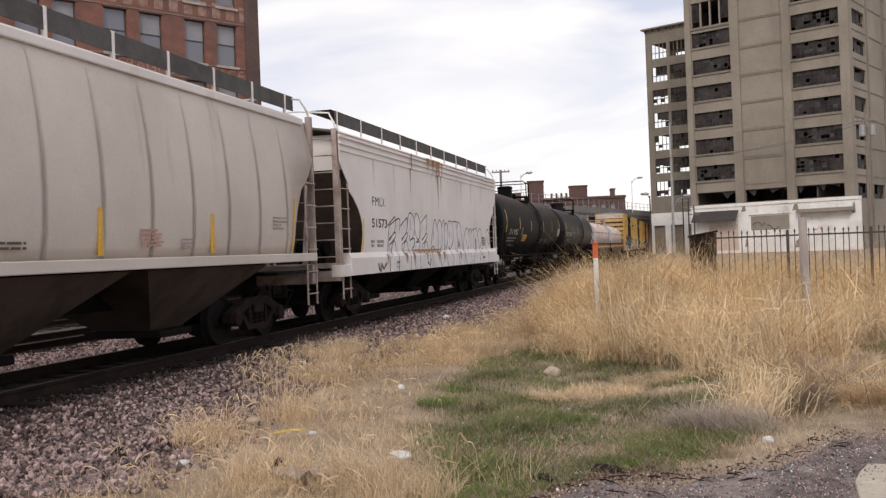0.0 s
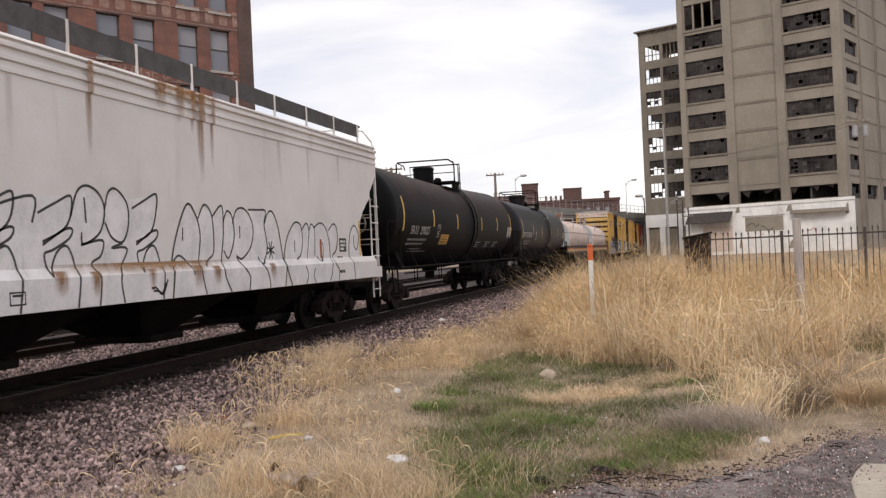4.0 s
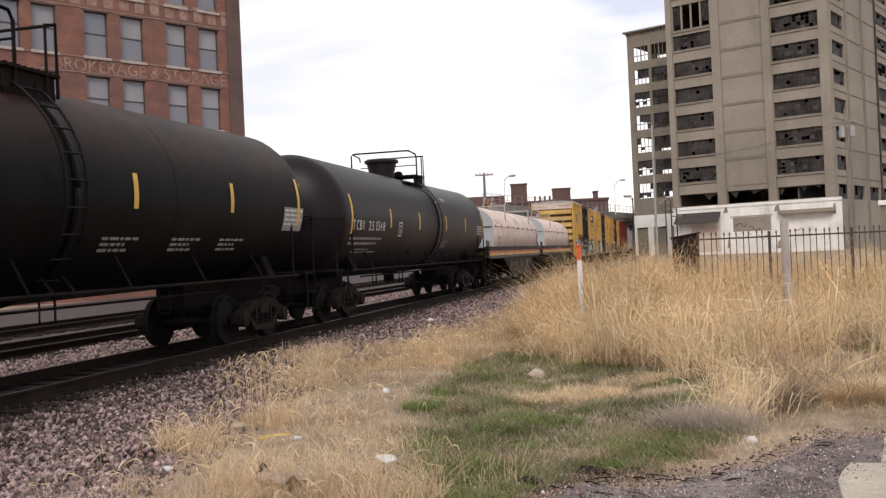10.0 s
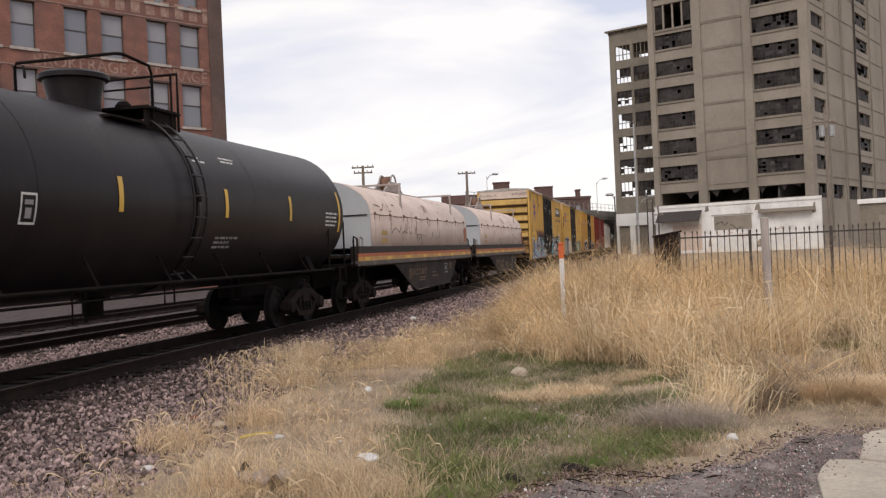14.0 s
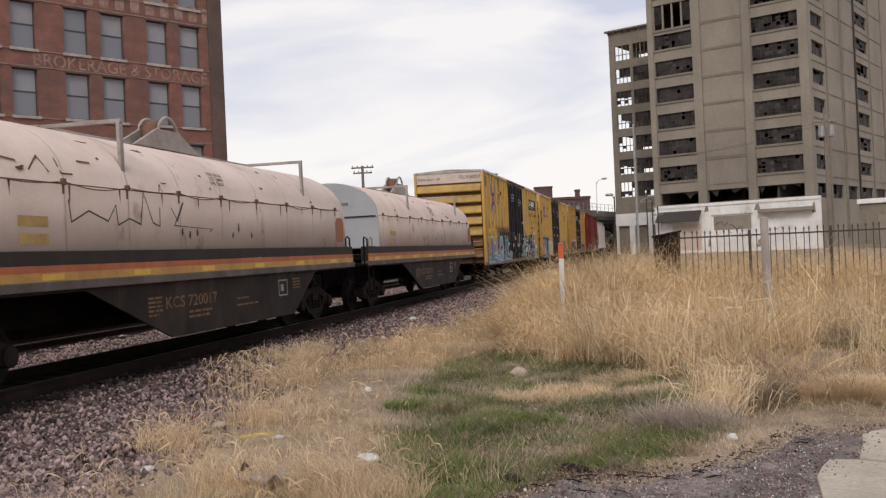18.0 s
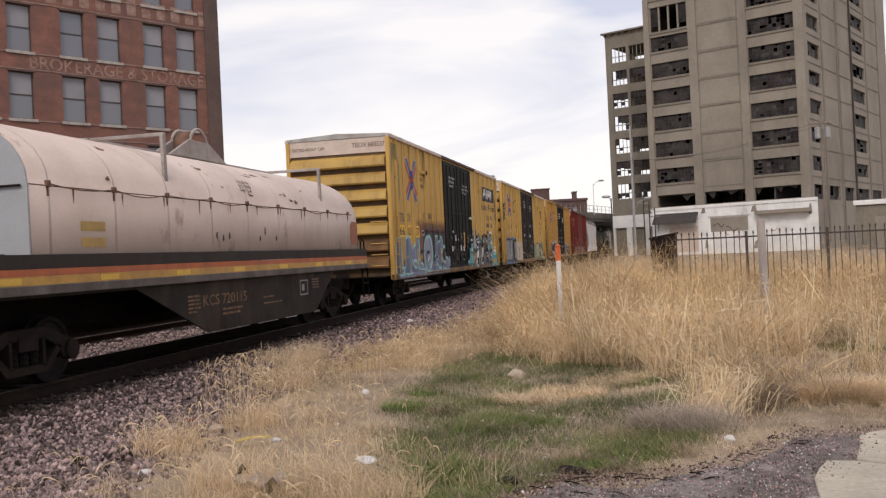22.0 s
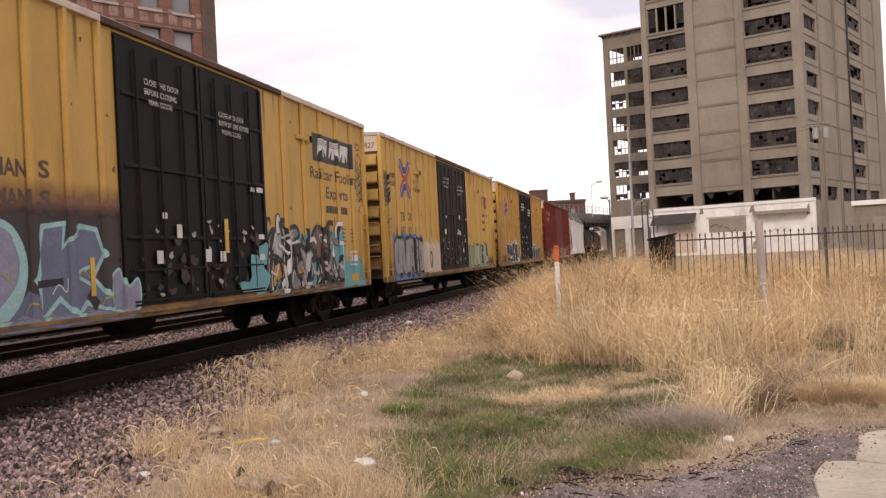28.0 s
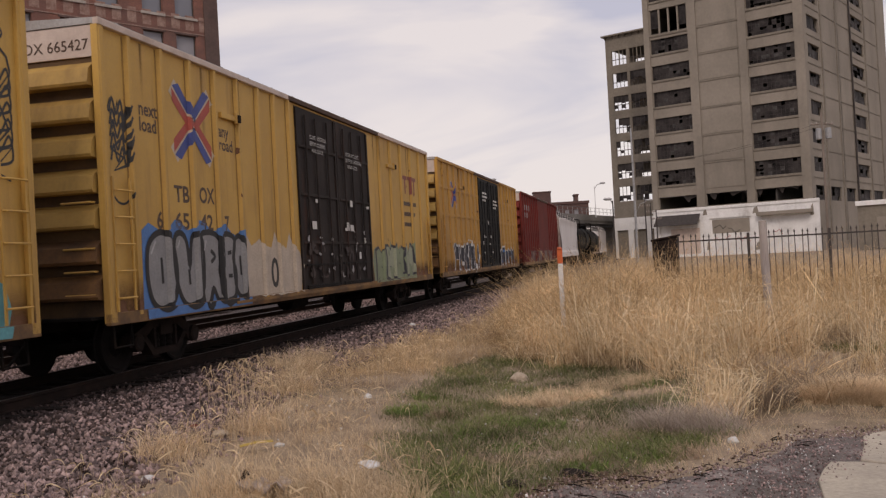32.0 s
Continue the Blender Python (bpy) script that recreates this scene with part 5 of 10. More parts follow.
wheel_b = Build()
for sx in (-1, 1):
    o = 0.70 * sx
    pr = [(o - 0.07 * sx, 0.20), (o - 0.07 * sx, 0.44), (o - 0.065 * sx, WR + 0.025), (o - 0.045 * sx, WR + 0.025), (o - 0.035 * sx, WR), (o + 0.065 * sx, WR - 0.006), (o + 0.068 * sx, WR - 0.05), (o + 0.03 * sx, WR - 0.09), (o + 0.02 * sx, 0.20), (o + 0.09 * sx, 0.15), (o + 0.09 * sx, 0.06)]
    wheel_b.lathe(pr, 28, axis="x")
wheel_b.lathe([(-1.03, 0.075), (1.03, 0.075)], 12, axis="x")
for k in range(3):
    a = 2.094 * k
    wheel_b.box(1.03, 1.06, 0.035 * math.cos(a) - 0.012, 0.035 * math.cos(a) + 0.012, 0.035 * math.sin(a) - 0.012, 0.035 * math.sin(a) + 0.012)
WHEEL_MESH = wheel_b.mesh("wheelset", 40)
WHEEL_MESH.materials.append(M["wheel"])
frame_b = Build()
SPRINGS = []
for sx in (-1, 1):
    x = 0.99 * sx
    lo, hi = (x - 0.09, x + 0.09)
    frame_b.prism([(-1.05, 0.56), (-1.08, 0.40), (-0.74, 0.36), (-0.66, 0.50), (-0.36, 0.66), (0.36, 0.66), (0.66, 0.50), (0.74, 0.36), (1.08, 0.40), (1.05, 0.56), (0.70, 0.68), (0.42, 0.80), (-0.42, 0.80), (-0.70, 0.68)], lo, hi, "x")
    frame_b.prism([(-0.70, 0.52), (-0.42, 0.22), (0.42, 0.22), (0.70, 0.52), (0.62, 0.56), (0.36, 0.32), (-0.36, 0.32), (-0.62, 0.56)], lo, hi, "x")
    for y in (-0.36, 0.30):
        frame_b.box(lo, hi, y, y + 0.06, 0.30, 0.68)
    frame_b.lathe([(x, 0.14), (x + 0.14 * sx, 0.14), (x + 0.16 * sx, 0.10)], 14, (0, -0.89, WR), "x")
    frame_b.lathe([(x, 0.14), (x + 0.14 * sx, 0.14), (x + 0.16 * sx, 0.10)], 14, (0, 0.89, WR), "x")
    for y in (-0.2, 0.0, 0.2):
        SPRINGS.append((x, y, 0))
frame_b.box(-1.1, 1.1, -0.19, 0.19, 0.52, 0.70)
TRUCK_MESH = frame_b.mesh("truck", 30)
TRUCK_MESH.materials.append(M["truck"])
SPRING_MESH = Build().lathe([(0.32, 0.065), (0.36, 0.08), (0.40, 0.065), (0.44, 0.08), (0.48, 0.065), (0.52, 0.08), (0.56, 0.065)], 10, (0, 0, 0), "z").mesh("spring", 30)
SPRING_MESH.materials.append(M["underframe"])


def running_gear(car, ys):
    for y in ys:
        tr = part("truck", TRUCK_MESH, None, car, "grimy cast steel truck with roller bearings")
        tr.location = (0, y, 0)
        for q in SPRINGS:
            part("spring", SPRING_MESH, None, tr).location = q
        for dy in (-0.89, 0.89):
            w = part("wheelset", WHEEL_MESH, None, tr, "steel wheels on an axle")
            w.location = (0, dy, WR)
            WHEELS.append((w, dy))


def coupler(car, y, way):
    b = Build()
    b.box(-0.09, 0.09, min(y, y + 0.62 * way), max(y, y + 0.62 * way), 0.72, 0.92)
    b.box(-0.19, 0.17, min(y + 0.5 * way, y + 0.72 * way), max(y + 0.5 * way, y + 0.72 * way), 0.66, 0.98)
    b.box(-0.2, 0.2, min(y - 0.1 * way, y), max(y - 0.1 * way, y), 0.6, 1.05)
    part("coupler", b, M["truck"], car, "knuckle coupler", bevel=0.03)
    part("air_hose", Build().tube([(0.35, y, 0.75), (0.36, y + 0.2 * way, 0.6), (0.3, y + 0.45 * way, 0.35), (0.15, y + 0.68 * way, 0.33)], 0.022, 6), M["underframe"], car, "rubber brake hose")


def ladder(car, x, y0, y1, z0, z1, n, mat, r=0.016, name="ladder", out=0.07):
    b = Build()
    for y in (y0, y1):
        b.box(x - 0.012, x + 0.012, y - 0.02, y + 0.02, z0, z1)
    for i in range(n):
        z = z0 + (z1 - z0) * (i + 0.5) / n
        b.tube([(x + 0.02, y0, z), (x + out * 0.6, y0 + 0.02, z), (x + out * 0.6, y1 - 0.02, z), (x + 0.02, y1, z)], r, 6)
    return part(name, b, mat, car)


def end_ladder(car, y, x0, x1, z0, z1, n, mat, way, r=0.016):
    for i in range(n):
        z = z0 + (z1 - z0) * (i + 0.5) / n
        part("grab_iron", Build().tube([(x0, y, z), (x0, y + 0.07 * way, z), (x1, y + 0.07 * way, z), (x1, y, z)], r, 6), mat, car)


def bars(car, x, y, z, rows, mat, h=0.055, gap=0.045, name="lettering", label=""):
    """Lines of lettering too small to read, as bars; rows: their lengths."""
    b = Build()
    for i, L in enumerate(rows):
        if L:
            zz = z - i * (h + gap)
            k = 0.0
            while k < L:
                w = min(0.16 + 0.07 * math.sin(k * 9 + i), L - k)
                b.box(x, x + 0.005, y + k, y + k + w, zz - h, zz)
                k += w + 0.035
    return part(name, b, mat, car, label)

# Lower corrugations: rust dirt, with the shade between cars put into the colour.
M["end_rust_shade"] = material("grimy_shaded_boxcar_end", (0.20, 0.095, 0.03), (0.09, 0.045, 0.02), 0.8, scale=1.6, fine=20, stain=(0.04, 0.025, 0.016), stain_at=(0.45, 0.75))
# End sheet: shade of the deep gaps painted in as dirty brown.
M["end_gap_shade"] = material("dirty_shaded_end_sheet", (0.12, 0.066, 0.026), (0.06, 0.034, 0.017), 0.8, scale=1.2, fine=20)


# Strips beside the posts: their flank shading put into a dirty brown.
M["rib_dirt_shade"] = material("dirt_and_shade_along_a_rib", (0.33, 0.19, 0.05), (0.17, 0.085, 0.03), 0.8, scale=1.5, fine=25, bump=0.03)
NEAR_RIBS = (0.78, 1.70, 2.62, 3.52, 4.42, 5.34, 6.12, 6.9)


def boxcar(y0, L=19.25, door=(8.15, 13.2), paint="yellow", label="", end_white=True, doors=True, text=True, top=5.16, door_paint="door"):
    car = rail_car("boxcar", label, y0)
    px, zb, W = 1.535, 0.95, 1.60
    body = Build()
    prof = [(-px, zb), (px, zb), (px, top - 0.12), (px - 0.05, top - 0.06), (0, top), (-px + 0.05, top - 0.06), (-px, top - 0.12)]
    body.prism(prof, 0.12, L - 0.12, "y")
    part("body", body, M[paint], car)
    # roof with cross ribs
    roof = Build().prism([(-px - 0.07, top - 0.13), (px + 0.07, top - 0.13), (px + 0.06, top - 0.05), (0, top + 0.03), (-px - 0.06, top - 0.05)], 0.05, L - 0.05, "y")
    for i in range(17):
        y = 0.6 + i * (L - 1.2) / 16
        roof.prism([(-px, top - 0.04), (px, top - 0.04), (px, top - 0.01), (0, top + 0.075), (-px, top - 0.01)], y - 0.04, y + 0.04, "y")
    part("roof", roof, M["galv"], car, "galvanised ribbed roof")
    # exterior posts
    ribs = [0.06]
    ribs += [q * door[0] / 7.3 for q in NEAR_RIBS]
    k2 = 6
    for i in range(1, k2 + 1):
        ribs.append(door[1] + (L - door[1]) * (i - 0.02) / k2)
    # Wide near strip and thin far strip darken each post's foot like shading.
    rib_dirt_shade = Build().box(px + 0.0005, px + 0.0025, -0.105, -0.066, zb + 0.04, top - 0.18).box(px + 0.0005, px + 0.0025, 0.066, 0.085, zb + 0.04, top - 0.18).mesh("dirt_line")
    rib_dirt_shade.materials.append(M["rib_dirt_shade"])
    for s in (1, -1):
        post = Build().prism([(s * (px - 0.002), -0.065), (s * (px - 0.002), 0.065), (s * (W - 0.002), 0.04), (s * (W - 0.002), -0.04)], zb - 0.02, top - 0.14, "z").mesh("side_post")
        post.materials.append(M[paint])
        for y in ribs:
            o = part("side_post", post, None, car)
            o.location = (0, min(max(y, 0.08), L - 0.08), 0)
            if s > 0 and paint != "red_car" and 0.2 < y < L - 0.2:
                dirt = part("dirt_line", rib_dirt_shade, None, car)
                dirt.location = (0, y, 0)
        for ya, yb, mat in ((0.0, L * 0.36, M["end_cream" if paint == "yellow" else paint]), (L * 0.36, L * 0.70, M["eave_brown"]), (L * 0.70, L, M["end_cream" if paint == "yellow" else paint])):
            part("top_chord", Build().box(*sorted((s * (px - 0.01), s * (W + 0.01))), ya, yb, top - 0.16, top - 0.06), mat, car, "worn eave strip", bevel=0.01)
        part("side_sill", Build().box(min(s * (px - 0.03), s * (W - 0.01)), max(s * (px - 0.03), s * (W - 0.01)), 0.0, L, zb - 0.13, zb + 0.04), M["sill"], car, "rust-streaked side sill", bevel=0.01)
    # ends: pressed horizontal corrugations
    for ye, way in ((0.12, -1), (L - 0.12, 1)):
        endb = Build().box(-px, px, min(ye, ye + 0.02 * way), max(ye, ye + 0.02 * way), zb, top - 0.15)
        part("end_wall", endb, M["end_gap_shade"] if paint != "red_car" else M["red_car"], car)
        zs = np.linspace(zb + 0.36, top - 0.88, 7)
        for z in zs:
            c = Build().prism([(ye + 0.02 * way, z - 0.13), (ye + 0.19 * way, z - 0.12), (ye + 0.21 * way, z - 0.08), (ye + 0.16 * way, z + 0.12), (ye + 0.02 * way, z + 0.22)], -px + 0.08, px - 0.08, "x")
            part("corrugation", c, M["red_car"] if paint == "red_car" else M["end_rust_shade" if z < 2.3 else "yellow_end"], car)
        if end_white:
            part("end_plate", Build().box(-px - 0.04, px + 0.04, min(ye, ye + 0.05 * way), max(ye, ye + 0.05 * way), top - 0.58, top - 0.14), M["end_cream"], car, "cream plate across the top of the end")
        for s in (1, -1):
            part("corner_post", Build().box(min(s * (px - 0.05), s * (px + 0.055)), max(s * (px - 0.05), s * (px + 0.055)), min(ye - 0.05 * way, ye + 0.12 * way), max(ye - 0.05 * way, ye + 0.12 * way), zb - 0.1, top - 0.15), M[paint], car, bevel=0.01)
        end_ladder(car, ye + 0.12 * way, 0.95, 1.42, 1.1, 2.7, 5, M[paint], way)
        part("crossover_step", Build().box(-1.4, 1.4, min(ye, ye + 0.3 * way), max(ye, ye + 0.3 * way), zb - 0.04, zb), M["underframe"], car, "end crossover grating")
        part("brake_housing", Build().box(-0.55, -0.2, min(ye, ye + 0.24 * way), max(ye, ye + 0.24 * way), 1.5, 1.95), M["underframe"], car)
        coupler(car, ye + 0.15 * way, way)
    # side ladders and steps at the corners
    for y in (0.18, L - 0.63):
        ladder(car, W, y, y + 0.45, zb + 0.05, 2.9, 5, M[paint], name="side_ladder")
        part("sill_step", Build().tube([(1.5, y, zb), (1.52, y, 0.5), (1.52, y + 0.45, 0.5), (1.5, y + 0.45, zb)], 0.022, 6), M["underframe"], car, "hanging step")
    # plug doors with frames and locking rods
    if doors:
        d0, d1 = door
        mid = (d0 + d1) / 2
        for a, b in ((d0, mid - 0.02), (mid + 0.02, d1)):
            for s in (1, -1):
                xa, xb = sorted((s * (px - 0.01), s * (W - 0.05)))
                dr = part("plug_door", Build().box(xa, xb, a, b, zb + 0.02, top - 0.2), M[door_paint], car, "black plug door", bevel=0.015)
                for j in range(1, 4):
                    z = zb + (top - zb) * j / 4
                    xa2, xb2 = sorted((s * (W - 0.052), s * (W - 0.01)))
                    part("door_rail", Build().box(xa2, xb2, a + 0.1, b - 0.1, z - 0.03, z + 0.03), M[door_paint], dr, bevel=0.01)
                for f in (0.2, 0.45, 0.75):
                    y = a + (b - a) * f
                    part("lock_rod", Build().tube([(s * (W - 0.01), y, zb + 0.15), (s * (W - 0.01), y, top - 0.35)], 0.022, 6), M[door_paint], dr, "vertical locking rod")
                for q in (a, b - 0.09):
                    part("stile", Build().box(*sorted((s * (W - 0.05), s * (W - 0.02))), q, q + 0.09, zb + 0.05, top - 0.25), M[door_paint], dr)
        for y in (3.72, d1 + 1.9):
            part("track_stop", Build().box(px + 0.001, W + 0.005, y, y + 0.62, 4.20, 4.30).box(W - 0.03, W + 0.03, y + 0.56, y + 0.68, 4.16, 4.36), M[paint], car, "bracketed door stop bar", bevel=0.008)
            part("stop_knob", Build().box(W + 0.012, W + 0.06, y + 0.60, y + 0.70, 4.18, 4.32), M["truck"], car, "dark latch on the stop bar", bevel=0.01)
        part("door_track", Build().box(W - 0.06, W + 0.03, d0 - 3.4, d1 + 3.4, zb - 0.06, zb - 0.01), M["sill"], car, "lower door track")
        if not text:
            bars(car, W, d0 + 0.7, 4.35, (1.0, 1.15, 0.8), M["mark_white"], 0.09, 0.07)
            bars(car, W, mid + 0.85, 4.1, (1.0, 1.15, 0.8), M["mark_white"], 0.09, 0.07)
        rr = random.Random(int(y0))
        for k in range(9):
            y = rr.uniform(d0 + 0.3, d1 - 0.4)
            z = rr.choice((1.6, 2.0, 2.3, 2.9))
            h = rr.uniform(0.06, 0.22)
            part("placard", Build().box(W - 0.004, W + 0.004, y, y + rr.uniform(0.1, 0.3), z, z + h), M["mark_white"], car, "small paper placard")
    # underframe
    part("centre_sill", Build().box(-0.3, 0.3, 0.3, L - 0.3, 0.75, zb - 0.01).box(-1.35, 1.35, 0.4, L - 0.4, zb - 0.08, zb - 0.02), M["underframe"], car)
    for i in range(7):
        y = 1.2 + i * (L - 2.4) / 6
        part("crossbearer", Build().prism([(-1.45, zb - 0.03), (1.45, zb - 0.03), (0.4, 0.68), (-0.4, 0.68)], y - 0.06, y + 0.06, "y"), M["underframe"], car)
    part("brake_reservoir", Build().lathe([(8.2, 0.05), (8.25, 0.2), (9.2, 0.2), (9.25, 0.05)], 14, (0.75, 0, 0.72)), M["underframe"], car, smooth=40)
    part("brake_rigging", Build().tube([(0.5, 2.5, 0.72), (0.5, L - 2.5, 0.72)], 0.03, 6).tube([(1.0, 5.0, 0.75), (1.0, 13.5, 0.75)], 0.03, 6), M["underframe"], car)
    running_gear(car, (2.35, L - 2.35))
    return car

def hopper_round(y0, L=16.9):
    """Covered hopper with smoothly curved sides."""
    car = rail_car("covered_hopper_car", "large grey-white covered hopper car with rounded sides and a roof walkway", y0)
    sec = [(1.36, 4.25), (1.45, 3.88), (1.53, 3.4), (1.58, 2.9), (1.60, 2.4), (1.58, 1.9), (1.53, 1.58)]
    zs = np.linspace(1.58, 4.25, 18)
    sz, sx = [q[1] for q in sec][::-1], [q[0] for q in sec][::-1]
    for s in (1, -1):
        sides = []
        for z in zs:
            d = float(np.interp(z, (1.58, 2.0, 2.42, 2.85, 3.06, 3.5, 4.3), (1.25, 1.22, 1.12, 0.84, 0.48, 0.06, 0.06)))
            x = float(np.interp(z, sz, sx))
            sides.append([(s * x, y, z) for y in (d, *np.linspace(1.6, L - 1.6, 14), L - d)])
        part("side_sheet", Build().loft(sides), M["grey_car"], car, "curved grey-white side sheet", smooth=60, solid=0.01)
    for i in range(13):
        y = 1.6 + i * (L - 3.2) / 12
        part("weld_seam", Build().loft([[(x + 0.006, y + d, z) for x, z in sec] for d in (-0.008, 0.008)]), M["grey_car"], car)
        part("seam_dirt", Build().loft([[(x + 0.009, y + d, z) for x, z in sec] for d in (-0.09, 0.09)]), soft_streak("dirt_along_a_weld_seam", (0.23, 0.19, 0.155), y, 0.09, 4.5, 2.3, 0.36), car, "soft band of dirt along the weld")
    roof = [(-1.38, 4.26), (-1.30, 4.34), (-0.7, 4.45), (0, 4.48), (0.7, 4.45), (1.30, 4.34), (1.38, 4.26)]
    part("roof", Build().loft([[(x, y, z) for x, z in roof[::-1]] for y in (0.35, L - 0.35)]), M["grey_car"], car, solid=0.01, smooth=40)
    part("roof_rail", Build().box(1.34, 1.43, 0.3, L - 0.3, 4.16, 4.30).box(-1.43, -1.34, 0.3, L - 0.3, 4.16, 4.30), M["white_car"], car, bevel=0.02)
    part("side_sill", Build().box(1.36, 1.60, 0.2, L - 0.2, 1.42, 1.58).box(-1.60, -1.36, 0.2, L - 0.2, 1.42, 1.58), M["grey_car"], car, "ledge-like side sill", bevel=0.015)
    # slope sheets and end bulkheads
    for ya, yb in ((2.4, 0.5), (L - 2.4, L - 0.5)):
        b = Build().add([(-1.45, ya, 1.4), (1.45, ya, 1.4), (1.36, yb, 3.7), (-1.36, yb, 3.7)], [(0, 1, 2, 3)])
        part("slope_sheet", b, M["slope_brown"], car, "dark brown sloping end sheet", solid=0.012)
        b = Build().add([(-1.36, yb, 3.7), (1.36, yb, 3.7), (1.36, yb, 4.2), (-1.36, yb, 4.2)], [(0, 1, 2, 3)])
        part("end_bulkhead", b, M["grey_car"], car, solid=0.012)
    for a, c in ((2.2, 6.1), (6.5, 10.4), (10.8, 14.7)):
        b = Build().add([(-1.45, a, 1.4), (1.45, a, 1.4), (1.45, c, 1.4), (-1.45, c, 1.4), (-0.5, (a + c) / 2 - 0.45, 0.42), (0.5, (a + c) / 2 - 0.45, 0.42), (0.5, (a + c) / 2 + 0.45, 0.42), (-0.5, (a + c) / 2 + 0.45, 0.42)], [(0, 1, 5, 4), (1, 2, 6, 5), (2, 3, 7, 6), (3, 0, 4, 7), (4, 5, 6, 7)])
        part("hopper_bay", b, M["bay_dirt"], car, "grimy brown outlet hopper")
        part("outlet_gate", Build().box(-0.7, 0.7, (a + c) / 2 - 0.5, (a + c) / 2 + 0.5, 0.30, 0.42), M["underframe"], car, bevel=0.02)
    # roof walkway on white brackets, with hatches
    for x0, x1 in ((0.55, 1.12), (-1.12, -0.55)):
        part("running_board", Build().box(x0, x1, 0.1, L - 0.1, 4.75, 4.78), M["truck"], car, "steel grating roof walkway")
    part("hatch_trough", Build().box(-0.3, 0.3, 1.2, L - 1.2, 4.45, 4.62), M["grey_car"], car, bevel=0.04)
    part("walkway_skirt", Build().box(1.12, 1.135, 0.1, L - 0.1, 4.50, 4.79), M["walk_mesh"], car, "grey mesh edge of the walkway")
    for i in range(12):
        y = 0.5 + i * (L - 1.0) / 11
        part("bracket", Build().box(1.10, 1.15, y - 0.025, y + 0.025, 4.28, 4.80), M["white_car"], car)
        part("bracket", Build().box(-1.15, -1.10, y - 0.025, y + 0.025, 4.28, 4.80), M["white_car"], car)
    hopper_ends(car, L, M["grey_car"], 4.72)
    for y in (9.48, 12.4):
        part("reflector", Build().box(1.565, 1.612, y, y + 0.07, 1.62, 2.25), M["tape"], car, "yellow reflector strip")
    part("reflector", Build().add([(1.565, L - 1.40, 1.62), (1.565, L - 1.33, 1.62), (1.60, L - 1.27, 2.2), (1.60, L - 1.34, 2.2), (1.60, L - 1.19, 2.62), (1.60, L - 1.26, 2.62)], [(0, 1, 2, 3), (3, 2, 4, 5)]), M["tape"], car, "yellow reflector strip")
    bars(car, 1.602, 6.3, 1.98, (0.45, 0.45, 0.45), M["mark_white"], 0.06, 0.01)
    bars(car, 1.602, 7.6, 1.80, (0.5, 0.5), M["mark_brown"], 0.03, 0.03)
    bars(car, 1.602, 10.42, 1.98, (0.42, 0.55, 0.5, 0.55, 0.5), M["mark_red"], 0.03, 0.025)
    bars(car, 1.602, 11.5, 1.85, (0.28, 0.3, 0.25), M["mark_faint"], 0.025, 0.03)
    bars(car, 1.602, 14.66, 2.26, (0.6, 0.6, 0.35, 0.45), M["mark_faint"], 0.03, 0.035)
    return car


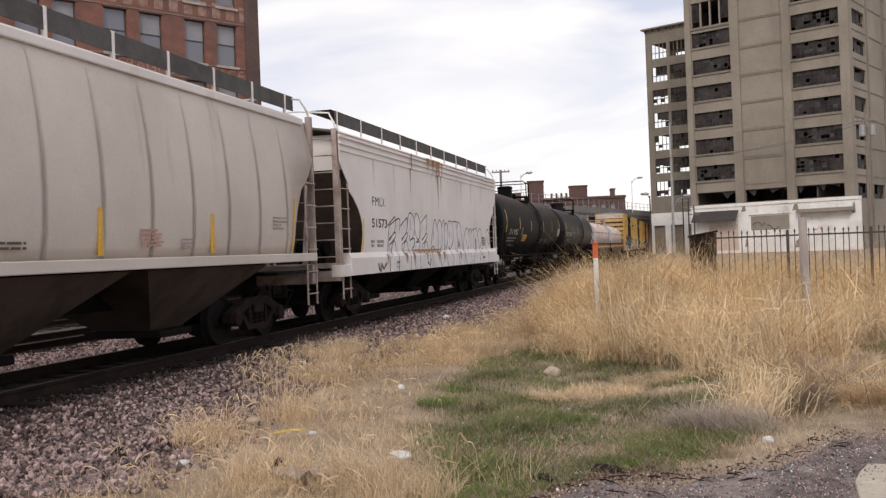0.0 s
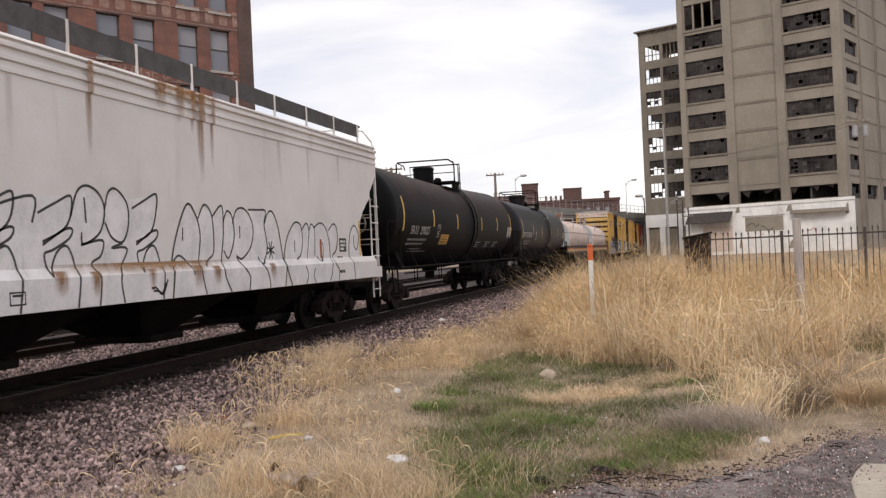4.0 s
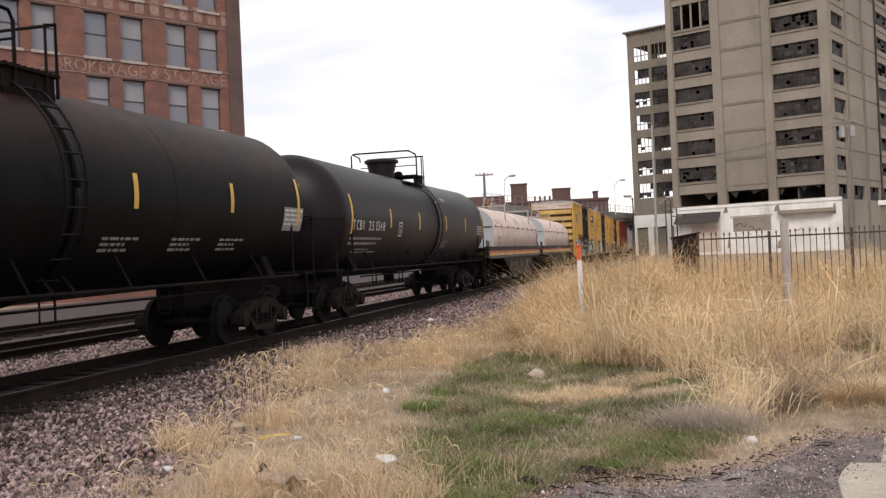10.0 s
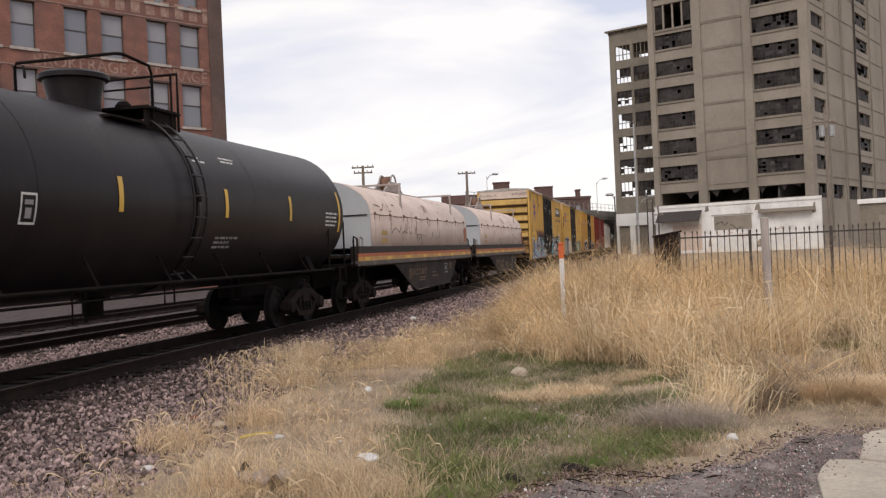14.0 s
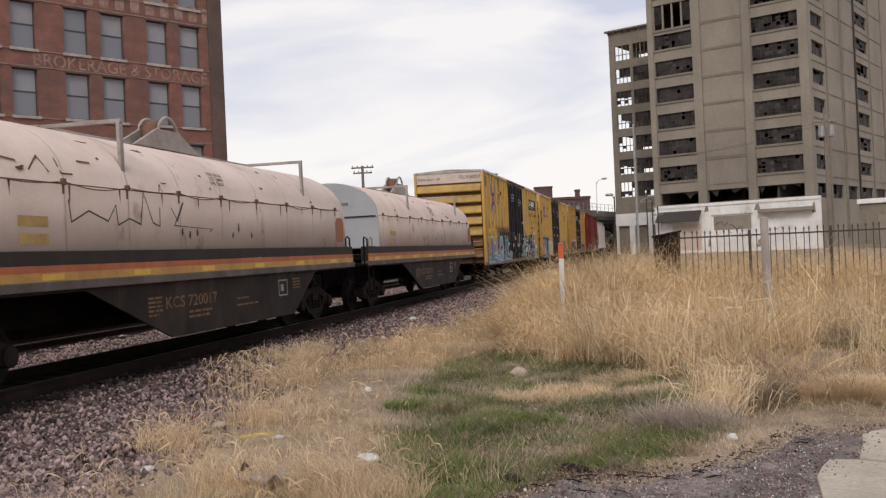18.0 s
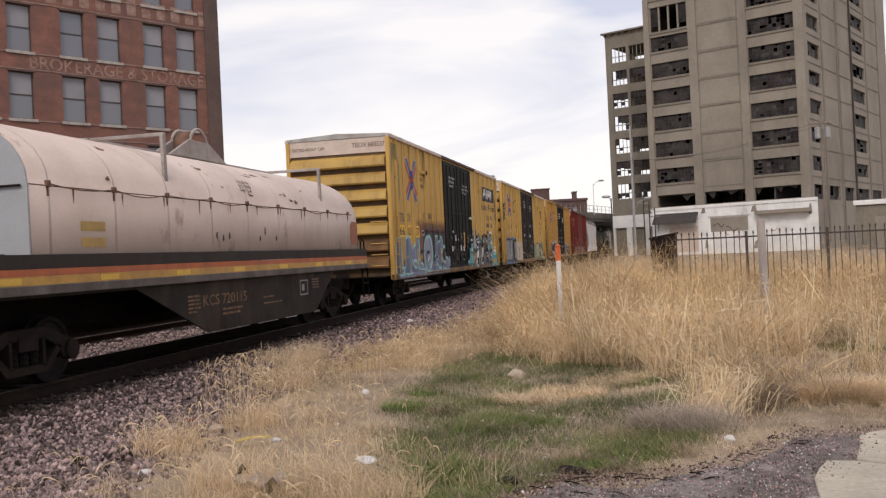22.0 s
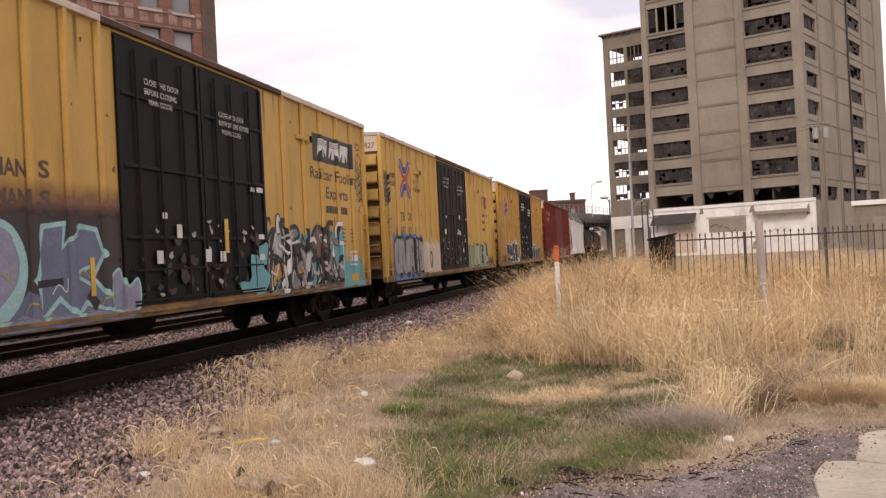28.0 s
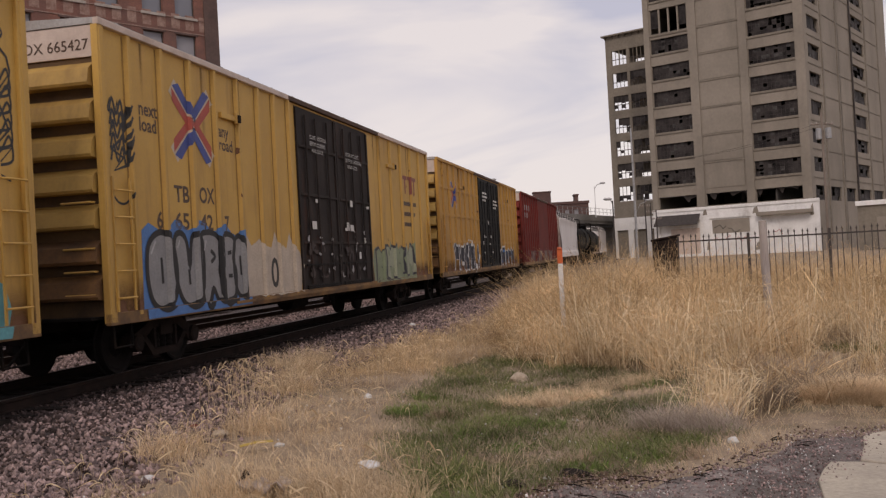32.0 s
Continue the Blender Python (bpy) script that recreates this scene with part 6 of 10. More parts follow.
def hopper_ends(car, L, mat, top, slim=False):
    """End platforms, posts, ladders, couplers and running gear of a covered hopper."""
    worn = M["worn_end"]
    for y, way in ((0.0, 1), (L, -1)):
        part("end_sill", Build().box(-1.5, 1.5, min(y, y + 0.25 * way), max(y, y + 0.25 * way), 0.95, 1.35), worn, car, bevel=0.015)
        part("end_platform", Build().box(-1.5, 1.5, min(y, y + 1.9 * way), max(y, y + 1.9 * way), 1.18, 1.24), M["underframe"], car)
        for x in (1.42, -1.42):
            a = y + 0.06 * way
            if slim and way < 0:
                xs = sorted((x * 1.02, x * 1.06))
                part("corner_post", Build().box(*xs, L + 0.06, L + 0.115, 1.0, top - 0.36), mat, car, "slender white corner post", bevel=0.006)
            else:
                part("corner_post", Build().box(x - 0.03, x + 0.09, min(a - 0.05 * way, a + 0.07 * way), max(a - 0.05 * way, a + 0.07 * way), 1.0, top - 0.36), worn, car, bevel=0.01)
        for x in (0.6, -0.6):
            part("end_brace", Build().prism([(y + 0.1 * way, 1.25), (y + 0.22 * way, 1.25), (y + 0.62 * way, 3.5), (y + 0.5 * way, 3.5)], x - 0.04, x + 0.04, "x"), worn, car)
        if slim and way < 0:
            ladder(car, 1.50, L - 0.40, L + 0.08, 0.55, 2.98, 6, mat, name="side_ladder")
            for z in (1.42, 1.98, 2.50):
                part("grab_iron", Build().tube([(1.50, L - 0.40, z), (1.42, L - 0.62, z - 0.01), (0.95, L - 0.66, z - 0.02)], 0.014, 6), worn, car)
            part("brake_post", Build().box(0.98, 1.12, L - 0.78, L - 0.62, 1.24, 2.2), worn, car, "grimy post behind the brake wheel", bevel=0.01)
        else:
            ladder(car, 1.52, min(y + 0.10 * way, y + 0.56 * way), max(y + 0.10 * way, y + 0.56 * way), 0.55, 3.2, 6, worn, name="side_ladder")
        end_ladder(car, y, 0.9, 1.4, 1.3, top - 0.4, 8, worn, -way * 0.6)
        part("end_frame", Build().tube([(1.47, y + 0.1 * way - 0.18 * (slim and way < 0) * way, top - 0.40), (1.44, y + 0.1 * way - 0.16 * (slim and way < 0) * way, top - 0.25), (1.30, y + 0.15 * way, top), (0.6, y + 0.15 * way, top + 0.08), (-0.6, y + 0.15 * way, top + 0.08), (-1.30, y + 0.15 * way, top), (-1.30, y + 0.1 * way, top - 0.4)], 0.022, 6), mat, car, "tubular end handrail")
        coupler(car, y, -way)
    part("brake_gear", Build().box(0.3, 0.8, 0.5, 0.9, 1.3, 1.8).tube([(0.2, 0.8, 1.7), (0.9, 0.8, 1.7)], 0.2, 12), M["underframe"], car, "brake cylinder on the end platform")
    bx = 1.0 if slim else 0.55
    part("brake_wheel", Build().tube([(bx + 0.25 * math.cos(k * 0.3927), L - 0.06, 2.38 + 0.25 * math.sin(k * 0.3927)) for k in range(17)], 0.018, 6).tube([(bx - 0.25, L - 0.06, 2.38), (bx + 0.25, L - 0.06, 2.38)], 0.014, 5).tube([(bx, L - 0.06, 2.13), (bx, L - 0.06, 2.63)], 0.014, 5).tube([(bx, L - 0.4, 2.38), (bx, L - 0.03, 2.38)], 0.05, 8), worn, car, "spoked hand brake wheel")
    part("centre_sill", Build().box(-0.25, 0.25, 0.2, L - 0.2, 0.8, 1.18), M["underframe"], car)
    running_gear(car, (1.9, L - 1.9))


def hopper_flat(y0, L=16.95, label="", marks=True, paint="white_car"):
    """Covered hopper with flat side sheets cut away at the ends."""
    car = rail_car("covered_hopper_car", label, y0)
    W, top = 1.55, 4.24
    cut = [(0.04, top - 0.32), (0.06, 3.56), (0.30, 3.32), (0.54, 3.12), (0.56, 2.96), (0.82, 2.82), (1.10, 2.62), (1.30, 2.42), (1.40, 2.20), (1.41, 1.98), (1.34, 1.76), (1.25, 1.54)]
    out = [(0.04, top)] + cut + [(L - y, z) for y, z in reversed(cut)] + [(L - 0.04, top)]
    for s in (1, -1):
        part("side_sheet", Build().prism(out, s * (W - 0.015), s * W, "x"), M[paint], car, "flat white side sheet with cut-away ends")
        part("side_sill", Build().prism([(s * 1.30, 1.05), (s * (W + 0.07), 1.05), (s * (W + 0.07), 1.44), (s * (W + 0.002), 1.56), (s * 1.30, 1.56)], 0.42, L - 0.42, "y"), M[paint], car, "deep side sill with a sloping ledge on top", bevel=0.01)
        for ya in (-0.02, L - 0.42):
            part("sill_end", Build().box(*sorted((s * 1.30, s * (W + 0.05))), ya, ya + 0.44, 1.04, 1.30), M[paint], car, "stepped end of the sill", bevel=0.01)
        for k, z in enumerate((4.13, 3.98, 3.84)):
            part("top_band", Build().box(*sorted((s * (W + 0.001), s * (W + 0.045 - 0.012 * k))), 0.03, L - 0.03, z - 0.035, z + 0.03), M[paint], car, bevel=0.012)
    roof = [(-1.58, 4.2), (-1.5, 4.26), (-0.6, 4.40), (0, 4.43), (0.6, 4.40), (1.5, 4.26), (1.58, 4.2)]
    part("roof", Build().loft([[(x, y, z) for x, z in roof[::-1]] for y in (0.03, L - 0.03)]), M[paint], car, solid=0.012, smooth=40)
    for x0, x1 in ((0.75, 1.3), (-1.3, -0.75)):
        part("running_board", Build().box(x0, x1, 0.3, L - 0.3, 4.73, 4.76), M["truck"], car, "dark grating roof walkway")
    part("walkway_skirt", Build().box(1.30, 1.315, 0.5, L - 0.5, 4.46, 4.76), M["walk_mesh"], car, "grey mesh edge of the walkway")
    for i in range(11):
        y = 0.6 + i * (L - 1.2) / 10
        part("bracket", Build().box(1.30, 1.335, y - 0.018, y + 0.018, 4.24, 4.77), M[paint], car)
    part("hatch_trough", Build().box(-0.32, 0.32, 1.0, L - 1.0, 4.40, 4.60), M[paint], car, bevel=0.04)
    for ya, yb in ((2.6, 0.35), (L - 2.6, L - 0.35)):
        b = Build().add([(-1.5, ya, 1.3), (1.5, ya, 1.3), (1.5, yb, 3.42), (-1.5, yb, 3.42)], [(0, 1, 2, 3)])
        part("slope_sheet", b, M["slope_brown"], car, "dark brown sloping end sheet", solid=0.012)
        b = Build().add([(-1.5, yb, 3.42), (1.5, yb, 3.42), (1.5, yb, 4.2), (-1.5, yb, 4.2)], [(0, 1, 2, 3)])
        part("end_bulkhead", b, M[paint], car, solid=0.012)
    for a, c in ((2.6, 6.3), (6.6, 10.3), (10.6, 14.3)):
        m = (a + c) / 2
        b = Build().add([(-1.4, a, 1.2), (1.4, a, 1.2), (1.4, c, 1.2), (-1.4, c, 1.2), (-0.5, m - 0.45, 0.45), (0.5, m - 0.45, 0.45), (0.5, m + 0.45, 0.45), (-0.5, m + 0.45, 0.45)], [(0, 1, 5, 4), (1, 2, 6, 5), (2, 3, 7, 6), (3, 0, 4, 7), (4, 5, 6, 7)])
        part("hopper_bay", b, M["underframe"], car, "grimy outlet hopper")
        part("outlet_gate", Build().box(-0.7, 0.7, m - 0.5, m + 0.5, 0.33, 0.45), M["underframe"], car, bevel=0.02)
    hopper_ends(car, L, M[paint], 4.66, True)
    return car

def tank_car(y0, L, label, paint, droop=0.06, reflectors=(1.2, 4.4, 7.4, 10.8, 13.8, 16.4), mid=0.0, girth=0.9, far=0.0, zc=2.68, housing=(0.40, 0.47, 0.54), crown=None):
    """Tank car: a shell with rounded heads on trucks; droop: fall of the shell towards its middle."""
    car = rail_car("tank_car", label, y0)
    R = 1.515
    prof = []
    for k in range(9):
        a = math.pi / 2 * k / 8
        prof.append((0.75 * (1 - math.cos(a)), max(0.02, R * math.sin(a))))
    shell = Build()
    n = 48
    half = L / 2
    rows = prof + [(half - 0.02, R)]
    allp = rows + [(L + far - s * (0.8 if far else 1.0) if s < half - 0.1 else L - s, r) for s, r in reversed(rows)]
    v, f = [], []
    for s, r in allp:
        d = -droop * (1 - abs(s - half) / half)
        for k in range(n):
            a = 6.28319 * k / n
            v.append((r * math.cos(a), s, zc + d + r * math.sin(a)))
    m = len(allp)
    f = [(i * n + k, (i + 1) * n + k, (i + 1) * n + (k + 1) % n, i * n + (k + 1) % n) for i in range(m - 1) for k in range(n)]
    f += [tuple(range(n)), tuple(range((m - 1) * n, m * n))]
    shell.add(v, f)
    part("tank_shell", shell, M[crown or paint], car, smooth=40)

    def at(y, ang, r=R):
        return (r * math.cos(ang), y, zc - droop * (1 - abs(y - half) / half) + r * math.sin(ang))

    for y in (0.78, L - 0.78, half * 0.62, L - half * 0.62):
        ring = [at(y, 6.28319 * k / n, R + 0.004) for k in range(n + 1)]
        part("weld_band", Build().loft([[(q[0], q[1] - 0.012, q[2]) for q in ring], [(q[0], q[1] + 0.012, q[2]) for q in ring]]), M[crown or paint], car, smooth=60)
    ring = [at(half + girth, 6.28319 * k / n, R + 0.012) for k in range(n + 1)]
    part("girth_band", Build().loft([[(q[0], q[1] - 0.07, q[2]) for q in ring], [(q[0], q[1] + 0.07, q[2]) for q in ring]]), M[paint], car, "raised band round the middle of the tank", smooth=60, solid=0.014)
    # manway, platform and rails on top
    ztop = zc - droop + R
    part("manway", Build().lathe([(ztop - 0.1, housing[0]), (ztop + 0.12, housing[0]), (ztop + 0.44, housing[1]), (ztop + 0.46, housing[2]), (ztop + 0.53, housing[2]), (ztop + 0.57, housing[2] - 0.06)], 28, (0, half + mid - 0.35, 0), "z"), M[paint], car, "bolted protective housing", smooth=40)
    ctr = half + mid
    zp = zc - droop + 1.27
    part("platform", Build().box(-0.98, 0.98, ctr + 0.15, ctr + 1.25, ztop + 0.03, ztop + 0.07).box(0.62, 0.98, ctr - 0.9, ctr + 0.15, zp, zp + 0.04).box(-0.98, -0.62, ctr - 0.9, ctr + 0.15, zp, zp + 0.04), M["underframe"], car, "open grating platform beside the housing")
    for k in range(9):
        part("grating_bar", Build().box(-0.98, 0.98, ctr + 0.18 + 0.125 * k, ctr + 0.20 + 0.125 * k, ztop + 0.07, ztop + 0.085), M["underframe"], car)
    for x in (0.9, -0.9):
        part("platform_bracket", Build().prism([(ctr + 0.2, zp - 0.05), (ctr + 1.2, zp - 0.05), (ctr + 1.2, ztop + 0.03), (ctr + 0.2, ztop + 0.03)], x - 0.02, x + 0.02, "x"), M["underframe"], car)
    zr = ztop + 0.78
    part("platform_rail", Build().tube([(0.95, ctr + 0.38, zp), (0.95, ctr + 0.38, zr - 0.16), (0.95, ctr + 0.30, zr - 0.04), (0.95, ctr - 0.45, zr), (0.88, ctr - 0.55, zr), (-0.88, ctr - 0.55, zr), (-0.95, ctr - 0.5, zr - 0.05), (-0.95, ctr - 0.5, zp)], 0.026, 8), M["underframe"], car, "tubular safety rail arched over the walkway", smooth=50)
    part("platform_rail", Build().tube([(-0.95, ctr - 0.3, zr), (-0.6, ctr - 0.75, zr - 0.16), (-0.55, ctr - 0.8, zr - 0.3)], 0.022, 8), M["underframe"], car, "short bent rail beside the housing", smooth=50)
    part("end_rail", Build().tube([(0.95, ctr + 1.22, zp), (0.95, ctr + 1.22, zr - 0.02), (-0.95, ctr + 1.22, zr - 0.02), (-0.95, ctr + 1.22, zp)], 0.026, 8), M["underframe"], car, "square rail at the platform's end")
    part("end_rail_post", Build().tube([(0.95, ctr + 1.0, zp), (0.95, ctr + 1.0, zr - 0.06), (0.95, ctr + 1.22, zr - 0.02)], 0.02, 6), M["underframe"], car)
    part("mid_rail", Build().tube([(0.95, ctr + 0.38, zr - 0.38), (-0.95, ctr + 0.38, zr - 0.38)], 0.018, 6), M["underframe"], car)
    part("pressure_valve", Build().lathe([(ztop - 0.05, 0.14), (ztop + 0.18, 0.14), (ztop + 0.25, 0.08)], 14, (0.25, ctr + 0.65, 0), "z"), M["underframe"], car)
    lad = Build()
    for y in (ctr + 0.35, ctr + 0.78):
        lad.tube([at(y, a, R + 0.13) for a in np.linspace(1.0, -0.75, 12)] + [(1.42, y, 1.2)], 0.02, 6)
    for a in np.linspace(0.9, -0.8, 9):
        lad.tube([at(ctr + 0.35, a, R + 0.13), at(ctr + 0.78, a, R + 0.13)], 0.016, 6)
    part("side_ladder", lad, M[paint], car, "curved ladder up the tank's flank")
    # stub sills, bolsters, walkways and low side rails
    for y, way in ((0.0, 1), (L, -1)):
        part("stub_sill", Build().box(-0.28, 0.28, min(y - 0.15 * way, y + 3.4 * way), max(y - 0.15 * way, y + 3.4 * way), 0.72, 1.22), M["underframe"], car, bevel=0.02)
        part("head_brace", Build().prism([(-1.3, 1.2), (1.3, 1.2), (1.05, 1.75), (0.6, 1.45), (-0.6, 1.45), (-1.05, 1.75)], y + 1.75 * way - 0.14, y + 1.75 * way + 0.14, "y"), M["underframe"], car)
        part("end_deck", Build().box(-1.45, 1.45, min(y - 0.05 * way, y + 0.5 * way), max(y - 0.05 * way, y + 0.5 * way), 1.22, 1.27), M["underframe"], car)
        hr = Build()
        for x in (1.45, -1.45):
            hr.tube([(x, y, 1.1), (x, y, 2.35), (x, y + 0.08 * way, 2.45), (x, y + 1.0 * way, 2.45), (x, y + 1.1 * way, 2.35), (x, y + 1.1 * way, 1.25)], 0.022, 6)
        hr.tube([(1.45, y, 2.45), (-1.45, y, 2.45)], 0.022, 6)
        part("end_handrail", hr, M["underframe"], car)
        part("step", Build().tube([(1.5, y + 0.1 * way, 1.25), (1.52, y + 0.1 * way, 0.5), (1.52, y + 0.55 * way, 0.5), (1.5, y + 0.55 * way, 1.25)], 0.024, 6).tube([(1.52, y + 0.1 * way, 0.85), (1.52, y + 0.55 * way, 0.85)], 0.02, 6), M["underframe"], car, "hanging step")
        coupler(car, y, -way)
    part("side_rail", Build().tube([(1.48, 0.9, 1.22), (1.48, L - 0.9, 1.22)], 0.03, 6).tube([(-1.48, 0.9, 1.22), (-1.48, L - 0.9, 1.22)], 0.03, 6), M["underframe"], car, "low side rail")
    for k in range(7):
        y = 2.6 + k * (L - 5.2) / 6
        for s in (1, -1):
            part("rail_stay", Build().tube([(1.48 * s, y, 1.22), (1.2 * s, y, 1.72)], 0.02, 5), M["underframe"], car)
    part("bottom_outlet", Build().lathe([(0.72, 0.10), (0.72, 0.17), (0.95, 0.17), (1.0, 0.28), (1.25, 0.28)], 16, (0, half + 0.1, 0), "z"), M["underframe"], car, smooth=40)
    part("brake_pipe", Build().tube([(0.9, 3.2, 1.02), (0.9, L - 3.2, 1.02)], 0.022, 6), M["underframe"], car, "brake pipe under the tank")
    for k, dz in enumerate((0.24, 0.30, 0.18, 0.26)):
        y = 4.2 + k * (L - 8.6) / 3.3
        part("pipe_hanger", Build().tube([(0.9, y, 1.2), (0.9, y, 1.02 - dz), (0.9, y + 0.32, 1.02 - dz), (0.9, y + 0.32, 1.2)], 0.018, 5), M["underframe"], car)
    for i, y in enumerate(reflectors):
        b = Build()
        tall = 1.9 if i in (0, len(reflectors) - 1) else 1.0
        steps = np.linspace(-0.155, 0.18, 11) * tall
        for a0, a1 in zip(steps, steps[1:]):
            b.add([at(y, a0, R + 0.008), at(y + 0.12, a0, R + 0.008), at(y + 0.12, a1, R + 0.008), at(y, a1, R + 0.008)], [(0, 1, 2, 3)])
        part("reflector", b, M["tape"], car, "yellow reflector strip")
    running_gear(car, (1.75, L - 1.75))
    return car, at

def coil_car(y0, L, hood0, hood1, label, tint="hood"):
    """Coil steel car: a fish-bellied trough with stripes and a rounded removable hood."""
    car = rail_car("coil_car", label, y0)
    W = 1.52
    for s in (1, -1):
        xa, xb = sorted((s * (W - 0.03), s * W))
        belly = [(0.3, 1.28), (3.6, 1.28), (6.05, 0.36), (L - 4.05, 0.36), (L - 2.6, 1.28), (L - 0.3, 1.28), (L - 0.3, 1.34), (0.3, 1.34)]
        part("belly_plate", Build().prism(belly, s * (W - 0.10), s * (W - 0.06), "x"), M["coil_body"], car, "fish-bellied side plate")
        part("side_sill", Build().box(*sorted((s * (W - 0.2), s * (W + 0.04))), 0.15, L - 0.15, 1.24, 1.36), M["ledge_grey"], car, "grey sill ledge", bevel=0.01)
        part("stripe", Build().box(xa, xb, 0.2, L - 0.2, 1.36, 1.47), M["stripe_y"], car, "yellow stripe")
        part("stripe", Build().box(xa, xb, 0.2, L - 0.2, 1.472, 1.56), M["stripe_o"], car, "orange stripe")
        part("stripe", Build().box(xa, xb, 0.2, L - 0.2, 1.562, 1.74), M["stripe_k"], car, "black stripe")
    part("trough_floor", Build().box(-1.45, 1.45, 0.3, L - 0.3, 1.2, 1.27), M["coil_body"], car)
    part("centre_sill", Build().box(-0.3, 0.3, 0.1, L - 0.1, 0.7, 1.2), M["underframe"], car)
    for i, y in enumerate(np.arange(0.7, L - 0.7, 1.05)):
        if i % 2 == 0:
            part("reflector", Build().box(W + 0.001, W + 0.006, y, y + 0.45, 1.375, 1.455), M["tape"], car, "yellow reflector tape")
    # hood
    hood = rail_hood(car, hood0, hood1, tint)
    for y, way in ((0.0, 1), (L, -1)):
        part("end_platform", Build().box(-1.5, 1.5, min(y, y + 1.7 * way), max(y, y + 1.7 * way), 1.24, 1.30), M["underframe"], car)
        for x in (1.42, -1.42):
            for d in (0.1, 0.55):
                part("end_handrail", Build().tube([(x, y + d * way, 1.2), (x, y + d * way, 1.95), (x - 0.02, y + (d + 0.1) * way, 2.0), (x, y + (d + 0.3) * way, 1.95), (x, y + (d + 0.3) * way, 1.2)], 0.022, 6), M["arm_grey"] if d > 0.3 else M["underframe"], car, "looped grab rail")
        part("corner_plate", Build().box(1.3, 1.5, min(y + 0.2 * way, y + 0.9 * way), max(y + 0.2 * way, y + 0.9 * way), 1.3, 1.75), M["stripe_k"], car)
        part("step", Build().tube([(1.5, y + 0.15 * way, 1.25), (1.52, y + 0.15 * way, 0.5), (1.52, y + 0.6 * way, 0.5), (1.5, y + 0.6 * way, 1.25)], 0.024, 6).tube([(1.52, y + 0.15 * way, 0.85), (1.52, y + 0.6 * way, 0.85)], 0.02, 6), M["underframe"], car, "hanging step")
        coupler(car, y, -way)
    part("brake_wheel", Build().tube([(0.95 + 0.26 * math.cos(k * 0.3927), L - 0.12, 1.85 + 0.26 * math.sin(k * 0.3927)) for k in range(17)], 0.02, 6).tube([(0.7, L - 0.12, 1.85), (1.2, L - 0.12, 1.85)], 0.014, 5).tube([(0.95, L - 0.12, 1.3), (0.95, L - 0.12, 2.1)], 0.018, 5), M["underframe"], car, "spoked hand brake wheel on its staff")
    end = Build().box(-1.42, 1.42, 1.66, 1.70, 1.74, 1.80)
    end.tube([(-1.40, hood0 - 0.06, 2.6), (1.40, hood0 - 0.06, 2.6)], 0.016, 6)
    part("hood_end_bar", end, M["truck"], car, "thin bar across the hood's end")
    running_gear(car, (1.8, L - 1.8))
    return car


M["rust_saddle"] = material("dark_rust_saddle", (0.16, 0.08, 0.05), (0.07, 0.04, 0.03), 0.85, scale=4, fine=30)


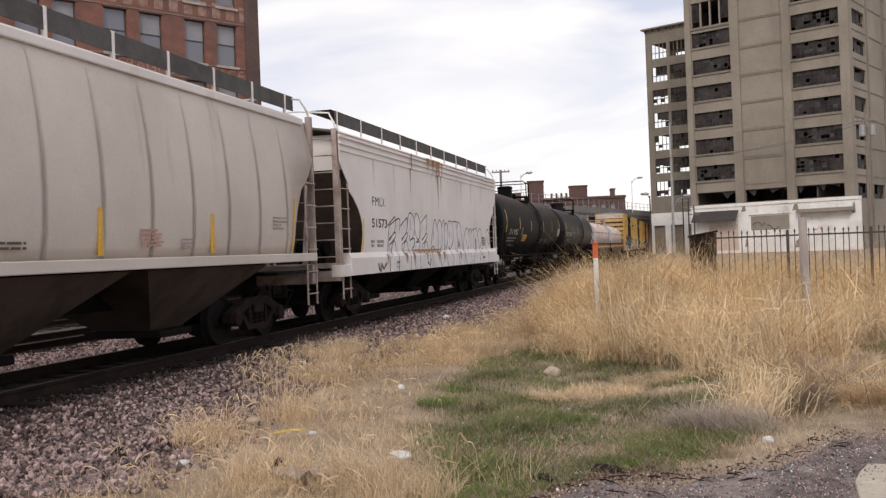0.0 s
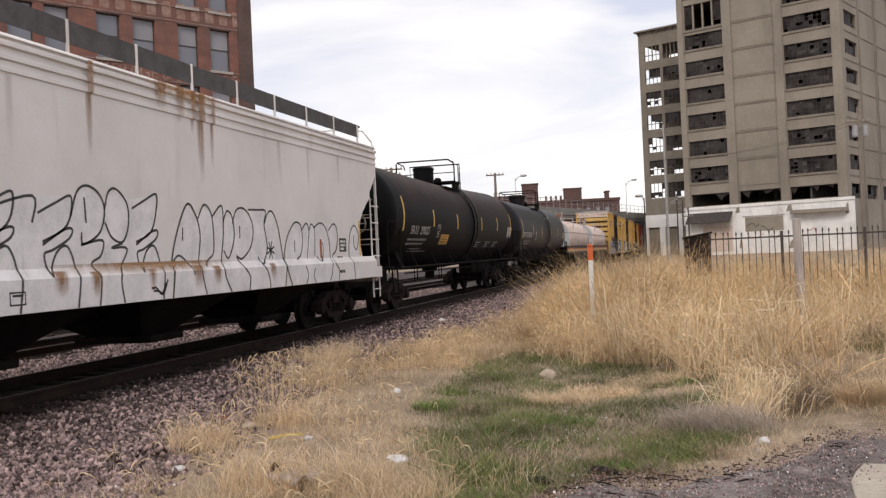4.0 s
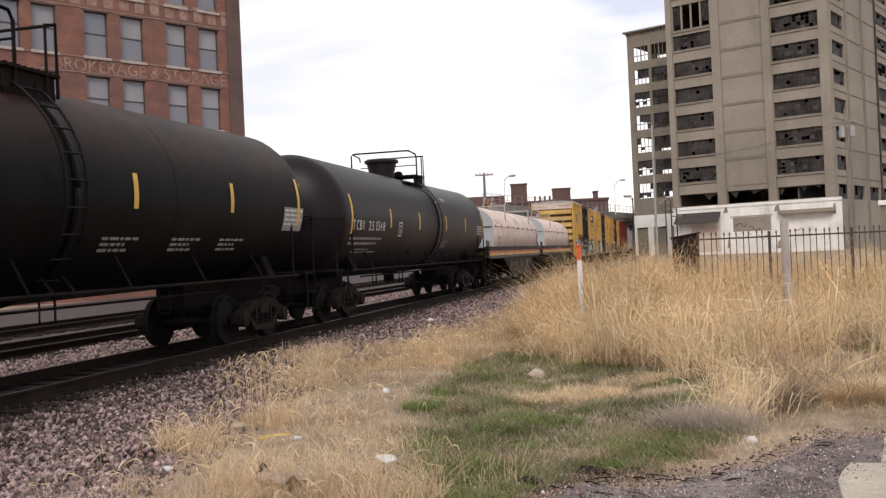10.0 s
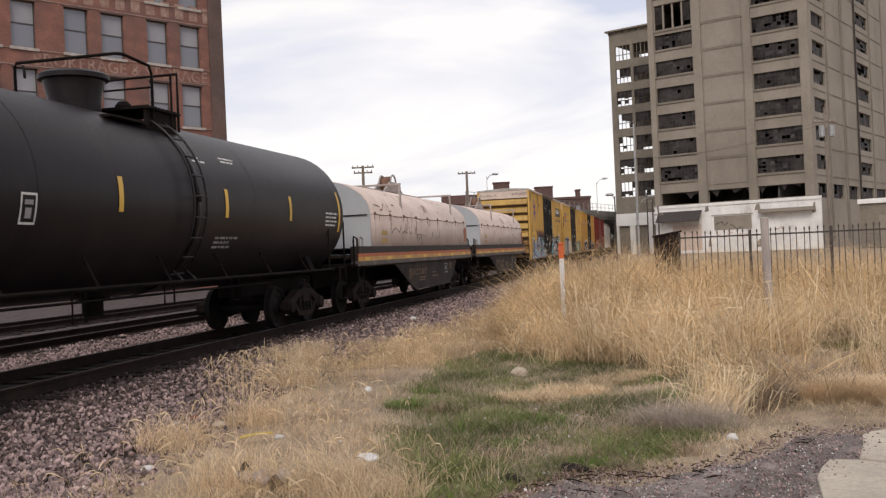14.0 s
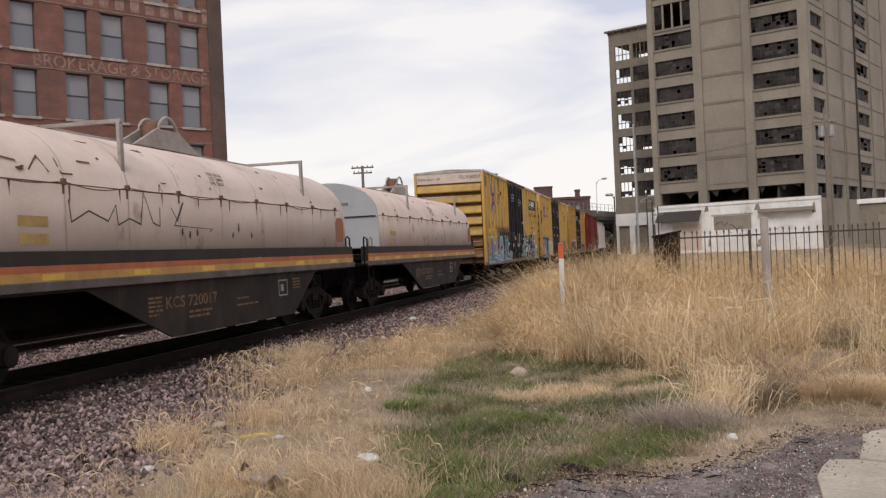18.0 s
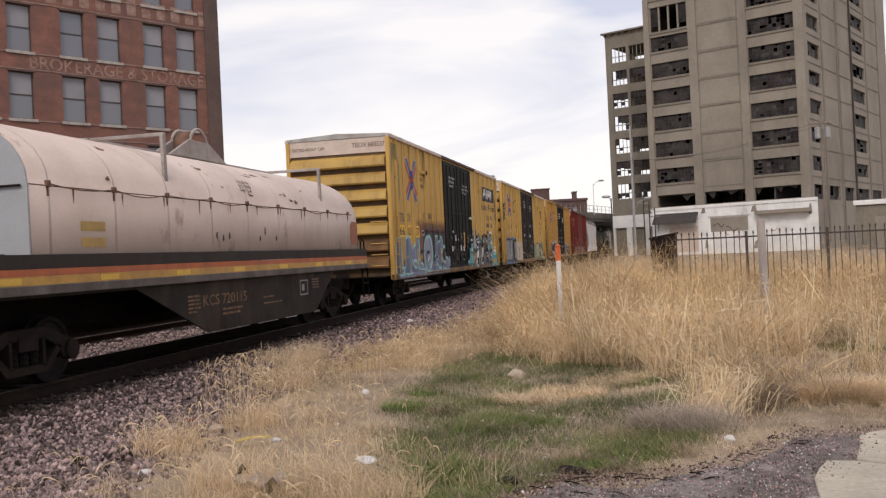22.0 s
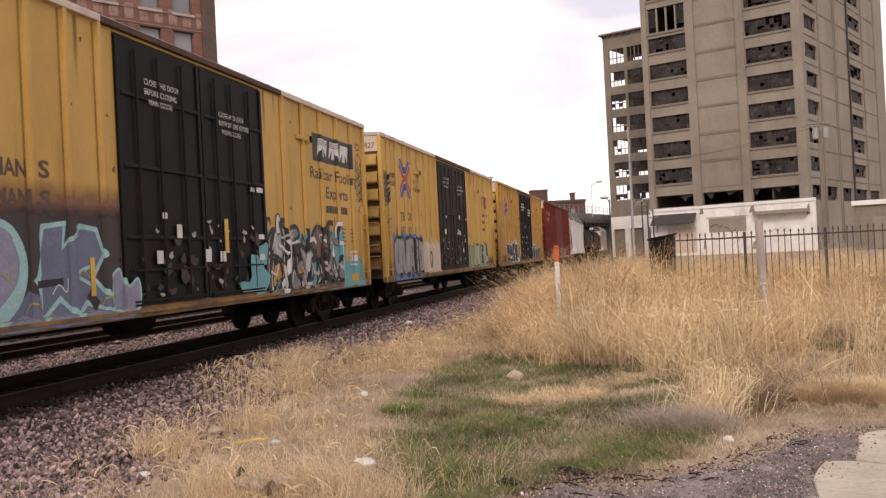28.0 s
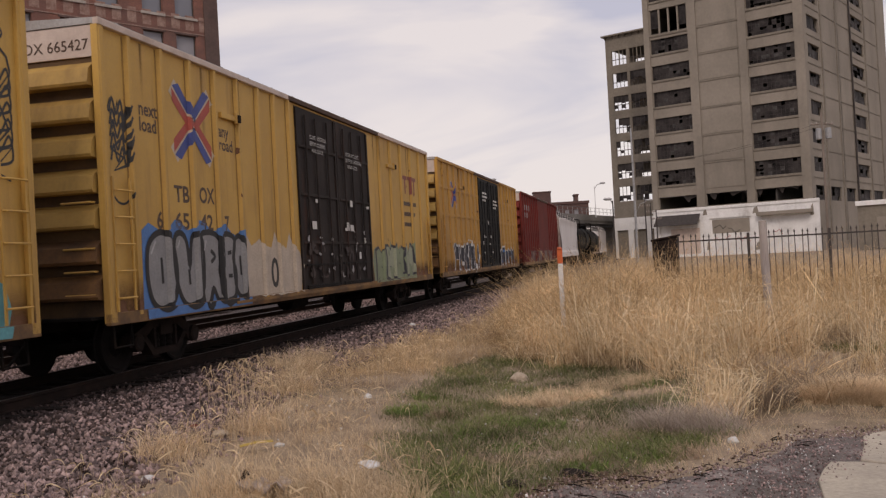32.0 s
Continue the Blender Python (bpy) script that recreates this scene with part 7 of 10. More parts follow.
def rail_hood(car, y0, y1, tint):
    n = 18
    sec = [(1.47, 1.72), (1.47, 2.62)]
    for k in range(n + 1):
        a = math.pi * k / n
        sec.append((1.46 * math.cos(a), 2.64 + 0.93 * math.sin(a)))
    sec += [(-1.47, 2.62), (-1.47, 1.72)]
    # rounded nose towards the far end, flat at the near end
    skins = [[(x, y, z) for x, z in sec] for y in (y0, y1 - 0.75)]
    for k in range(1, 6):
        a = math.pi / 2 * k / 5
        q = 1 - 0.30 * (1 - math.cos(a))
        skins.append([(x * (1 - 0.12 * (1 - math.cos(a))), y1 - 0.75 + 0.75 * math.sin(a), 1.72 + (z - 1.72) * q) for x, z in sec])
    h = part("hood", Build().loft(skins), M[tint], car, "faded pinkish-white steel hood, scabbed with rust", smooth=35, solid=0.012)
    part("hood_end", Build().prism(sec, y0 - 0.03, y0 - 0.001, "y"), M["hood_end"], car, "flat pale grey hood end")
    last = [(q[0], q[2]) for q in skins[-1]]
    part("hood_end", Build().prism(last, y1 - 0.005, y1 + 0.01, "y"), M["hood_end"], car)
    seam = []
    nb = 9
    for i in range(nb):
        y = y0 + 0.35 + i * (y1 - y0 - 1.4) / (nb - 1)
        outer = [(x * 1.006, y - 0.02, 1.72 + (z - 1.72) * 1.004) for x, z in sec]
        part("hood_rib", Build().loft([outer, [(x, y + 0.04, z) for x, _, z in outer]]), M[tint], car, smooth=50, solid=0.008)
        part("clamp", Build().prism([(y - 0.045, 2.60), (y + 0.045, 2.60), (y + 0.03, 2.68), (y - 0.03, 2.68)], 1.468, 1.515, "x").box(1.468, 1.49, y - 0.02, y + 0.02, 2.48, 2.6), M["rust_saddle"], car, "rusty lifting clamp")
    for s in (1, -1):
        part("drip_strip", Build().box(*sorted((s * 1.468, s * 1.482)), y0, y1 - 0.7, 2.605, 2.622), M["rust_saddle"], car, "thin rusty seam strip")
    for i in range(nb - 1):
        ya, yb = (y0 + 0.35 + k * (y1 - y0 - 1.4) / (nb - 1) for k in (i, i + 1))
        part("tie_cable", Build().tube([(1.50, ya + (yb - ya) * k / 6, 2.64 - 0.05 * math.sin(math.pi * k / 6) * (1 + 0.5 * math.sin(i * 2.3))) for k in range(7)], 0.008, 5), M["rust_saddle"], car, "sagging tie-down cable")
    mid = 8.45
    lift = Build().box(-0.10, 0.10, 4.8, 12.2, 3.56, 3.66)
    lift.prism([(mid - 1.2, 3.62), (mid + 1.2, 3.62), (mid + 0.4, 3.98), (mid - 0.4, 3.98)], -0.22, -0.16, "x")
    lift.prism([(mid - 1.2, 3.62), (mid + 1.2, 3.62), (mid + 0.4, 3.98), (mid - 0.4, 3.98)], 0.16, 0.22, "x")
    part("lifting_beam", lift, M["arm_grey"], car, "pale lifting beam along the hood's crown", bevel=0.01)
    for y in (4.9, 12.05):
        arm = Build().box(-1.42, 1.42, y - 0.035, y + 0.035, 3.60, 3.66)
        arm.prism([(1.37, 2.86), (1.42, 2.86), (1.41, 3.62), (1.35, 3.62)], y - 0.05, y + 0.05, "y")
        arm.prism([(-1.37, 2.86), (-1.42, 2.86), (-1.41, 3.62), (-1.35, 3.62)], y - 0.05, y + 0.05, "y")
        part("lifting_arm", arm, M["arm_grey"], car, "pale cross arm with down-turned legs", bevel=0.01)
    for d in (-0.2, 0.2):
        part("lifting_ring", Build().tube([(d, mid + 0.36 * math.cos(a), 3.86 + 0.36 * math.sin(a)) for a in np.linspace(-0.5, 3.64, 20)], 0.032, 8), M["arm_grey"], car, "pale lifting eye hoop", smooth=50)
    drum = Build().loft([[(d, mid + 0.345 * math.cos(a), 3.86 + 0.345 * math.sin(a)) for a in np.linspace(2.0, 3.6, 10)] for d in (-0.2, 0.2)])
    part("lifting_saddle", drum, M["rust_saddle"], car, "rusty curved lifting saddle", smooth=40, solid=0.02)
    return h

# ---- lettering, logos and spray paint on the cars ----
def paint(name, rgb, rough=0.6):
    if name not in M:
        M[name] = material(name, rgb, tuple(0.82 * c for c in rgb), rough, scale=2.5, fine=30, bump=0.03, stain=tuple(0.35 * c + 0.03 for c in rgb), stain_at=(0.6, 0.85), stain_stretch=(1, 2, 0.4))
    return M[name]


def flat_text(text, size, y, z, fat=0.0, squeeze=1.0, width=None):
    """Letters in the plane (y along the car, z up)."""
    me = writing(text, size, Matrix(), 0.0, fat, squeeze)
    if width:
        w = max(v.co.x for v in me.vertices) - min(v.co.x for v in me.vertices)
        me.transform(Matrix.Diagonal((width / w, 1, 1, 1)))
    me.transform(side_plane(0, y, z))
    return me


def flat_poly(polys):
    b = Build()
    for p in polys:
        b.add([(0, q[0], q[1]) for q in p], [tuple(range(len(p)))])
    return b.mesh("paint")


def drape(car, name, me, mat, skin, cuts=(), lift=0.004, label="", keep=None):
    """Lay a flat figure over the car's side: cut it where the side bends, then push it onto the skin."""
    bm = bmesh.new()
    bm.from_mesh(me)
    bmesh.ops.remove_doubles(bm, verts=bm.verts[:], dist=0.0004)
    lo, hi = min(v.co.y for v in bm.verts), max(v.co.y for v in bm.verts)
    for c in cuts:
        if lo < c < hi:
            bmesh.ops.bisect_plane(bm, geom=bm.verts[:] + bm.edges[:] + bm.faces[:], plane_co=(0, c, 0), plane_no=(0, 1, 0))
    zc = keep or ((0.9845, 0.9855) if len(cuts) else ())
    for c in zc:
        bmesh.ops.bisect_plane(bm, geom=bm.verts[:] + bm.edges[:] + bm.faces[:], plane_co=(0, 0, c), plane_no=(0, 0, 1))
    for v in bm.verts:
        v.co.x = skin(v.co.y, v.co.z) + lift
    bmesh.ops.triangulate(bm, faces=[f for f in bm.faces if len(f.verts) > 4])
    bm.normal_update()
    for f in bm.faces:
        if f.normal.x < 0:
            f.normal_flip()
    out = bpy.data.meshes.new(name)
    bm.to_mesh(out)
    bm.free()
    return part(name, out, mat, car, label)


def box_skin(L, door):
    ribs = [0.08] + [q * door[0] / 7.3 for q in NEAR_RIBS] + [min(door[1] + (L - door[1]) * (i - 0.02) / 6, L - 0.08) for i in range(1, 7)]
    cuts = sorted(r + d for r in ribs for d in (-0.066, -0.041, 0.041, 0.066)) + [door[0] - 0.001, door[1] + 0.001, door[0], door[1]]

    def skin(y, z):
        if z < 0.985:
            return 1.602
        if door[0] < y < door[1]:
            return 1.592
        d = min(abs(y - r) for r in ribs)
        return 1.535 + 0.063 * max(0.0, min(1.0, (0.0655 - d) / 0.025))
    return skin, cuts


def blob(rr, y, z, w, h, n=14, wob=0.18):
    """A rounded lopsided outline."""
    a0 = rr.uniform(0, 6.28)
    return [(y + 0.5 * w * math.cos(6.28319 * k / n) * (1 + wob * math.sin(3 * 6.28319 * k / n + a0)), z + 0.5 * h * math.sin(6.28319 * k / n) * (1 + wob * math.cos(2 * 6.28319 * k / n + a0))) for k in range(n)]


def ragged(rr, y0, y1, z0, z1, n=22, amp=0.18):
    """A band with a lumpy top edge and a rough bottom."""
    top = [(y0 + (y1 - y0) * k / n, z1 - amp * abs(math.sin(k * 1.7 + rr.random())) - rr.uniform(0, amp * 0.4)) for k in range(n + 1)]
    low = [(y0 + (y1 - y0) * k / n, z0 + rr.uniform(0, 0.05)) for k in range(n, -1, -1)]
    return [(y0 - 0.1, (z0 + z1) / 2)] + top + [(y1 + 0.1, (z0 + z1) / 2 - 0.1)] + low


def stroke(pts, w):
    """A painted line of width w along points, as a run of joined quads."""
    closed = len(pts) > 3 and math.dist(pts[0], pts[-1]) < 1e-6
    n = len(pts)
    dirs = []
    for (a, b), (c, d) in zip(pts, pts[1:]):
        L = math.hypot(c - a, d - b) or 1
        dirs.append(((c - a) / L, (d - b) / L))
    sides = []
    for i in range(n):
        p = dirs[i - 1] if i > 0 else (dirs[-1] if closed else dirs[0])
        q = dirs[i] if i < n - 1 else (dirs[0] if closed else dirs[-1])
        ny, nz = -(p[1] + q[1]), p[0] + q[0]
        k = math.hypot(ny, nz)
        if k < 0.35:
            ny, nz, k = -q[1], q[0], 1.0
        grow = min(1.5, 2.0 / k) if k >= 0.35 else 1.0
        ny, nz = ny / k * grow * w / 2, nz / k * grow * w / 2
        sides.append(((pts[i][0] + ny, pts[i][1] + nz), (pts[i][0] - ny, pts[i][1] - nz)))
    return [[a[0], a[1], b[1], b[0]] for a, b in zip(sides, sides[1:])]


def arc(y, z, ry, rz, a0, a1, n=9):
    return [(y + ry * math.cos(radians(a0 + (a1 - a0) * k / n)), z + rz * math.sin(radians(a0 + (a1 - a0) * k / n))) for k in range(n + 1)]


def wild_letters(car, skin, cuts, rr, y0, y1, z0, z1, count, fills, edge, hi, label):
    """Interlocking spray-painted shapes with a dark edge, a fill and a highlight."""
    step = (y1 - y0) / count
    for i in range(count):
        y = y0 + (i + 0.5) * step + rr.uniform(-0.1, 0.1) * step
        zz = z0 + (z1 - z0) * rr.uniform(0.46, 0.54)
        h = (z1 - z0) * rr.uniform(0.78, 1.0)
        w = step * rr.uniform(0.85, 1.1)
        sl = rr.uniform(-0.25, 0.25)
        base = [(-0.5, -0.5), (-0.2, -0.46), (-0.12, -0.1), (0.1, -0.12), (0.2, -0.5), (0.5, -0.45), (0.42, 0.05), (0.5, 0.42), (0.2, 0.5), (0.02, 0.3), (-0.18, 0.52), (-0.48, 0.4), (-0.4, 0.0)]
        pts = [(a + rr.uniform(-0.09, 0.09), b + rr.uniform(-0.07, 0.07)) for a, b in base]
        big = [(y + a * w * 1.12 + b * sl * w, zz + b * h * 1.08) for a, b in pts]
        mid = [(y + a * w * 0.9 + b * sl * w, zz + b * h * 0.92) for a, b in pts]
        drape(car, "graffiti_edge", flat_poly([big]), edge, skin, cuts, 0.006 + 0.0006 * (i % 3), label)
        drape(car, "graffiti_fill", flat_poly([mid]), fills[i % len(fills)], skin, cuts, 0.0095 + 0.0006 * (i % 3), label)
        for shine in (blob(rr, y - 0.2 * w, zz + 0.24 * h, 0.16 * w, 0.2 * h, 8), blob(rr, y + 0.18 * w, zz - 0.25 * h, 0.14 * w, 0.18 * h, 8)):
            drape(car, "graffiti_shine", flat_poly([shine]), hi, skin, cuts, 0.0135, label)


def curve(pts, closed=False, n=5):
    """A rounded line through points."""
    p = [Vector((a, b)) for a, b in pts]
    k = len(p)
    out = []
    for i in range(k if closed else k - 1):
        a, b, c, d = (p[(i + j) % k] if closed else p[min(max(i + j, 0), k - 1)] for j in (-1, 0, 1, 2))
        for s in range(n):
            u = s / n
            q = 0.5 * (2 * b + (c - a) * u + (2 * a - 5 * b + 4 * c - d) * u * u + (3 * b - a - 3 * c + d) * u ** 3)
            out.append((q.x, q.y))
    return out + [out[0] if closed else tuple(p[-1])]


def scribble(car, skin, cuts, pts, w, mat, lift=0.006, label="", sharp=False, keep=None):
    """A sprayed line along a rounded course."""
    drape(car, "graffiti_line", flat_poly(stroke(pts if sharp else curve(pts), w)), mat, skin, cuts, lift, label, keep)


def bubble(car, skin, cuts, pts, fill, ink, w, lift, label, sharp=False, keep=None):
    """A filled spray-painted shape with an outline."""
    line = list(pts) + [pts[0]] if sharp else curve(pts, True)
    drape(car, "graffiti_fill", flat_poly([line[:-1]]), fill, skin, cuts, lift, label, keep)
    drape(car, "graffiti_outline", flat_poly(stroke(line, w)), ink, skin, cuts, lift + 0.002, label, keep)


def cross_logo(car, skin, cuts, y, z, w=1.36, h=1.24):
    """Two crossing bars, each split lengthwise: red to the sides, blue above and below."""
    red, blue, pale = paint("logo_red", (0.42, 0.075, 0.05)), paint("logo_blue", (0.05, 0.075, 0.27)), paint("logo_white", (0.55, 0.45, 0.33))
    a, b, d = w / 2, h / 2, 0.16
    note = "faded crossing bars, half red and half blue"
    drape(car, "logo_bar", flat_poly(stroke([(y - a, z + b), (y + a, z - b)], 0.30) + stroke([(y - a, z - b), (y + a, z + b)], 0.30)), pale, skin, cuts, 0.0035, note)
    for s in (-1, 1):
        drape(car, "logo_bar", flat_poly([[(y + s * a, z + b - 0.25), (y + s * a, z + b - 0.04), (y + s * 0.02, z), (y + s * a, z - b + 0.04), (y + s * a, z - b + 0.25), (y + s * 0.24, z)]]), red, skin, cuts, 0.0055, note)
        drape(car, "logo_bar", flat_poly([[(y - a + 0.22, z + s * (b + 0.06)), (y - a + 0.02, z + s * b), (y, z + s * 0.02), (y + a - 0.02, z + s * b), (y + a - 0.22, z + s * (b + 0.06)), (y, z + s * 0.22)]]), blue, skin, cuts, 0.0075, note)


def dress_hopper2(car):
    W = 1.55

    def skin(y, z):
        return W if z > 1.56 else (W + 0.07 if z < 1.44 else W + 0.002 + 0.068 * (1.56 - z) / 0.12)

    for ch, y, w in (("F", 2.10, 0.16), ("M", 2.34, 0.24), ("L", 2.66, 0.15), ("X", 2.88, 0.2)):
        drape(car, "reporting_mark", flat_text(ch, 0.32, y, 2.68, 0.0, width=w), M["mark_black"], skin)
    drape(car, "reporting_mark", flat_text("51573", 0.30, 2.05, 2.16, 0.006, width=1.15), M["mark_black"], skin)
    bars(car, W + 0.001, 1.95, 1.85, (0.25, 0.2), M["mark_grey"], 0.07, 0.03)
    bars(car, W + 0.001, 2.4, 1.85, (0.5, 0.45), M["mark_grey"], 0.07, 0.03)
    part("reflector", Build().prism([(1.25, 1.58), (1.33, 1.58), (1.41, 1.78), (1.485, 2.05), (1.485, 2.36), (1.41, 2.36), (1.41, 2.08), (1.335, 1.8)], W, W + 0.005, "x"), M["tape"], car, "yellow reflector strip along the cut-away edge")
    part("reflector", Build().box(W, W + 0.005, 15.5, 15.58, 1.58, 2.4), M["tape"], car, "yellow reflector strip")
    part("reflector", Build().box(W + 0.008, W + 0.013, 13.05, 13.14, 1.5, 1.95), M["stripe_o"], car, "orange reflector strip")
    part("placard", Build().box(W, W + 0.006, 14.2, 14.62, 1.68, 1.98), M["mark_black"], car, "black stencil panel")
    bars(car, W + 0.007, 14.25, 1.93, (0.3, 0.3, 0.2), M["mark_white"], 0.05, 0.03)
    bars(car, W + 0.001, 14.05, 1.58, (0.3, 0.2), M["mark_black"], 0.03, 0.06)
    bars(car, 1.621, 14.0, 1.28, (0.3,), M["mark_black"], 0.06, 0.06)
    drape(car, "stencil_box", flat_poly(stroke([(3.7, 1.16), (3.95, 1.16), (3.95, 1.30), (3.7, 1.30), (3.7, 1.16)], 0.02) + [[(3.74, 1.25), (3.91, 1.25), (3.91, 1.28), (3.74, 1.28)]]), M["mark_black"], skin)
    # outlined graffiti letters, three words across the lower half and the sill
    ink = M["spray_ink"]
    note = "white bubble letters in thin black outline"
    step = (1.44, 1.56)
    white = paint("spray_clean_white", (0.78, 0.75, 0.745))
    for pts in ([(3.15, 1.06), (3.38, 2.22), (4.2, 2.42), (4.85, 2.45), (5.25, 2.6), (5.6, 2.45), (5.9, 2.58), (6.2, 2.46), (6.86, 2.56), (6.85, 2.1), (7.05, 1.06)],
                [(7.15, 1.06), (7.3, 1.8), (7.7, 2.42), (8.0, 2.3), (8.27, 2.46), (8.6, 2.3), (8.87, 2.46), (9.2, 2.36), (9.6, 2.46), (10.5, 2.44), (10.8, 2.42), (11.1, 1.8), (11.1, 1.06)],
                [(11.4, 1.06), (11.25, 1.5), (11.5, 2.1), (11.9, 2.26), (12.3, 2.25), (13.1, 2.28), (13.87, 2.27), (14.05, 1.95), (13.8, 1.6), (13.9, 1.06)],
                [(14.95, 1.06), (14.8, 1.65), (14.95, 2.1), (15.17, 2.26), (15.4, 2.1), (15.3, 1.7), (15.2, 1.06)]):
        drape(car, "graffiti_fill", flat_poly([pts]), white, skin, (), 0.003, note, keep=step)

    def line(*pts):
        scribble(car, skin, (), pts, 0.034, ink, 0.006, note, keep=step)

    for e in (3.2, 4.25, 6.2):
        s = 0.0 if e < 6 else 0.12
        line((e + 0.05, 2.22 + s), (e + 0.4, 2.36 + s), (e + 0.68, 2.45 + s), (e + 0.66, 2.2 + s), (e + 0.5, 2.02), (e + 0.12, 1.88))
        line((e + 0.12, 1.84), (e + 0.5, 2.02), (e + 0.68, 2.04), (e + 0.62, 1.92), (e + 0.3, 1.78), (e + 0.14, 1.72), (e + 0.22, 1.45))
        line((e + 0.22, 1.45), (e + 0.36, 1.74), (e + 0.58, 1.82), (e + 0.72, 1.5), (e + 0.66, 1.06))
    line((3.12, 1.06), (3.16, 1.5), (3.36, 2.22))
    line((3.36, 2.22), (4.22, 2.42), (4.2, 2.1))
    line((4.92, 2.2), (5.05, 2.5), (5.25, 2.6), (5.5, 2.52), (5.62, 2.3), (5.5, 2.0), (5.15, 1.85), (5.12, 2.0))
    line((5.2, 2.45), (5.22, 2.12))
    line((5.1, 1.84), (5.55, 1.9), (5.5, 1.7), (5.3, 1.6), (5.4, 1.4), (5.35, 1.06))
    line((5.62, 2.3), (5.72, 2.54), (5.9, 2.59), (6.14, 2.4), (6.15, 2.1), (6.0, 1.88), (5.76, 1.94), (5.62, 2.14))
    line((6.0, 1.86), (5.75, 1.8), (6.1, 1.78), (5.85, 1.42), (5.9, 1.06))
    line((7.12, 1.06), (7.3, 1.8), (7.7, 2.44), (7.95, 2.35), (8.1, 2.0), (8.0, 1.46), (8.12, 1.06))
    line((7.58, 2.1), (7.56, 1.9))
    line((7.2, 1.52), (7.42, 1.68), (7.68, 1.56), (7.78, 1.38))
    line((8.05, 2.25), (8.27, 2.48), (8.5, 2.3), (8.52, 1.75), (8.32, 1.6), (8.2, 1.5))
    line((8.52, 2.3), (8.85, 2.48), (8.86, 2.0), (8.74, 1.42), (8.95, 1.06))
    line((8.87, 2.2), (9.02, 2.4), (9.2, 2.3), (9.24, 1.95), (9.02, 1.62), (8.86, 1.74))
    line((9.2, 2.2), (9.35, 2.42), (9.6, 2.47), (9.85, 2.35), (9.97, 2.1), (9.85, 1.8), (9.5, 1.6), (9.3, 1.66))
    line((9.46, 2.16), (9.45, 1.95))
    line((9.3, 1.64), (9.48, 1.44), (9.66, 1.28), (9.6, 1.06))
    line((9.8, 2.45), (10.15, 2.46), (10.5, 2.45), (10.42, 2.2), (10.52, 1.82), (10.4, 1.58), (10.25, 1.5), (10.12, 1.62))
    line((10.2, 1.5), (10.4, 1.3), (10.45, 1.06))
    line((10.42, 2.2), (10.6, 2.42), (10.8, 2.44), (11.0, 2.2), (11.14, 1.76), (11.2, 1.42), (11.1, 1.06))
    for k in range(4):
        a = 0.4 + 0.785 * k
        line((10.66 - 0.17 * math.cos(a), 1.74 - 0.17 * math.sin(a)), (10.66 + 0.17 * math.cos(a), 1.74 + 0.17 * math.sin(a)))
    line((11.42, 1.06), (11.22, 1.45), (11.36, 1.9), (11.66, 2.2), (11.9, 2.28), (12.1, 2.2), (12.15, 1.9), (12.04, 1.65), (11.84, 1.55))
    line((11.76, 1.92), (11.75, 1.7))
    line((12.1, 1.42), (12.22, 1.24), (12.1, 1.06))
    line((12.15, 2.14), (12.37, 2.27), (12.5, 2.12), (12.42, 1.8), (12.36, 1.56))
    line((12.5, 2.12), (12.64, 2.26), (12.8, 2.1), (12.75, 1.6))
    line((12.75, 2.18), (13.1, 2.29), (13.4, 2.2), (13.58, 1.9), (13.6, 1.5), (13.5, 1.2), (13.36, 1.06))
    line((13.05, 1.9), (13.22, 1.84), (13.2, 1.6), (13.05, 1.5), (12.86, 1.6))
    line((12.6, 1.36), (12.5, 1.2), (12.62, 1.06))
    line((13.56, 2.14), (13.87, 2.29), (14.05, 2.2), (14.1, 1.95), (13.95, 1.7), (13.74, 1.6), (13.78, 1.42), (13.96, 1.28), (13.9, 1.06))
    line((14.95, 1.06), (14.9, 1.4), (14.76, 1.65), (14.9, 2.1), (15.17, 2.28), (15.4, 2.15), (15.44, 1.95), (15.28, 1.72), (15.1, 1.85), (15.14, 2.05))
    for y, word in ((2.2, 6), (6.55, 4)):
        pts = [(y + 0.13 * k, 1.2 + 0.09 * math.sin(k * 2.6 + y)) for k in range(word)]
        line(*pts)
        line(*[(q + 0.05, z + 0.05 * math.cos(9 * q)) for q, z in pts])
    rr = random.Random(3)
    over = lambda y, z: 1.598 if z > 3.80 else skin(y, z)
    for y, z1, z0, w in ((5.38, 4.22, 2.7, 0.10), (8.25, 4.22, 2.45, 0.16), (8.62, 4.22, 2.75, 0.09), (7.05, 4.24, 3.7, 0.22), (7.6, 4.24, 3.55, 0.18), (8.0, 4.24, 3.4, 0.12), (3.9, 3.8, 2.6, 0.10), (2.3, 3.8, 2.9, 0.12), (11.2, 3.8, 2.9, 0.12), (12.6, 3.8, 2.7, 0.10), (14.3, 3.8, 3.0, 0.1), (5.3, 1.50, 1.06, 0.16), (4.6, 1.52, 1.10, 0.2), (7.9, 1.52, 1.08, 0.24), (8.5, 1.50, 1.1, 0.2), (3.0, 1.5, 1.12, 0.12), (10.6, 1.5, 1.1, 0.18), (6.6, 1.5, 1.1, 0.15)):
        strong = z1 > 4 or z1 < 2
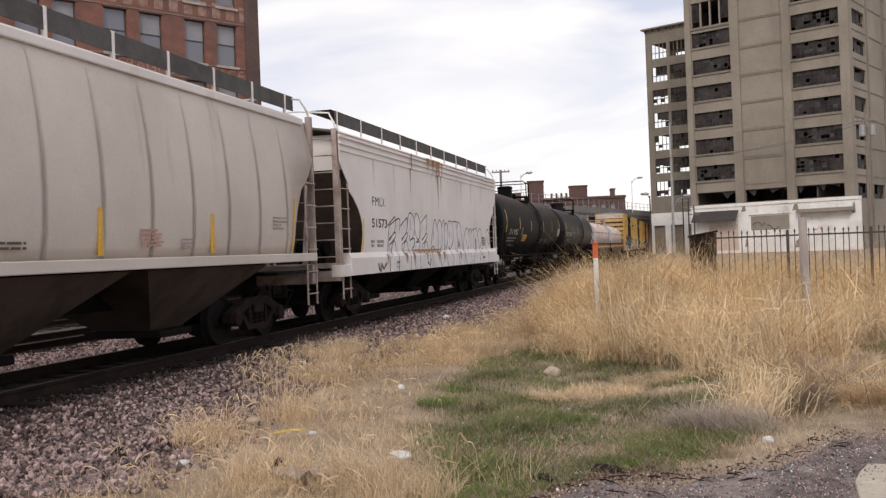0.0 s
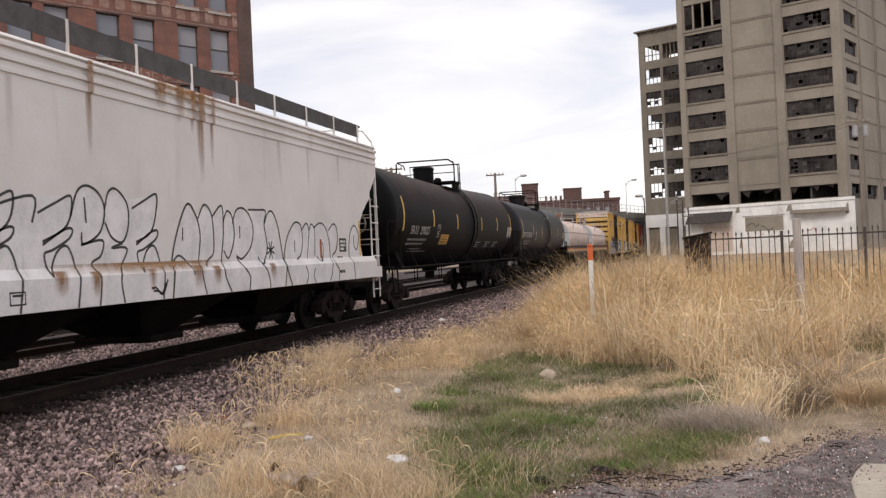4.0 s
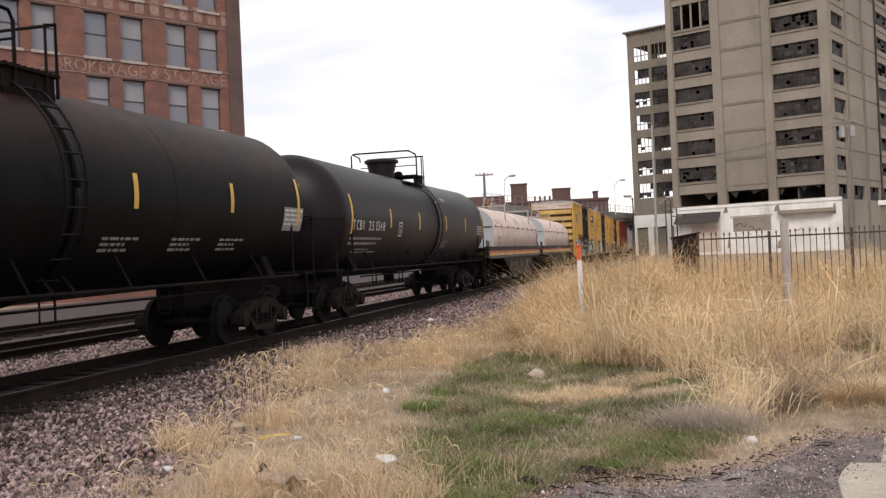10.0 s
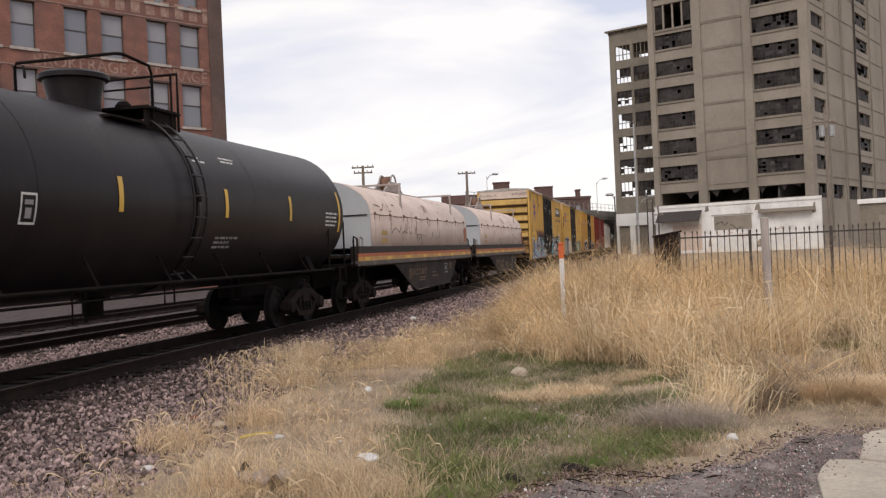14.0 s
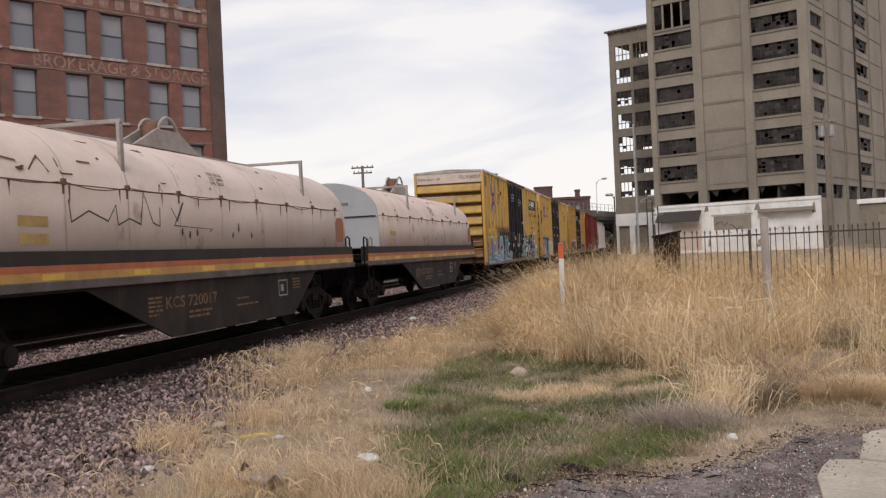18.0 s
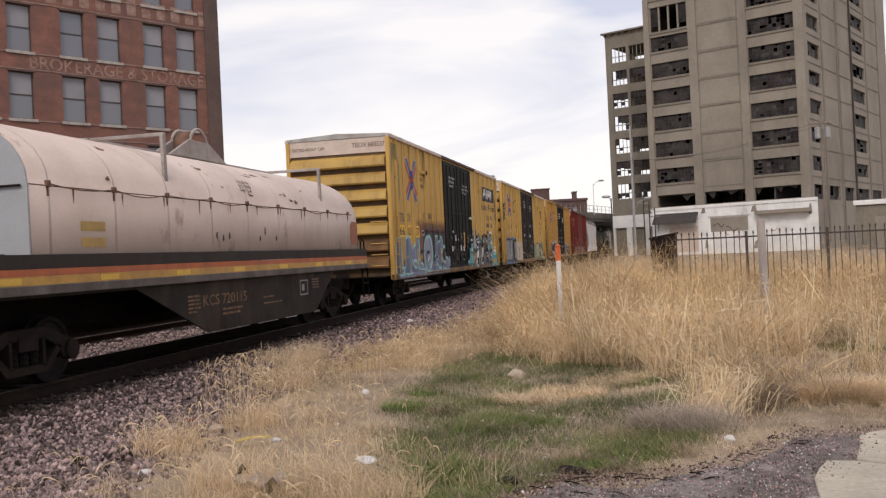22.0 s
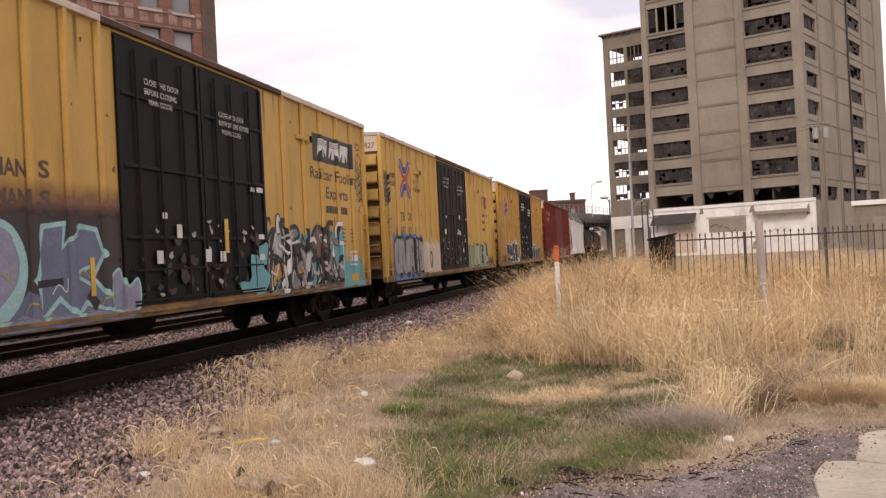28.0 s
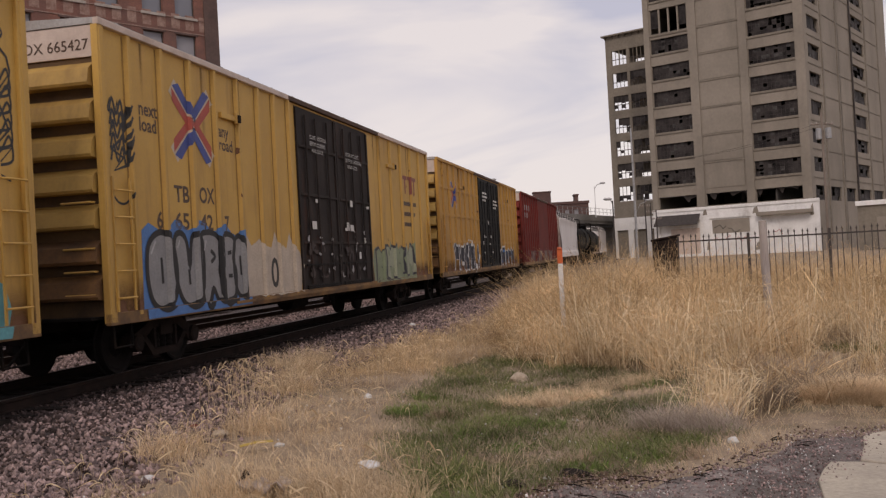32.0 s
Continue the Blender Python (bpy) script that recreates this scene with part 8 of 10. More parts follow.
        drape(car, "rust_run", flat_poly([[(y - w, z0), (y + w, z0), (y + w, z1), (y - w, z1)]]), soft_streak("rust_streak" if strong else "grey_dirt_streak", (0.30, 0.15, 0.06) if strong else (0.34, 0.28, 0.23), y, w, z0, z1, 0.75 if strong else 0.2), over, (), 0.0075, "soft rust run", keep=(1.44, 1.56, 3.79, 3.81))
    drape(car, "rust_patch", flat_poly([[(6.4, 4.05), (9.2, 4.05), (9.2, 4.24), (6.4, 4.24)]]), soft_streak("orange_roof_rust", (0.45, 0.24, 0.09), 7.8, 1.4, 4.0, 4.24, 0.9), over, (), 0.006, "orange rust along the roof edge")
    drape(car, "rust_patch", flat_poly([[(3.9, 1.42), (9.6, 1.42), (9.6, 1.60), (3.9, 1.60)]]), soft_streak("ledge_rust", (0.36, 0.20, 0.09), 6.7, 2.9, 1.40, 1.60, 0.8), over, (), 0.0072, "rust staining on the ledge", keep=(1.44, 1.56))


M["stencil_brown"] = material("worn_placard_print", (0.20, 0.11, 0.02), (0.28, 0.16, 0.03), 0.7, scale=6, fine=40)


def dress_tank(car, at, mark, y_m, w_m, y_orange, ys, placard, zm=2.14, gap=0.85):
    """Lettering on a tank's flank."""
    def skin(y, z):
        zc = at(y, 0.0)[2]
        return math.sqrt(max(0.2, 1.515 ** 2 - (z - zc) ** 2))

    cuts_z = [1.7 + 0.12 * k for k in range(14)]
    pitch = w_m / len(mark)
    for k, ch in enumerate(mark):
        if ch != " ":
            drape(car, "reporting_mark", flat_text(ch, 0.335, y_m + k * pitch + (0.0 if ch not in "I1" else 0.04), zm, 0.004, width=pitch * (0.66 if ch not in "I1" else 0.24)), M["mark_white"], skin, (), 0.006, "", keep=cuts_z)

    def tb(y, z, rows, mat, h=0.045, gap=0.04):
        polys = []
        for i, L in enumerate(rows):
            k = 0.0
            zz = z - i * (h + gap)
            while k < L:
                w = min(0.15 + 0.07 * math.sin(k * 11 + i), L - k)
                polys.append([(y + k, zz - h), (y + k + w, zz - h), (y + k + w, zz), (y + k, zz)])
                k += w + 0.04
        drape(car, "lettering", flat_poly(polys), mat, skin, (), 0.006, keep=cuts_z)

    tb(y_m - 0.1, 2.02, (w_m * 0.95, w_m * 0.85), M["mark_grey"], 0.06, 0.06)
    tb(y_m + 0.4, 1.74, (1.2, 1.9), M["mark_grey"], 0.03, 0.04)
    bx = y_m + w_m + gap
    drape(car, "stencil_box", flat_poly(stroke([(bx, 2.08), (bx + 0.28, 2.08), (bx + 0.28, 2.44), (bx, 2.44), (bx, 2.08)], 0.018 if y_orange else 0.03)), M["mark_white"], skin, (), 0.007, keep=cuts_z)
    if y_orange:
        drape(car, "stencil_mark", flat_text("C", 0.19, bx + 0.085, 2.14, 0.006, width=0.12), M["mark_white"], skin, (), 0.007, keep=cuts_z)
        drape(car, "stencil_line", flat_poly([[(bx + 0.05 + 0.06 * k, 2.335), (bx + 0.09 + 0.06 * k, 2.335), (bx + 0.09 + 0.06 * k, 2.375), (bx + 0.05 + 0.06 * k, 2.375)] for k in range(3)]), M["mark_grey"], skin, (), 0.007, keep=cuts_z)
    else:
        drape(car, "stencil_mark", flat_poly([[(bx + 0.08, 2.14), (bx + 0.2, 2.14), (bx + 0.2, 2.27), (bx + 0.08, 2.27)], [(bx + 0.06, 2.31), (bx + 0.22, 2.31), (bx + 0.22, 2.37), (bx + 0.06, 2.37)]]), M["mark_grey"], skin, (), 0.007, keep=cuts_z)
    if y_orange:
        drape(car, "placard", flat_poly([[(y_orange, 1.85), (y_orange + 1.0, 1.85), (y_orange + 1.0, 2.16), (y_orange, 2.16)]]), M["orange_card"], skin, (), 0.006, "orange warning placard", keep=cuts_z)
        for i, z in enumerate((2.10, 2.02, 1.93)):
            drape(car, "placard_line", flat_poly([[(y_orange + 0.10 + 0.27 * k, z - 0.02 - 0.012 * i), (y_orange + 0.32 + 0.27 * k, z - 0.02 - 0.012 * i), (y_orange + 0.32 + 0.27 * k, z + 0.012 * i), (y_orange + 0.10 + 0.27 * k, z + 0.012 * i)] for k in range(3)]), M["stencil_brown"], skin, (), 0.009, "worn line of lettering", keep=cuts_z)
    for y in ys:
        tb(y, 1.95, (0.9, 0.6, 0.7), M["mark_grey"], 0.04, 0.04)
    if not y_orange:
        cuts_z += [3.2 + 0.06 * k for k in range(6)]
        tb(9.35, 3.32, (0.55, 0.7), M["mark_white"], 0.03, 0.035)
        tb(10.75, 3.40, (0.6, 0.5), M["mark_white"], 0.03, 0.035)
    y, w = placard
    if y_orange:
        drape(car, "data_panel", flat_poly([[(y, 2.12), (y + w, 2.12), (y + w, 2.58), (y, 2.58)]]), M["mark_grey"], skin, (), 0.005, "pale stencilled data panel", keep=cuts_z)
    tb(y + 0.06, 2.54, (w - 0.1, w - 0.2, w - 0.1, w - 0.25), M["mark_white"], 0.04, 0.05)


def dress_coil(car, mark, scrawl, end_y):
    def belly(y, z):
        return 1.46

    def wall(y, z):
        return 1.484 if z < 2.64 else 0.014 + 1.46 * math.sqrt(max(0.05, 1 - ((z - 2.64) / 0.93) ** 2))

    drape(car, "reporting_mark", flat_text(mark, 0.26, 5.85, 0.82, 0.003, width=1.75), M["mark_coil"], belly)
    bars(car, 1.461, 5.35, 1.02, (0.42, 0.42, 0.42, 0.42, 0.3), M["mark_coil"], 0.035, 0.03)
    bars(car, 1.461, 6.6, 0.74, (0.8, 0.7), M["mark_coil"], 0.04, 0.04)
    bars(car, 1.461, 8.4, 0.85, (0.5, 0.0, 0.9), M["mark_coil"], 0.03, 0.03)
    drape(car, "stencil_box", flat_poly(stroke([(10.36, 0.78), (10.8, 0.78), (10.8, 1.08), (10.36, 1.08), (10.36, 0.78)], 0.03) + [[(10.45, 0.86), (10.6, 0.86), (10.6, 1.0), (10.45, 1.0)]]), M["mark_grey"], belly)
    bars(car, 1.461, 11.1, 1.1, (0.4, 0.4, 0.4, 0.4), M["mark_coil"], 0.03, 0.03)
    rr0 = random.Random(61)
    for z in (1.83, 2.05):
        drape(car, "data_plate", flat_poly([[(2.44, z), (3.02, z), (3.02, z + 0.13), (2.44, z + 0.13)]]), M["mark_ochre"], wall, (), 0.005, "ochre data plate")
    for i, (text, y) in enumerate((("FOR USE ON", 7.70), ("KCS 720000", 7.66), ("THRU 720149", 7.62))):
        drape(car, "hood_lettering", flat_text(text, 0.085, y, 3.03 - 0.085 * i, 0.001, width=0.52), M["mark_brown"], wall, (), 0.004, keep=(2.9, 2.95, 3.0, 3.05))
    for i, (text, w) in enumerate((("FOR USE ON KCS 720000", 1.15), ("THRU 720149", 0.62))):
        me = writing(text, 0.12, Matrix(), 0.003, 0.002)
        ww = max(v.co.x for v in me.vertices)
        me.transform(Matrix(((w / ww, 0, 0, -0.55 + 0.25 * i), (0, 0, -1, end_y - 0.034), (0, 1, 0, 2.92 - 0.15 * i), (0, 0, 0, 1))))
        part("end_lettering", me, M["mark_brown"], car)
    for y in (6.45, 6.7, 6.95, 8.3, 8.55, 9.1):
        drape(car, "worn_mark", flat_poly([blob(rr0, y, rr0.uniform(1.9, 2.15), 0.07, rr0.uniform(0.08, 0.2), 7, 0.3)]), M["mark_black"], wall, (), 0.005, "black scuff")
    drape(car, "worn_emblem", flat_poly([[(13.93, 1.86), (14.42, 1.86), (14.47, 2.02), (14.47, 2.34), (14.36, 2.44), (14.0, 2.44), (13.88, 2.32), (13.88, 2.0)]]), paint("worn_emblem_red", (0.30, 0.10, 0.05)), wall, (), 0.004, "worn rust-red emblem patch")
    rr = random.Random(len(mark) + int(scrawl))
    rust = M["rust_run"]
    for k in range(16):
        y, z = rr.choice((rr.uniform(2.4, 13.2), rr.uniform(8.5, 12.0))), (rr.uniform(2.75, 3.1) if k % 2 else rr.uniform(3.2, 3.42))
        h = rr.uniform(0.02, 0.07)
        drape(car, "rust_patch", flat_poly([blob(rr, y, z, rr.uniform(0.06, 0.32) * (1.6 if k % 2 == 0 else 0.7), h, 13, 0.45)]), rust, wall, (), 0.004, "rust scab")
    for k in range(10):
        y = 2.3 + k * 1.18
        drape(car, "rust_run", flat_poly([[(y, 2.42 + rr.uniform(-0.1, 0.1)), (y + 0.015, 2.4), (y + 0.03, 2.6), (y - 0.02, 2.6)]]), rust, wall, (), 0.004, "rust run under a clamp")
    if scrawl:
        pts = [(3.45, 2.42), (3.5, 2.12), (3.9, 2.28), (4.35, 2.15), (4.55, 2.38), (4.6, 2.1), (4.9, 2.2), (5.2, 2.12), (5.3, 2.6), (5.55, 2.15), (5.75, 2.1), (5.8, 2.75), (6.3, 2.2), (6.5, 2.5), (6.2, 2.12), (7.5, 2.08), (7.4, 2.03)]
        drape(car, "graffiti_tag", flat_poly(stroke(pts, 0.022)), M["mark_black"], wall, (), 0.006, "thin black scrawl")
        for k, p in enumerate(([(2.0, 2.9), (2.5, 2.85)], [(2.7, 2.75), (2.95, 2.95), (3.1, 2.75)], [(3.3, 2.95), (3.35, 2.75), (3.6, 2.75)], [(3.8, 2.95), (4.1, 2.95)])):
            drape(car, "graffiti_tag", flat_poly(stroke(p, 0.025)), M["rust_run"], wall, (), 0.006)


def dress_box1(car, L, door):
    skin, cuts = box_skin(L, door)
    weather(car, L, door, 101, skin, cuts)
    rr = random.Random(12)
    blk = M["mark_black"]
    cross_logo(car, skin, cuts, 2.65, 3.9)
    drape(car, "slogan", flat_text("any", 0.24, 3.8, 3.96, 0.004), M["mark_brown"], skin, cuts)
    drape(car, "slogan", flat_text("road", 0.24, 3.8, 3.73, 0.004), M["mark_brown"], skin, cuts)
    drape(car, "reporting_mark", flat_text("TB", 0.36, 0.95, 2.56, 0.004, width=0.6), M["mark_brown"], skin, cuts)
    drape(car, "reporting_mark", flat_text("OX", 0.36, 1.75, 2.58, 0.004, width=0.62), M["mark_brown"], skin, cuts)
    for y, w, text in ((0.88, 0.68, "66"), (1.84, 0.56, "03"), (2.84, 0.58, "37")):
        drape(car, "number_patch", flat_poly([[(y, 2.08), (y + w, 2.08), (y + w, 2.46), (y, 2.46)]]), M["patch_yellow"], skin, cuts, 0.0185, "bright yellow number patch")
        drape(car, "reporting_mark", flat_text(text, 0.34, y + 0.06, 2.15, 0.006, width=w - 0.12), blk, skin, cuts, 0.021)
    for y, z, text, w in ((4.06, 2.7, "K", 0.24), (4.64, 2.72, "MAN", 0.62), (5.5, 2.74, "S", 0.22), (4.1, 2.36, "Y", 0.22), (4.68, 2.36, "MAN", 0.6), (5.5, 2.36, "S", 0.22)):
        drape(car, "graffiti_tag", flat_text(text, 0.3, y, z, 0.008, width=w), M["mark_brown"], skin, cuts, 0.004, "worn black capital letters")
    note = "blue-grey wildstyle letters edged in pale turquoise"
    steel, slate, navy = paint("spray_blue_grey", (0.19, 0.21, 0.30)), paint("spray_slate", (0.13, 0.15, 0.23)), paint("spray_lilac_grey", (0.25, 0.255, 0.34))
    aqua, dark, whitep = paint("spray_pale_turquoise", (0.30, 0.53, 0.53)), M["spray_black"], paint("spray_white", (0.62, 0.61, 0.60))
    ochre = paint("spray_ochre", (0.42, 0.33, 0.06))
    drape(car, "graffiti_haze", flat_poly([[(2.9, 1.5), (7.29, 1.5), (7.29, 2.75), (2.9, 2.75)]]), soft_spray("brown_pink_overspray", (0.24, 0.11, 0.08), 2.2, 2.75, 2.9, 8.2), skin, cuts, 0.0030, "brownish overspray")
    drape(car, "graffiti_haze", flat_poly([[(3.4, 1.2), (7.29, 1.2), (7.29, 2.46), (3.4, 2.46)]]), soft_spray("dark_overspray", (0.045, 0.035, 0.035), 2.15, 2.46, 3.4, 7.9), skin, cuts, 0.0038, "dark overspray")
    drape(car, "graffiti_wash", flat_poly([ragged(rr, 0.5, 7.6, 0.83, 1.42, 30, 0.25)]), slate, skin, cuts, 0.0048, note)
    drape(car, "graffiti_wash", flat_poly([ragged(rr, 0.55, 7.4, 0.83, 1.1, 30, 0.12)]), steel, skin, cuts, 0.0056, note)
    bubble(car, skin, cuts, [(0.5, 1.0), (0.55, 1.9), (0.78, 2.06), (1.0, 1.95), (1.12, 1.3), (1.5, 1.2), (1.6, 2.0), (1.78, 2.05), (1.82, 1.2), (1.9, 0.95), (1.2, 0.98)], slate, aqua, 0.06, 0.0075, note, sharp=False)
    bubble(car, skin, cuts, [(1.92, 0.95), (1.9, 2.02), (2.16, 2.1), (2.45, 1.66), (2.75, 2.08), (2.96, 2.15), (3.22, 2.1), (3.28, 1.5), (3.62, 1.02), (3.1, 1.1), (2.8, 1.5), (2.6, 1.1), (2.3, 1.4), (2.16, 1.0)], steel, aqua, 0.06, 0.0080, note, sharp=True)
    bubble(car, skin, cuts, [(3.95, 1.5), (4.12, 1.95), (4.55, 2.16), (4.95, 2.06), (5.16, 1.7), (5.08, 1.3), (4.8, 1.04), (4.45, 0.93), (4.1, 1.12)], navy, aqua, 0.10, 0.0085, note, sharp=False)
    bubble(car, skin, cuts, [(5.45, 0.95), (5.32, 1.45), (5.52, 2.12), (5.98, 2.17), (5.92, 1.86), (6.3, 2.14), (6.68, 2.1), (6.84, 1.76), (6.56, 1.45), (6.9, 1.2), (7.08, 0.95), (6.4, 1.12), (6.2, 0.95), (5.82, 1.2)], slate, aqua, 0.07, 0.0090, note, sharp=True)
    bubble(car, skin, cuts, [(7.0, 1.0), (6.95, 1.35), (7.2, 1.55), (7.35, 1.3), (7.6, 1.4), (7.66, 1.1), (7.45, 0.9)], navy, aqua, 0.04, 0.0095, note, sharp=False)
    for pts, m, w in (([(4.3, 1.3), (4.25, 1.5), (4.45, 1.62), (4.55, 1.42), (4.4, 1.28)], dark, 0.09), ([(3.4, 1.62), (3.95, 1.66)], dark, 0.10), ([(5.0, 1.98), (5.12, 1.7), (5.02, 1.35), (4.5, 0.95)], aqua, 0.13), ([(3.25, 2.05), (3.3, 1.55), (3.0, 1.2)], aqua, 0.12), ([(6.5, 1.6), (6.2, 1.5), (6.5, 1.36)], aqua, 0.05), ([(5.3, 1.4), (5.9, 1.42)], dark, 0.09), ([(6.45, 1.25), (6.65, 1.05)], dark, 0.16), ([(2.35, 1.2), (2.55, 1.35), (2.75, 1.2)], aqua, 0.07), ([(0.75, 1.1), (1.1, 1.15), (1.4, 1.05)], aqua, 0.06), ([(3.7, 0.9), (3.95, 1.06), (4.15, 0.9)], aqua, 0.10), ([(1.0, 0.9), (1.25, 1.0), (1.5, 0.9)], aqua, 0.08)):
        scribble(car, skin, cuts, pts, w, m, 0.0135, note)
    for k in range(12):
        y = 0.8 + 0.54 * k
        z = 1.25 + 0.22 * math.sin(k * 2.1)
        scribble(car, skin, cuts, [(y, z), (y + 0.14, z + 0.12), (y + 0.3, z + 0.02), (y + 0.34, z + 0.2)], 0.018, ochre if k % 3 else whitep, 0.015, note)
    scribble(car, skin, cuts, arc(3.9, 2.24, 0.16, 0.08, 20, 380, 14), 0.03, whitep, 0.015, "white ring")
    for y in (3.0, 6.5):
        part("reflector", Build().box(1.55, 1.556, y, y + 0.10, 1.2, 1.72), M["tape"], car, "yellow reflector strip")
    teal = paint("spray_turquoise", (0.10, 0.33, 0.36))
    note = "grey and black wildstyle letters on a turquoise cloud"
    drape(car, "graffiti_wash", flat_poly([ragged(rr, 12.5, 17.3, 0.84, 2.42, 14, 0.26)]), teal, skin, cuts, 0.0040, note)
    drape(car, "graffiti_wash", flat_poly([ragged(rr, 17.1, 18.7, 0.84, 1.72, 6, 0.2)]), teal, skin, cuts, 0.0046, note)
    brown = paint("spray_brown", (0.16, 0.075, 0.05))
    drape(car, "graffiti_wash", flat_poly([ragged(rr, 12.5, 16.9, 0.84, 1.25, 14, 0.3)]), brown, skin, cuts, 0.0052, note)
    silver, mid = paint("spray_silver", (0.44, 0.43, 0.43)), paint("spray_mid_grey", (0.20, 0.195, 0.195))
    amber, pink = paint("spray_orange", (0.50, 0.25, 0.05)), paint("spray_pink", (0.60, 0.33, 0.31))
    bubble(car, skin, cuts, [(12.35, 1.55), (12.5, 1.95), (12.85, 2.2), (12.75, 1.7), (12.55, 1.1), (12.4, 1.0)], mid, dark, 0.10, 0.0068, note, sharp=False)
    bubble(car, skin, cuts, [(12.6, 1.0), (12.7, 1.9), (12.95, 2.2), (13.2, 2.3), (13.5, 2.15), (13.42, 1.4), (13.5, 1.0), (13.25, 1.05), (13.1, 1.6), (12.85, 1.55), (12.8, 0.98)], silver, dark, 0.10, 0.0075, note, sharp=False)
    bubble(car, skin, cuts, [(13.55, 0.98), (13.6, 1.9), (13.75, 2.22), (14.1, 2.28), (14.25, 2.1), (13.95, 1.95), (13.9, 1.7), (14.2, 1.65), (14.1, 1.3), (14.3, 1.0)], mid, dark, 0.10, 0.0082, note, sharp=False)
    bubble(car, skin, cuts, [(14.3, 0.96), (14.28, 1.7), (14.45, 2.1), (14.6, 1.8), (14.95, 1.7), (15.05, 1.25), (14.85, 0.98), (14.7, 1.35), (14.55, 0.98)], silver, dark, 0.10, 0.0089, note, sharp=True)
    bubble(car, skin, cuts, [(15.02, 1.65), (15.05, 2.1), (15.35, 2.3), (15.75, 2.25), (15.98, 1.95), (15.85, 1.6), (15.4, 1.55)], brown, dark, 0.10, 0.0096, note, sharp=False)
    bubble(car, skin, cuts, [(15.25, 0.95), (15.3, 1.5), (15.7, 1.6), (16.0, 1.5), (16.35, 2.2), (16.5, 1.5), (16.85, 1.0), (16.2, 1.02), (15.75, 1.15)], silver, dark, 0.10, 0.0103, note, sharp=True)
    bubble(car, skin, cuts, [(16.75, 1.25), (16.95, 1.62), (17.15, 1.4), (17.05, 1.1), (16.85, 1.05)], mid, dark, 0.10, 0.0110, note, sharp=False)
    bubble(car, skin, cuts, [(12.98, 2.15), (13.05, 2.5), (13.22, 2.46), (13.25, 2.15)], whitep, dark, 0.035, 0.0117, note, sharp=False)
    bubble(car, skin, cuts, [(12.75, 1.05), (12.78, 1.42), (13.0, 1.52), (13.4, 1.5), (13.42, 1.25), (13.1, 1.2)], amber, dark, 0.035, 0.0124, note, sharp=False)
    bubble(car, skin, cuts, [(14.1, 1.28), (14.15, 1.55), (14.42, 1.52), (14.42, 1.3)], amber, dark, 0.035, 0.0131, note, sharp=False)
    bubble(car, skin, cuts, [(15.45, 1.4), (15.62, 1.52), (15.75, 1.42), (15.95, 1.5), (15.98, 1.25), (15.75, 1.1)], pink, dark, 0.035, 0.0138, note, sharp=False)
    bubble(car, skin, cuts, [(16.25, 1.55), (16.4, 2.05), (16.55, 1.6)], whitep, dark, 0.035, 0.0145, note, sharp=True)
    for k, pts in enumerate(([(12.75, 1.8), (12.95, 2.1), (13.2, 2.15), (13.3, 1.6)], [(13.66, 1.5), (13.7, 1.95), (13.9, 2.1)], [(14.4, 1.3), (14.42, 1.8)], [(15.5, 2.1), (15.7, 2.12), (15.8, 1.95)], [(16.4, 1.4), (16.6, 1.15)], [(12.5, 1.3), (12.6, 1.75)], [(13.75, 1.1), (13.85, 1.35), (14.0, 1.15)])):
        scribble(car, skin, cuts, pts, 0.035, whitep, 0.0175, note)
    for k, pts in enumerate(([(13.6, 1.5), (13.8, 1.42), (14.05, 1.5)], [(12.9, 1.2), (13.05, 1.0), (13.2, 1.3)], [(14.6, 1.6), (14.8, 1.45)], [(15.2, 1.0), (15.5, 1.25), (15.7, 1.0)], [(16.0, 1.1), (16.2, 1.3), (16.5, 1.1)])):
        scribble(car, skin, cuts, pts, 0.06, dark, 0.0165, note)
    rs = random.Random(77)
    for k in range(46):
        y, z = rs.uniform(12.5, 16.9), rs.uniform(1.0, 2.15)
        pts, a = [(y, z)], rs.uniform(0, 6.28)
        for j in range(rs.choice((2, 3, 3, 4))):
            a += rs.uniform(-1.3, 1.3)
            d = rs.uniform(0.12, 0.34)
            pts.append((min(max(pts[-1][0] + d * math.cos(a), 12.5), 17.1), min(max(pts[-1][1] + 1.4 * d * math.sin(a), 0.95), 2.4)))
        scribble(car, skin, cuts, pts, rs.choice((0.05, 0.07, 0.10, 0.13)), (dark, dark, silver, whitep, dark, mid)[k % 6], 0.0182 + 0.0004 * k, note, sharp=k % 3 == 0)
    drape(car, "stencil_box", flat_poly(stroke([(17.75, 1.4), (18.2, 1.4), (18.2, 1.72), (17.75, 1.72), (17.75, 1.4)], 0.04) + [[(17.82, 1.48), (17.95, 1.48), (17.95, 1.64), (17.82, 1.64)], [(18.02, 1.48), (18.13, 1.48), (18.13, 1.64), (18.02, 1.64)]]), whitep, skin, cuts, 0.0065, "white stencil box")
    drape(car, "placard", flat_poly([[(17.78, 0.98), (18.3, 0.98), (18.3, 1.16), (17.78, 1.16)]]), M["orange_card"], skin, cuts, 0.0065, "orange placard")
    bars(car, 1.54, 17.15, 2.3, (0.3, 0.3, 0.3, 0.3, 0.3), M["mark_brown"], 0.03, 0.07)
    bars(car, 1.54, 17.85, 2.3, (0.3, 0.3, 0.3, 0.3), M["mark_brown"], 0.03, 0.07)
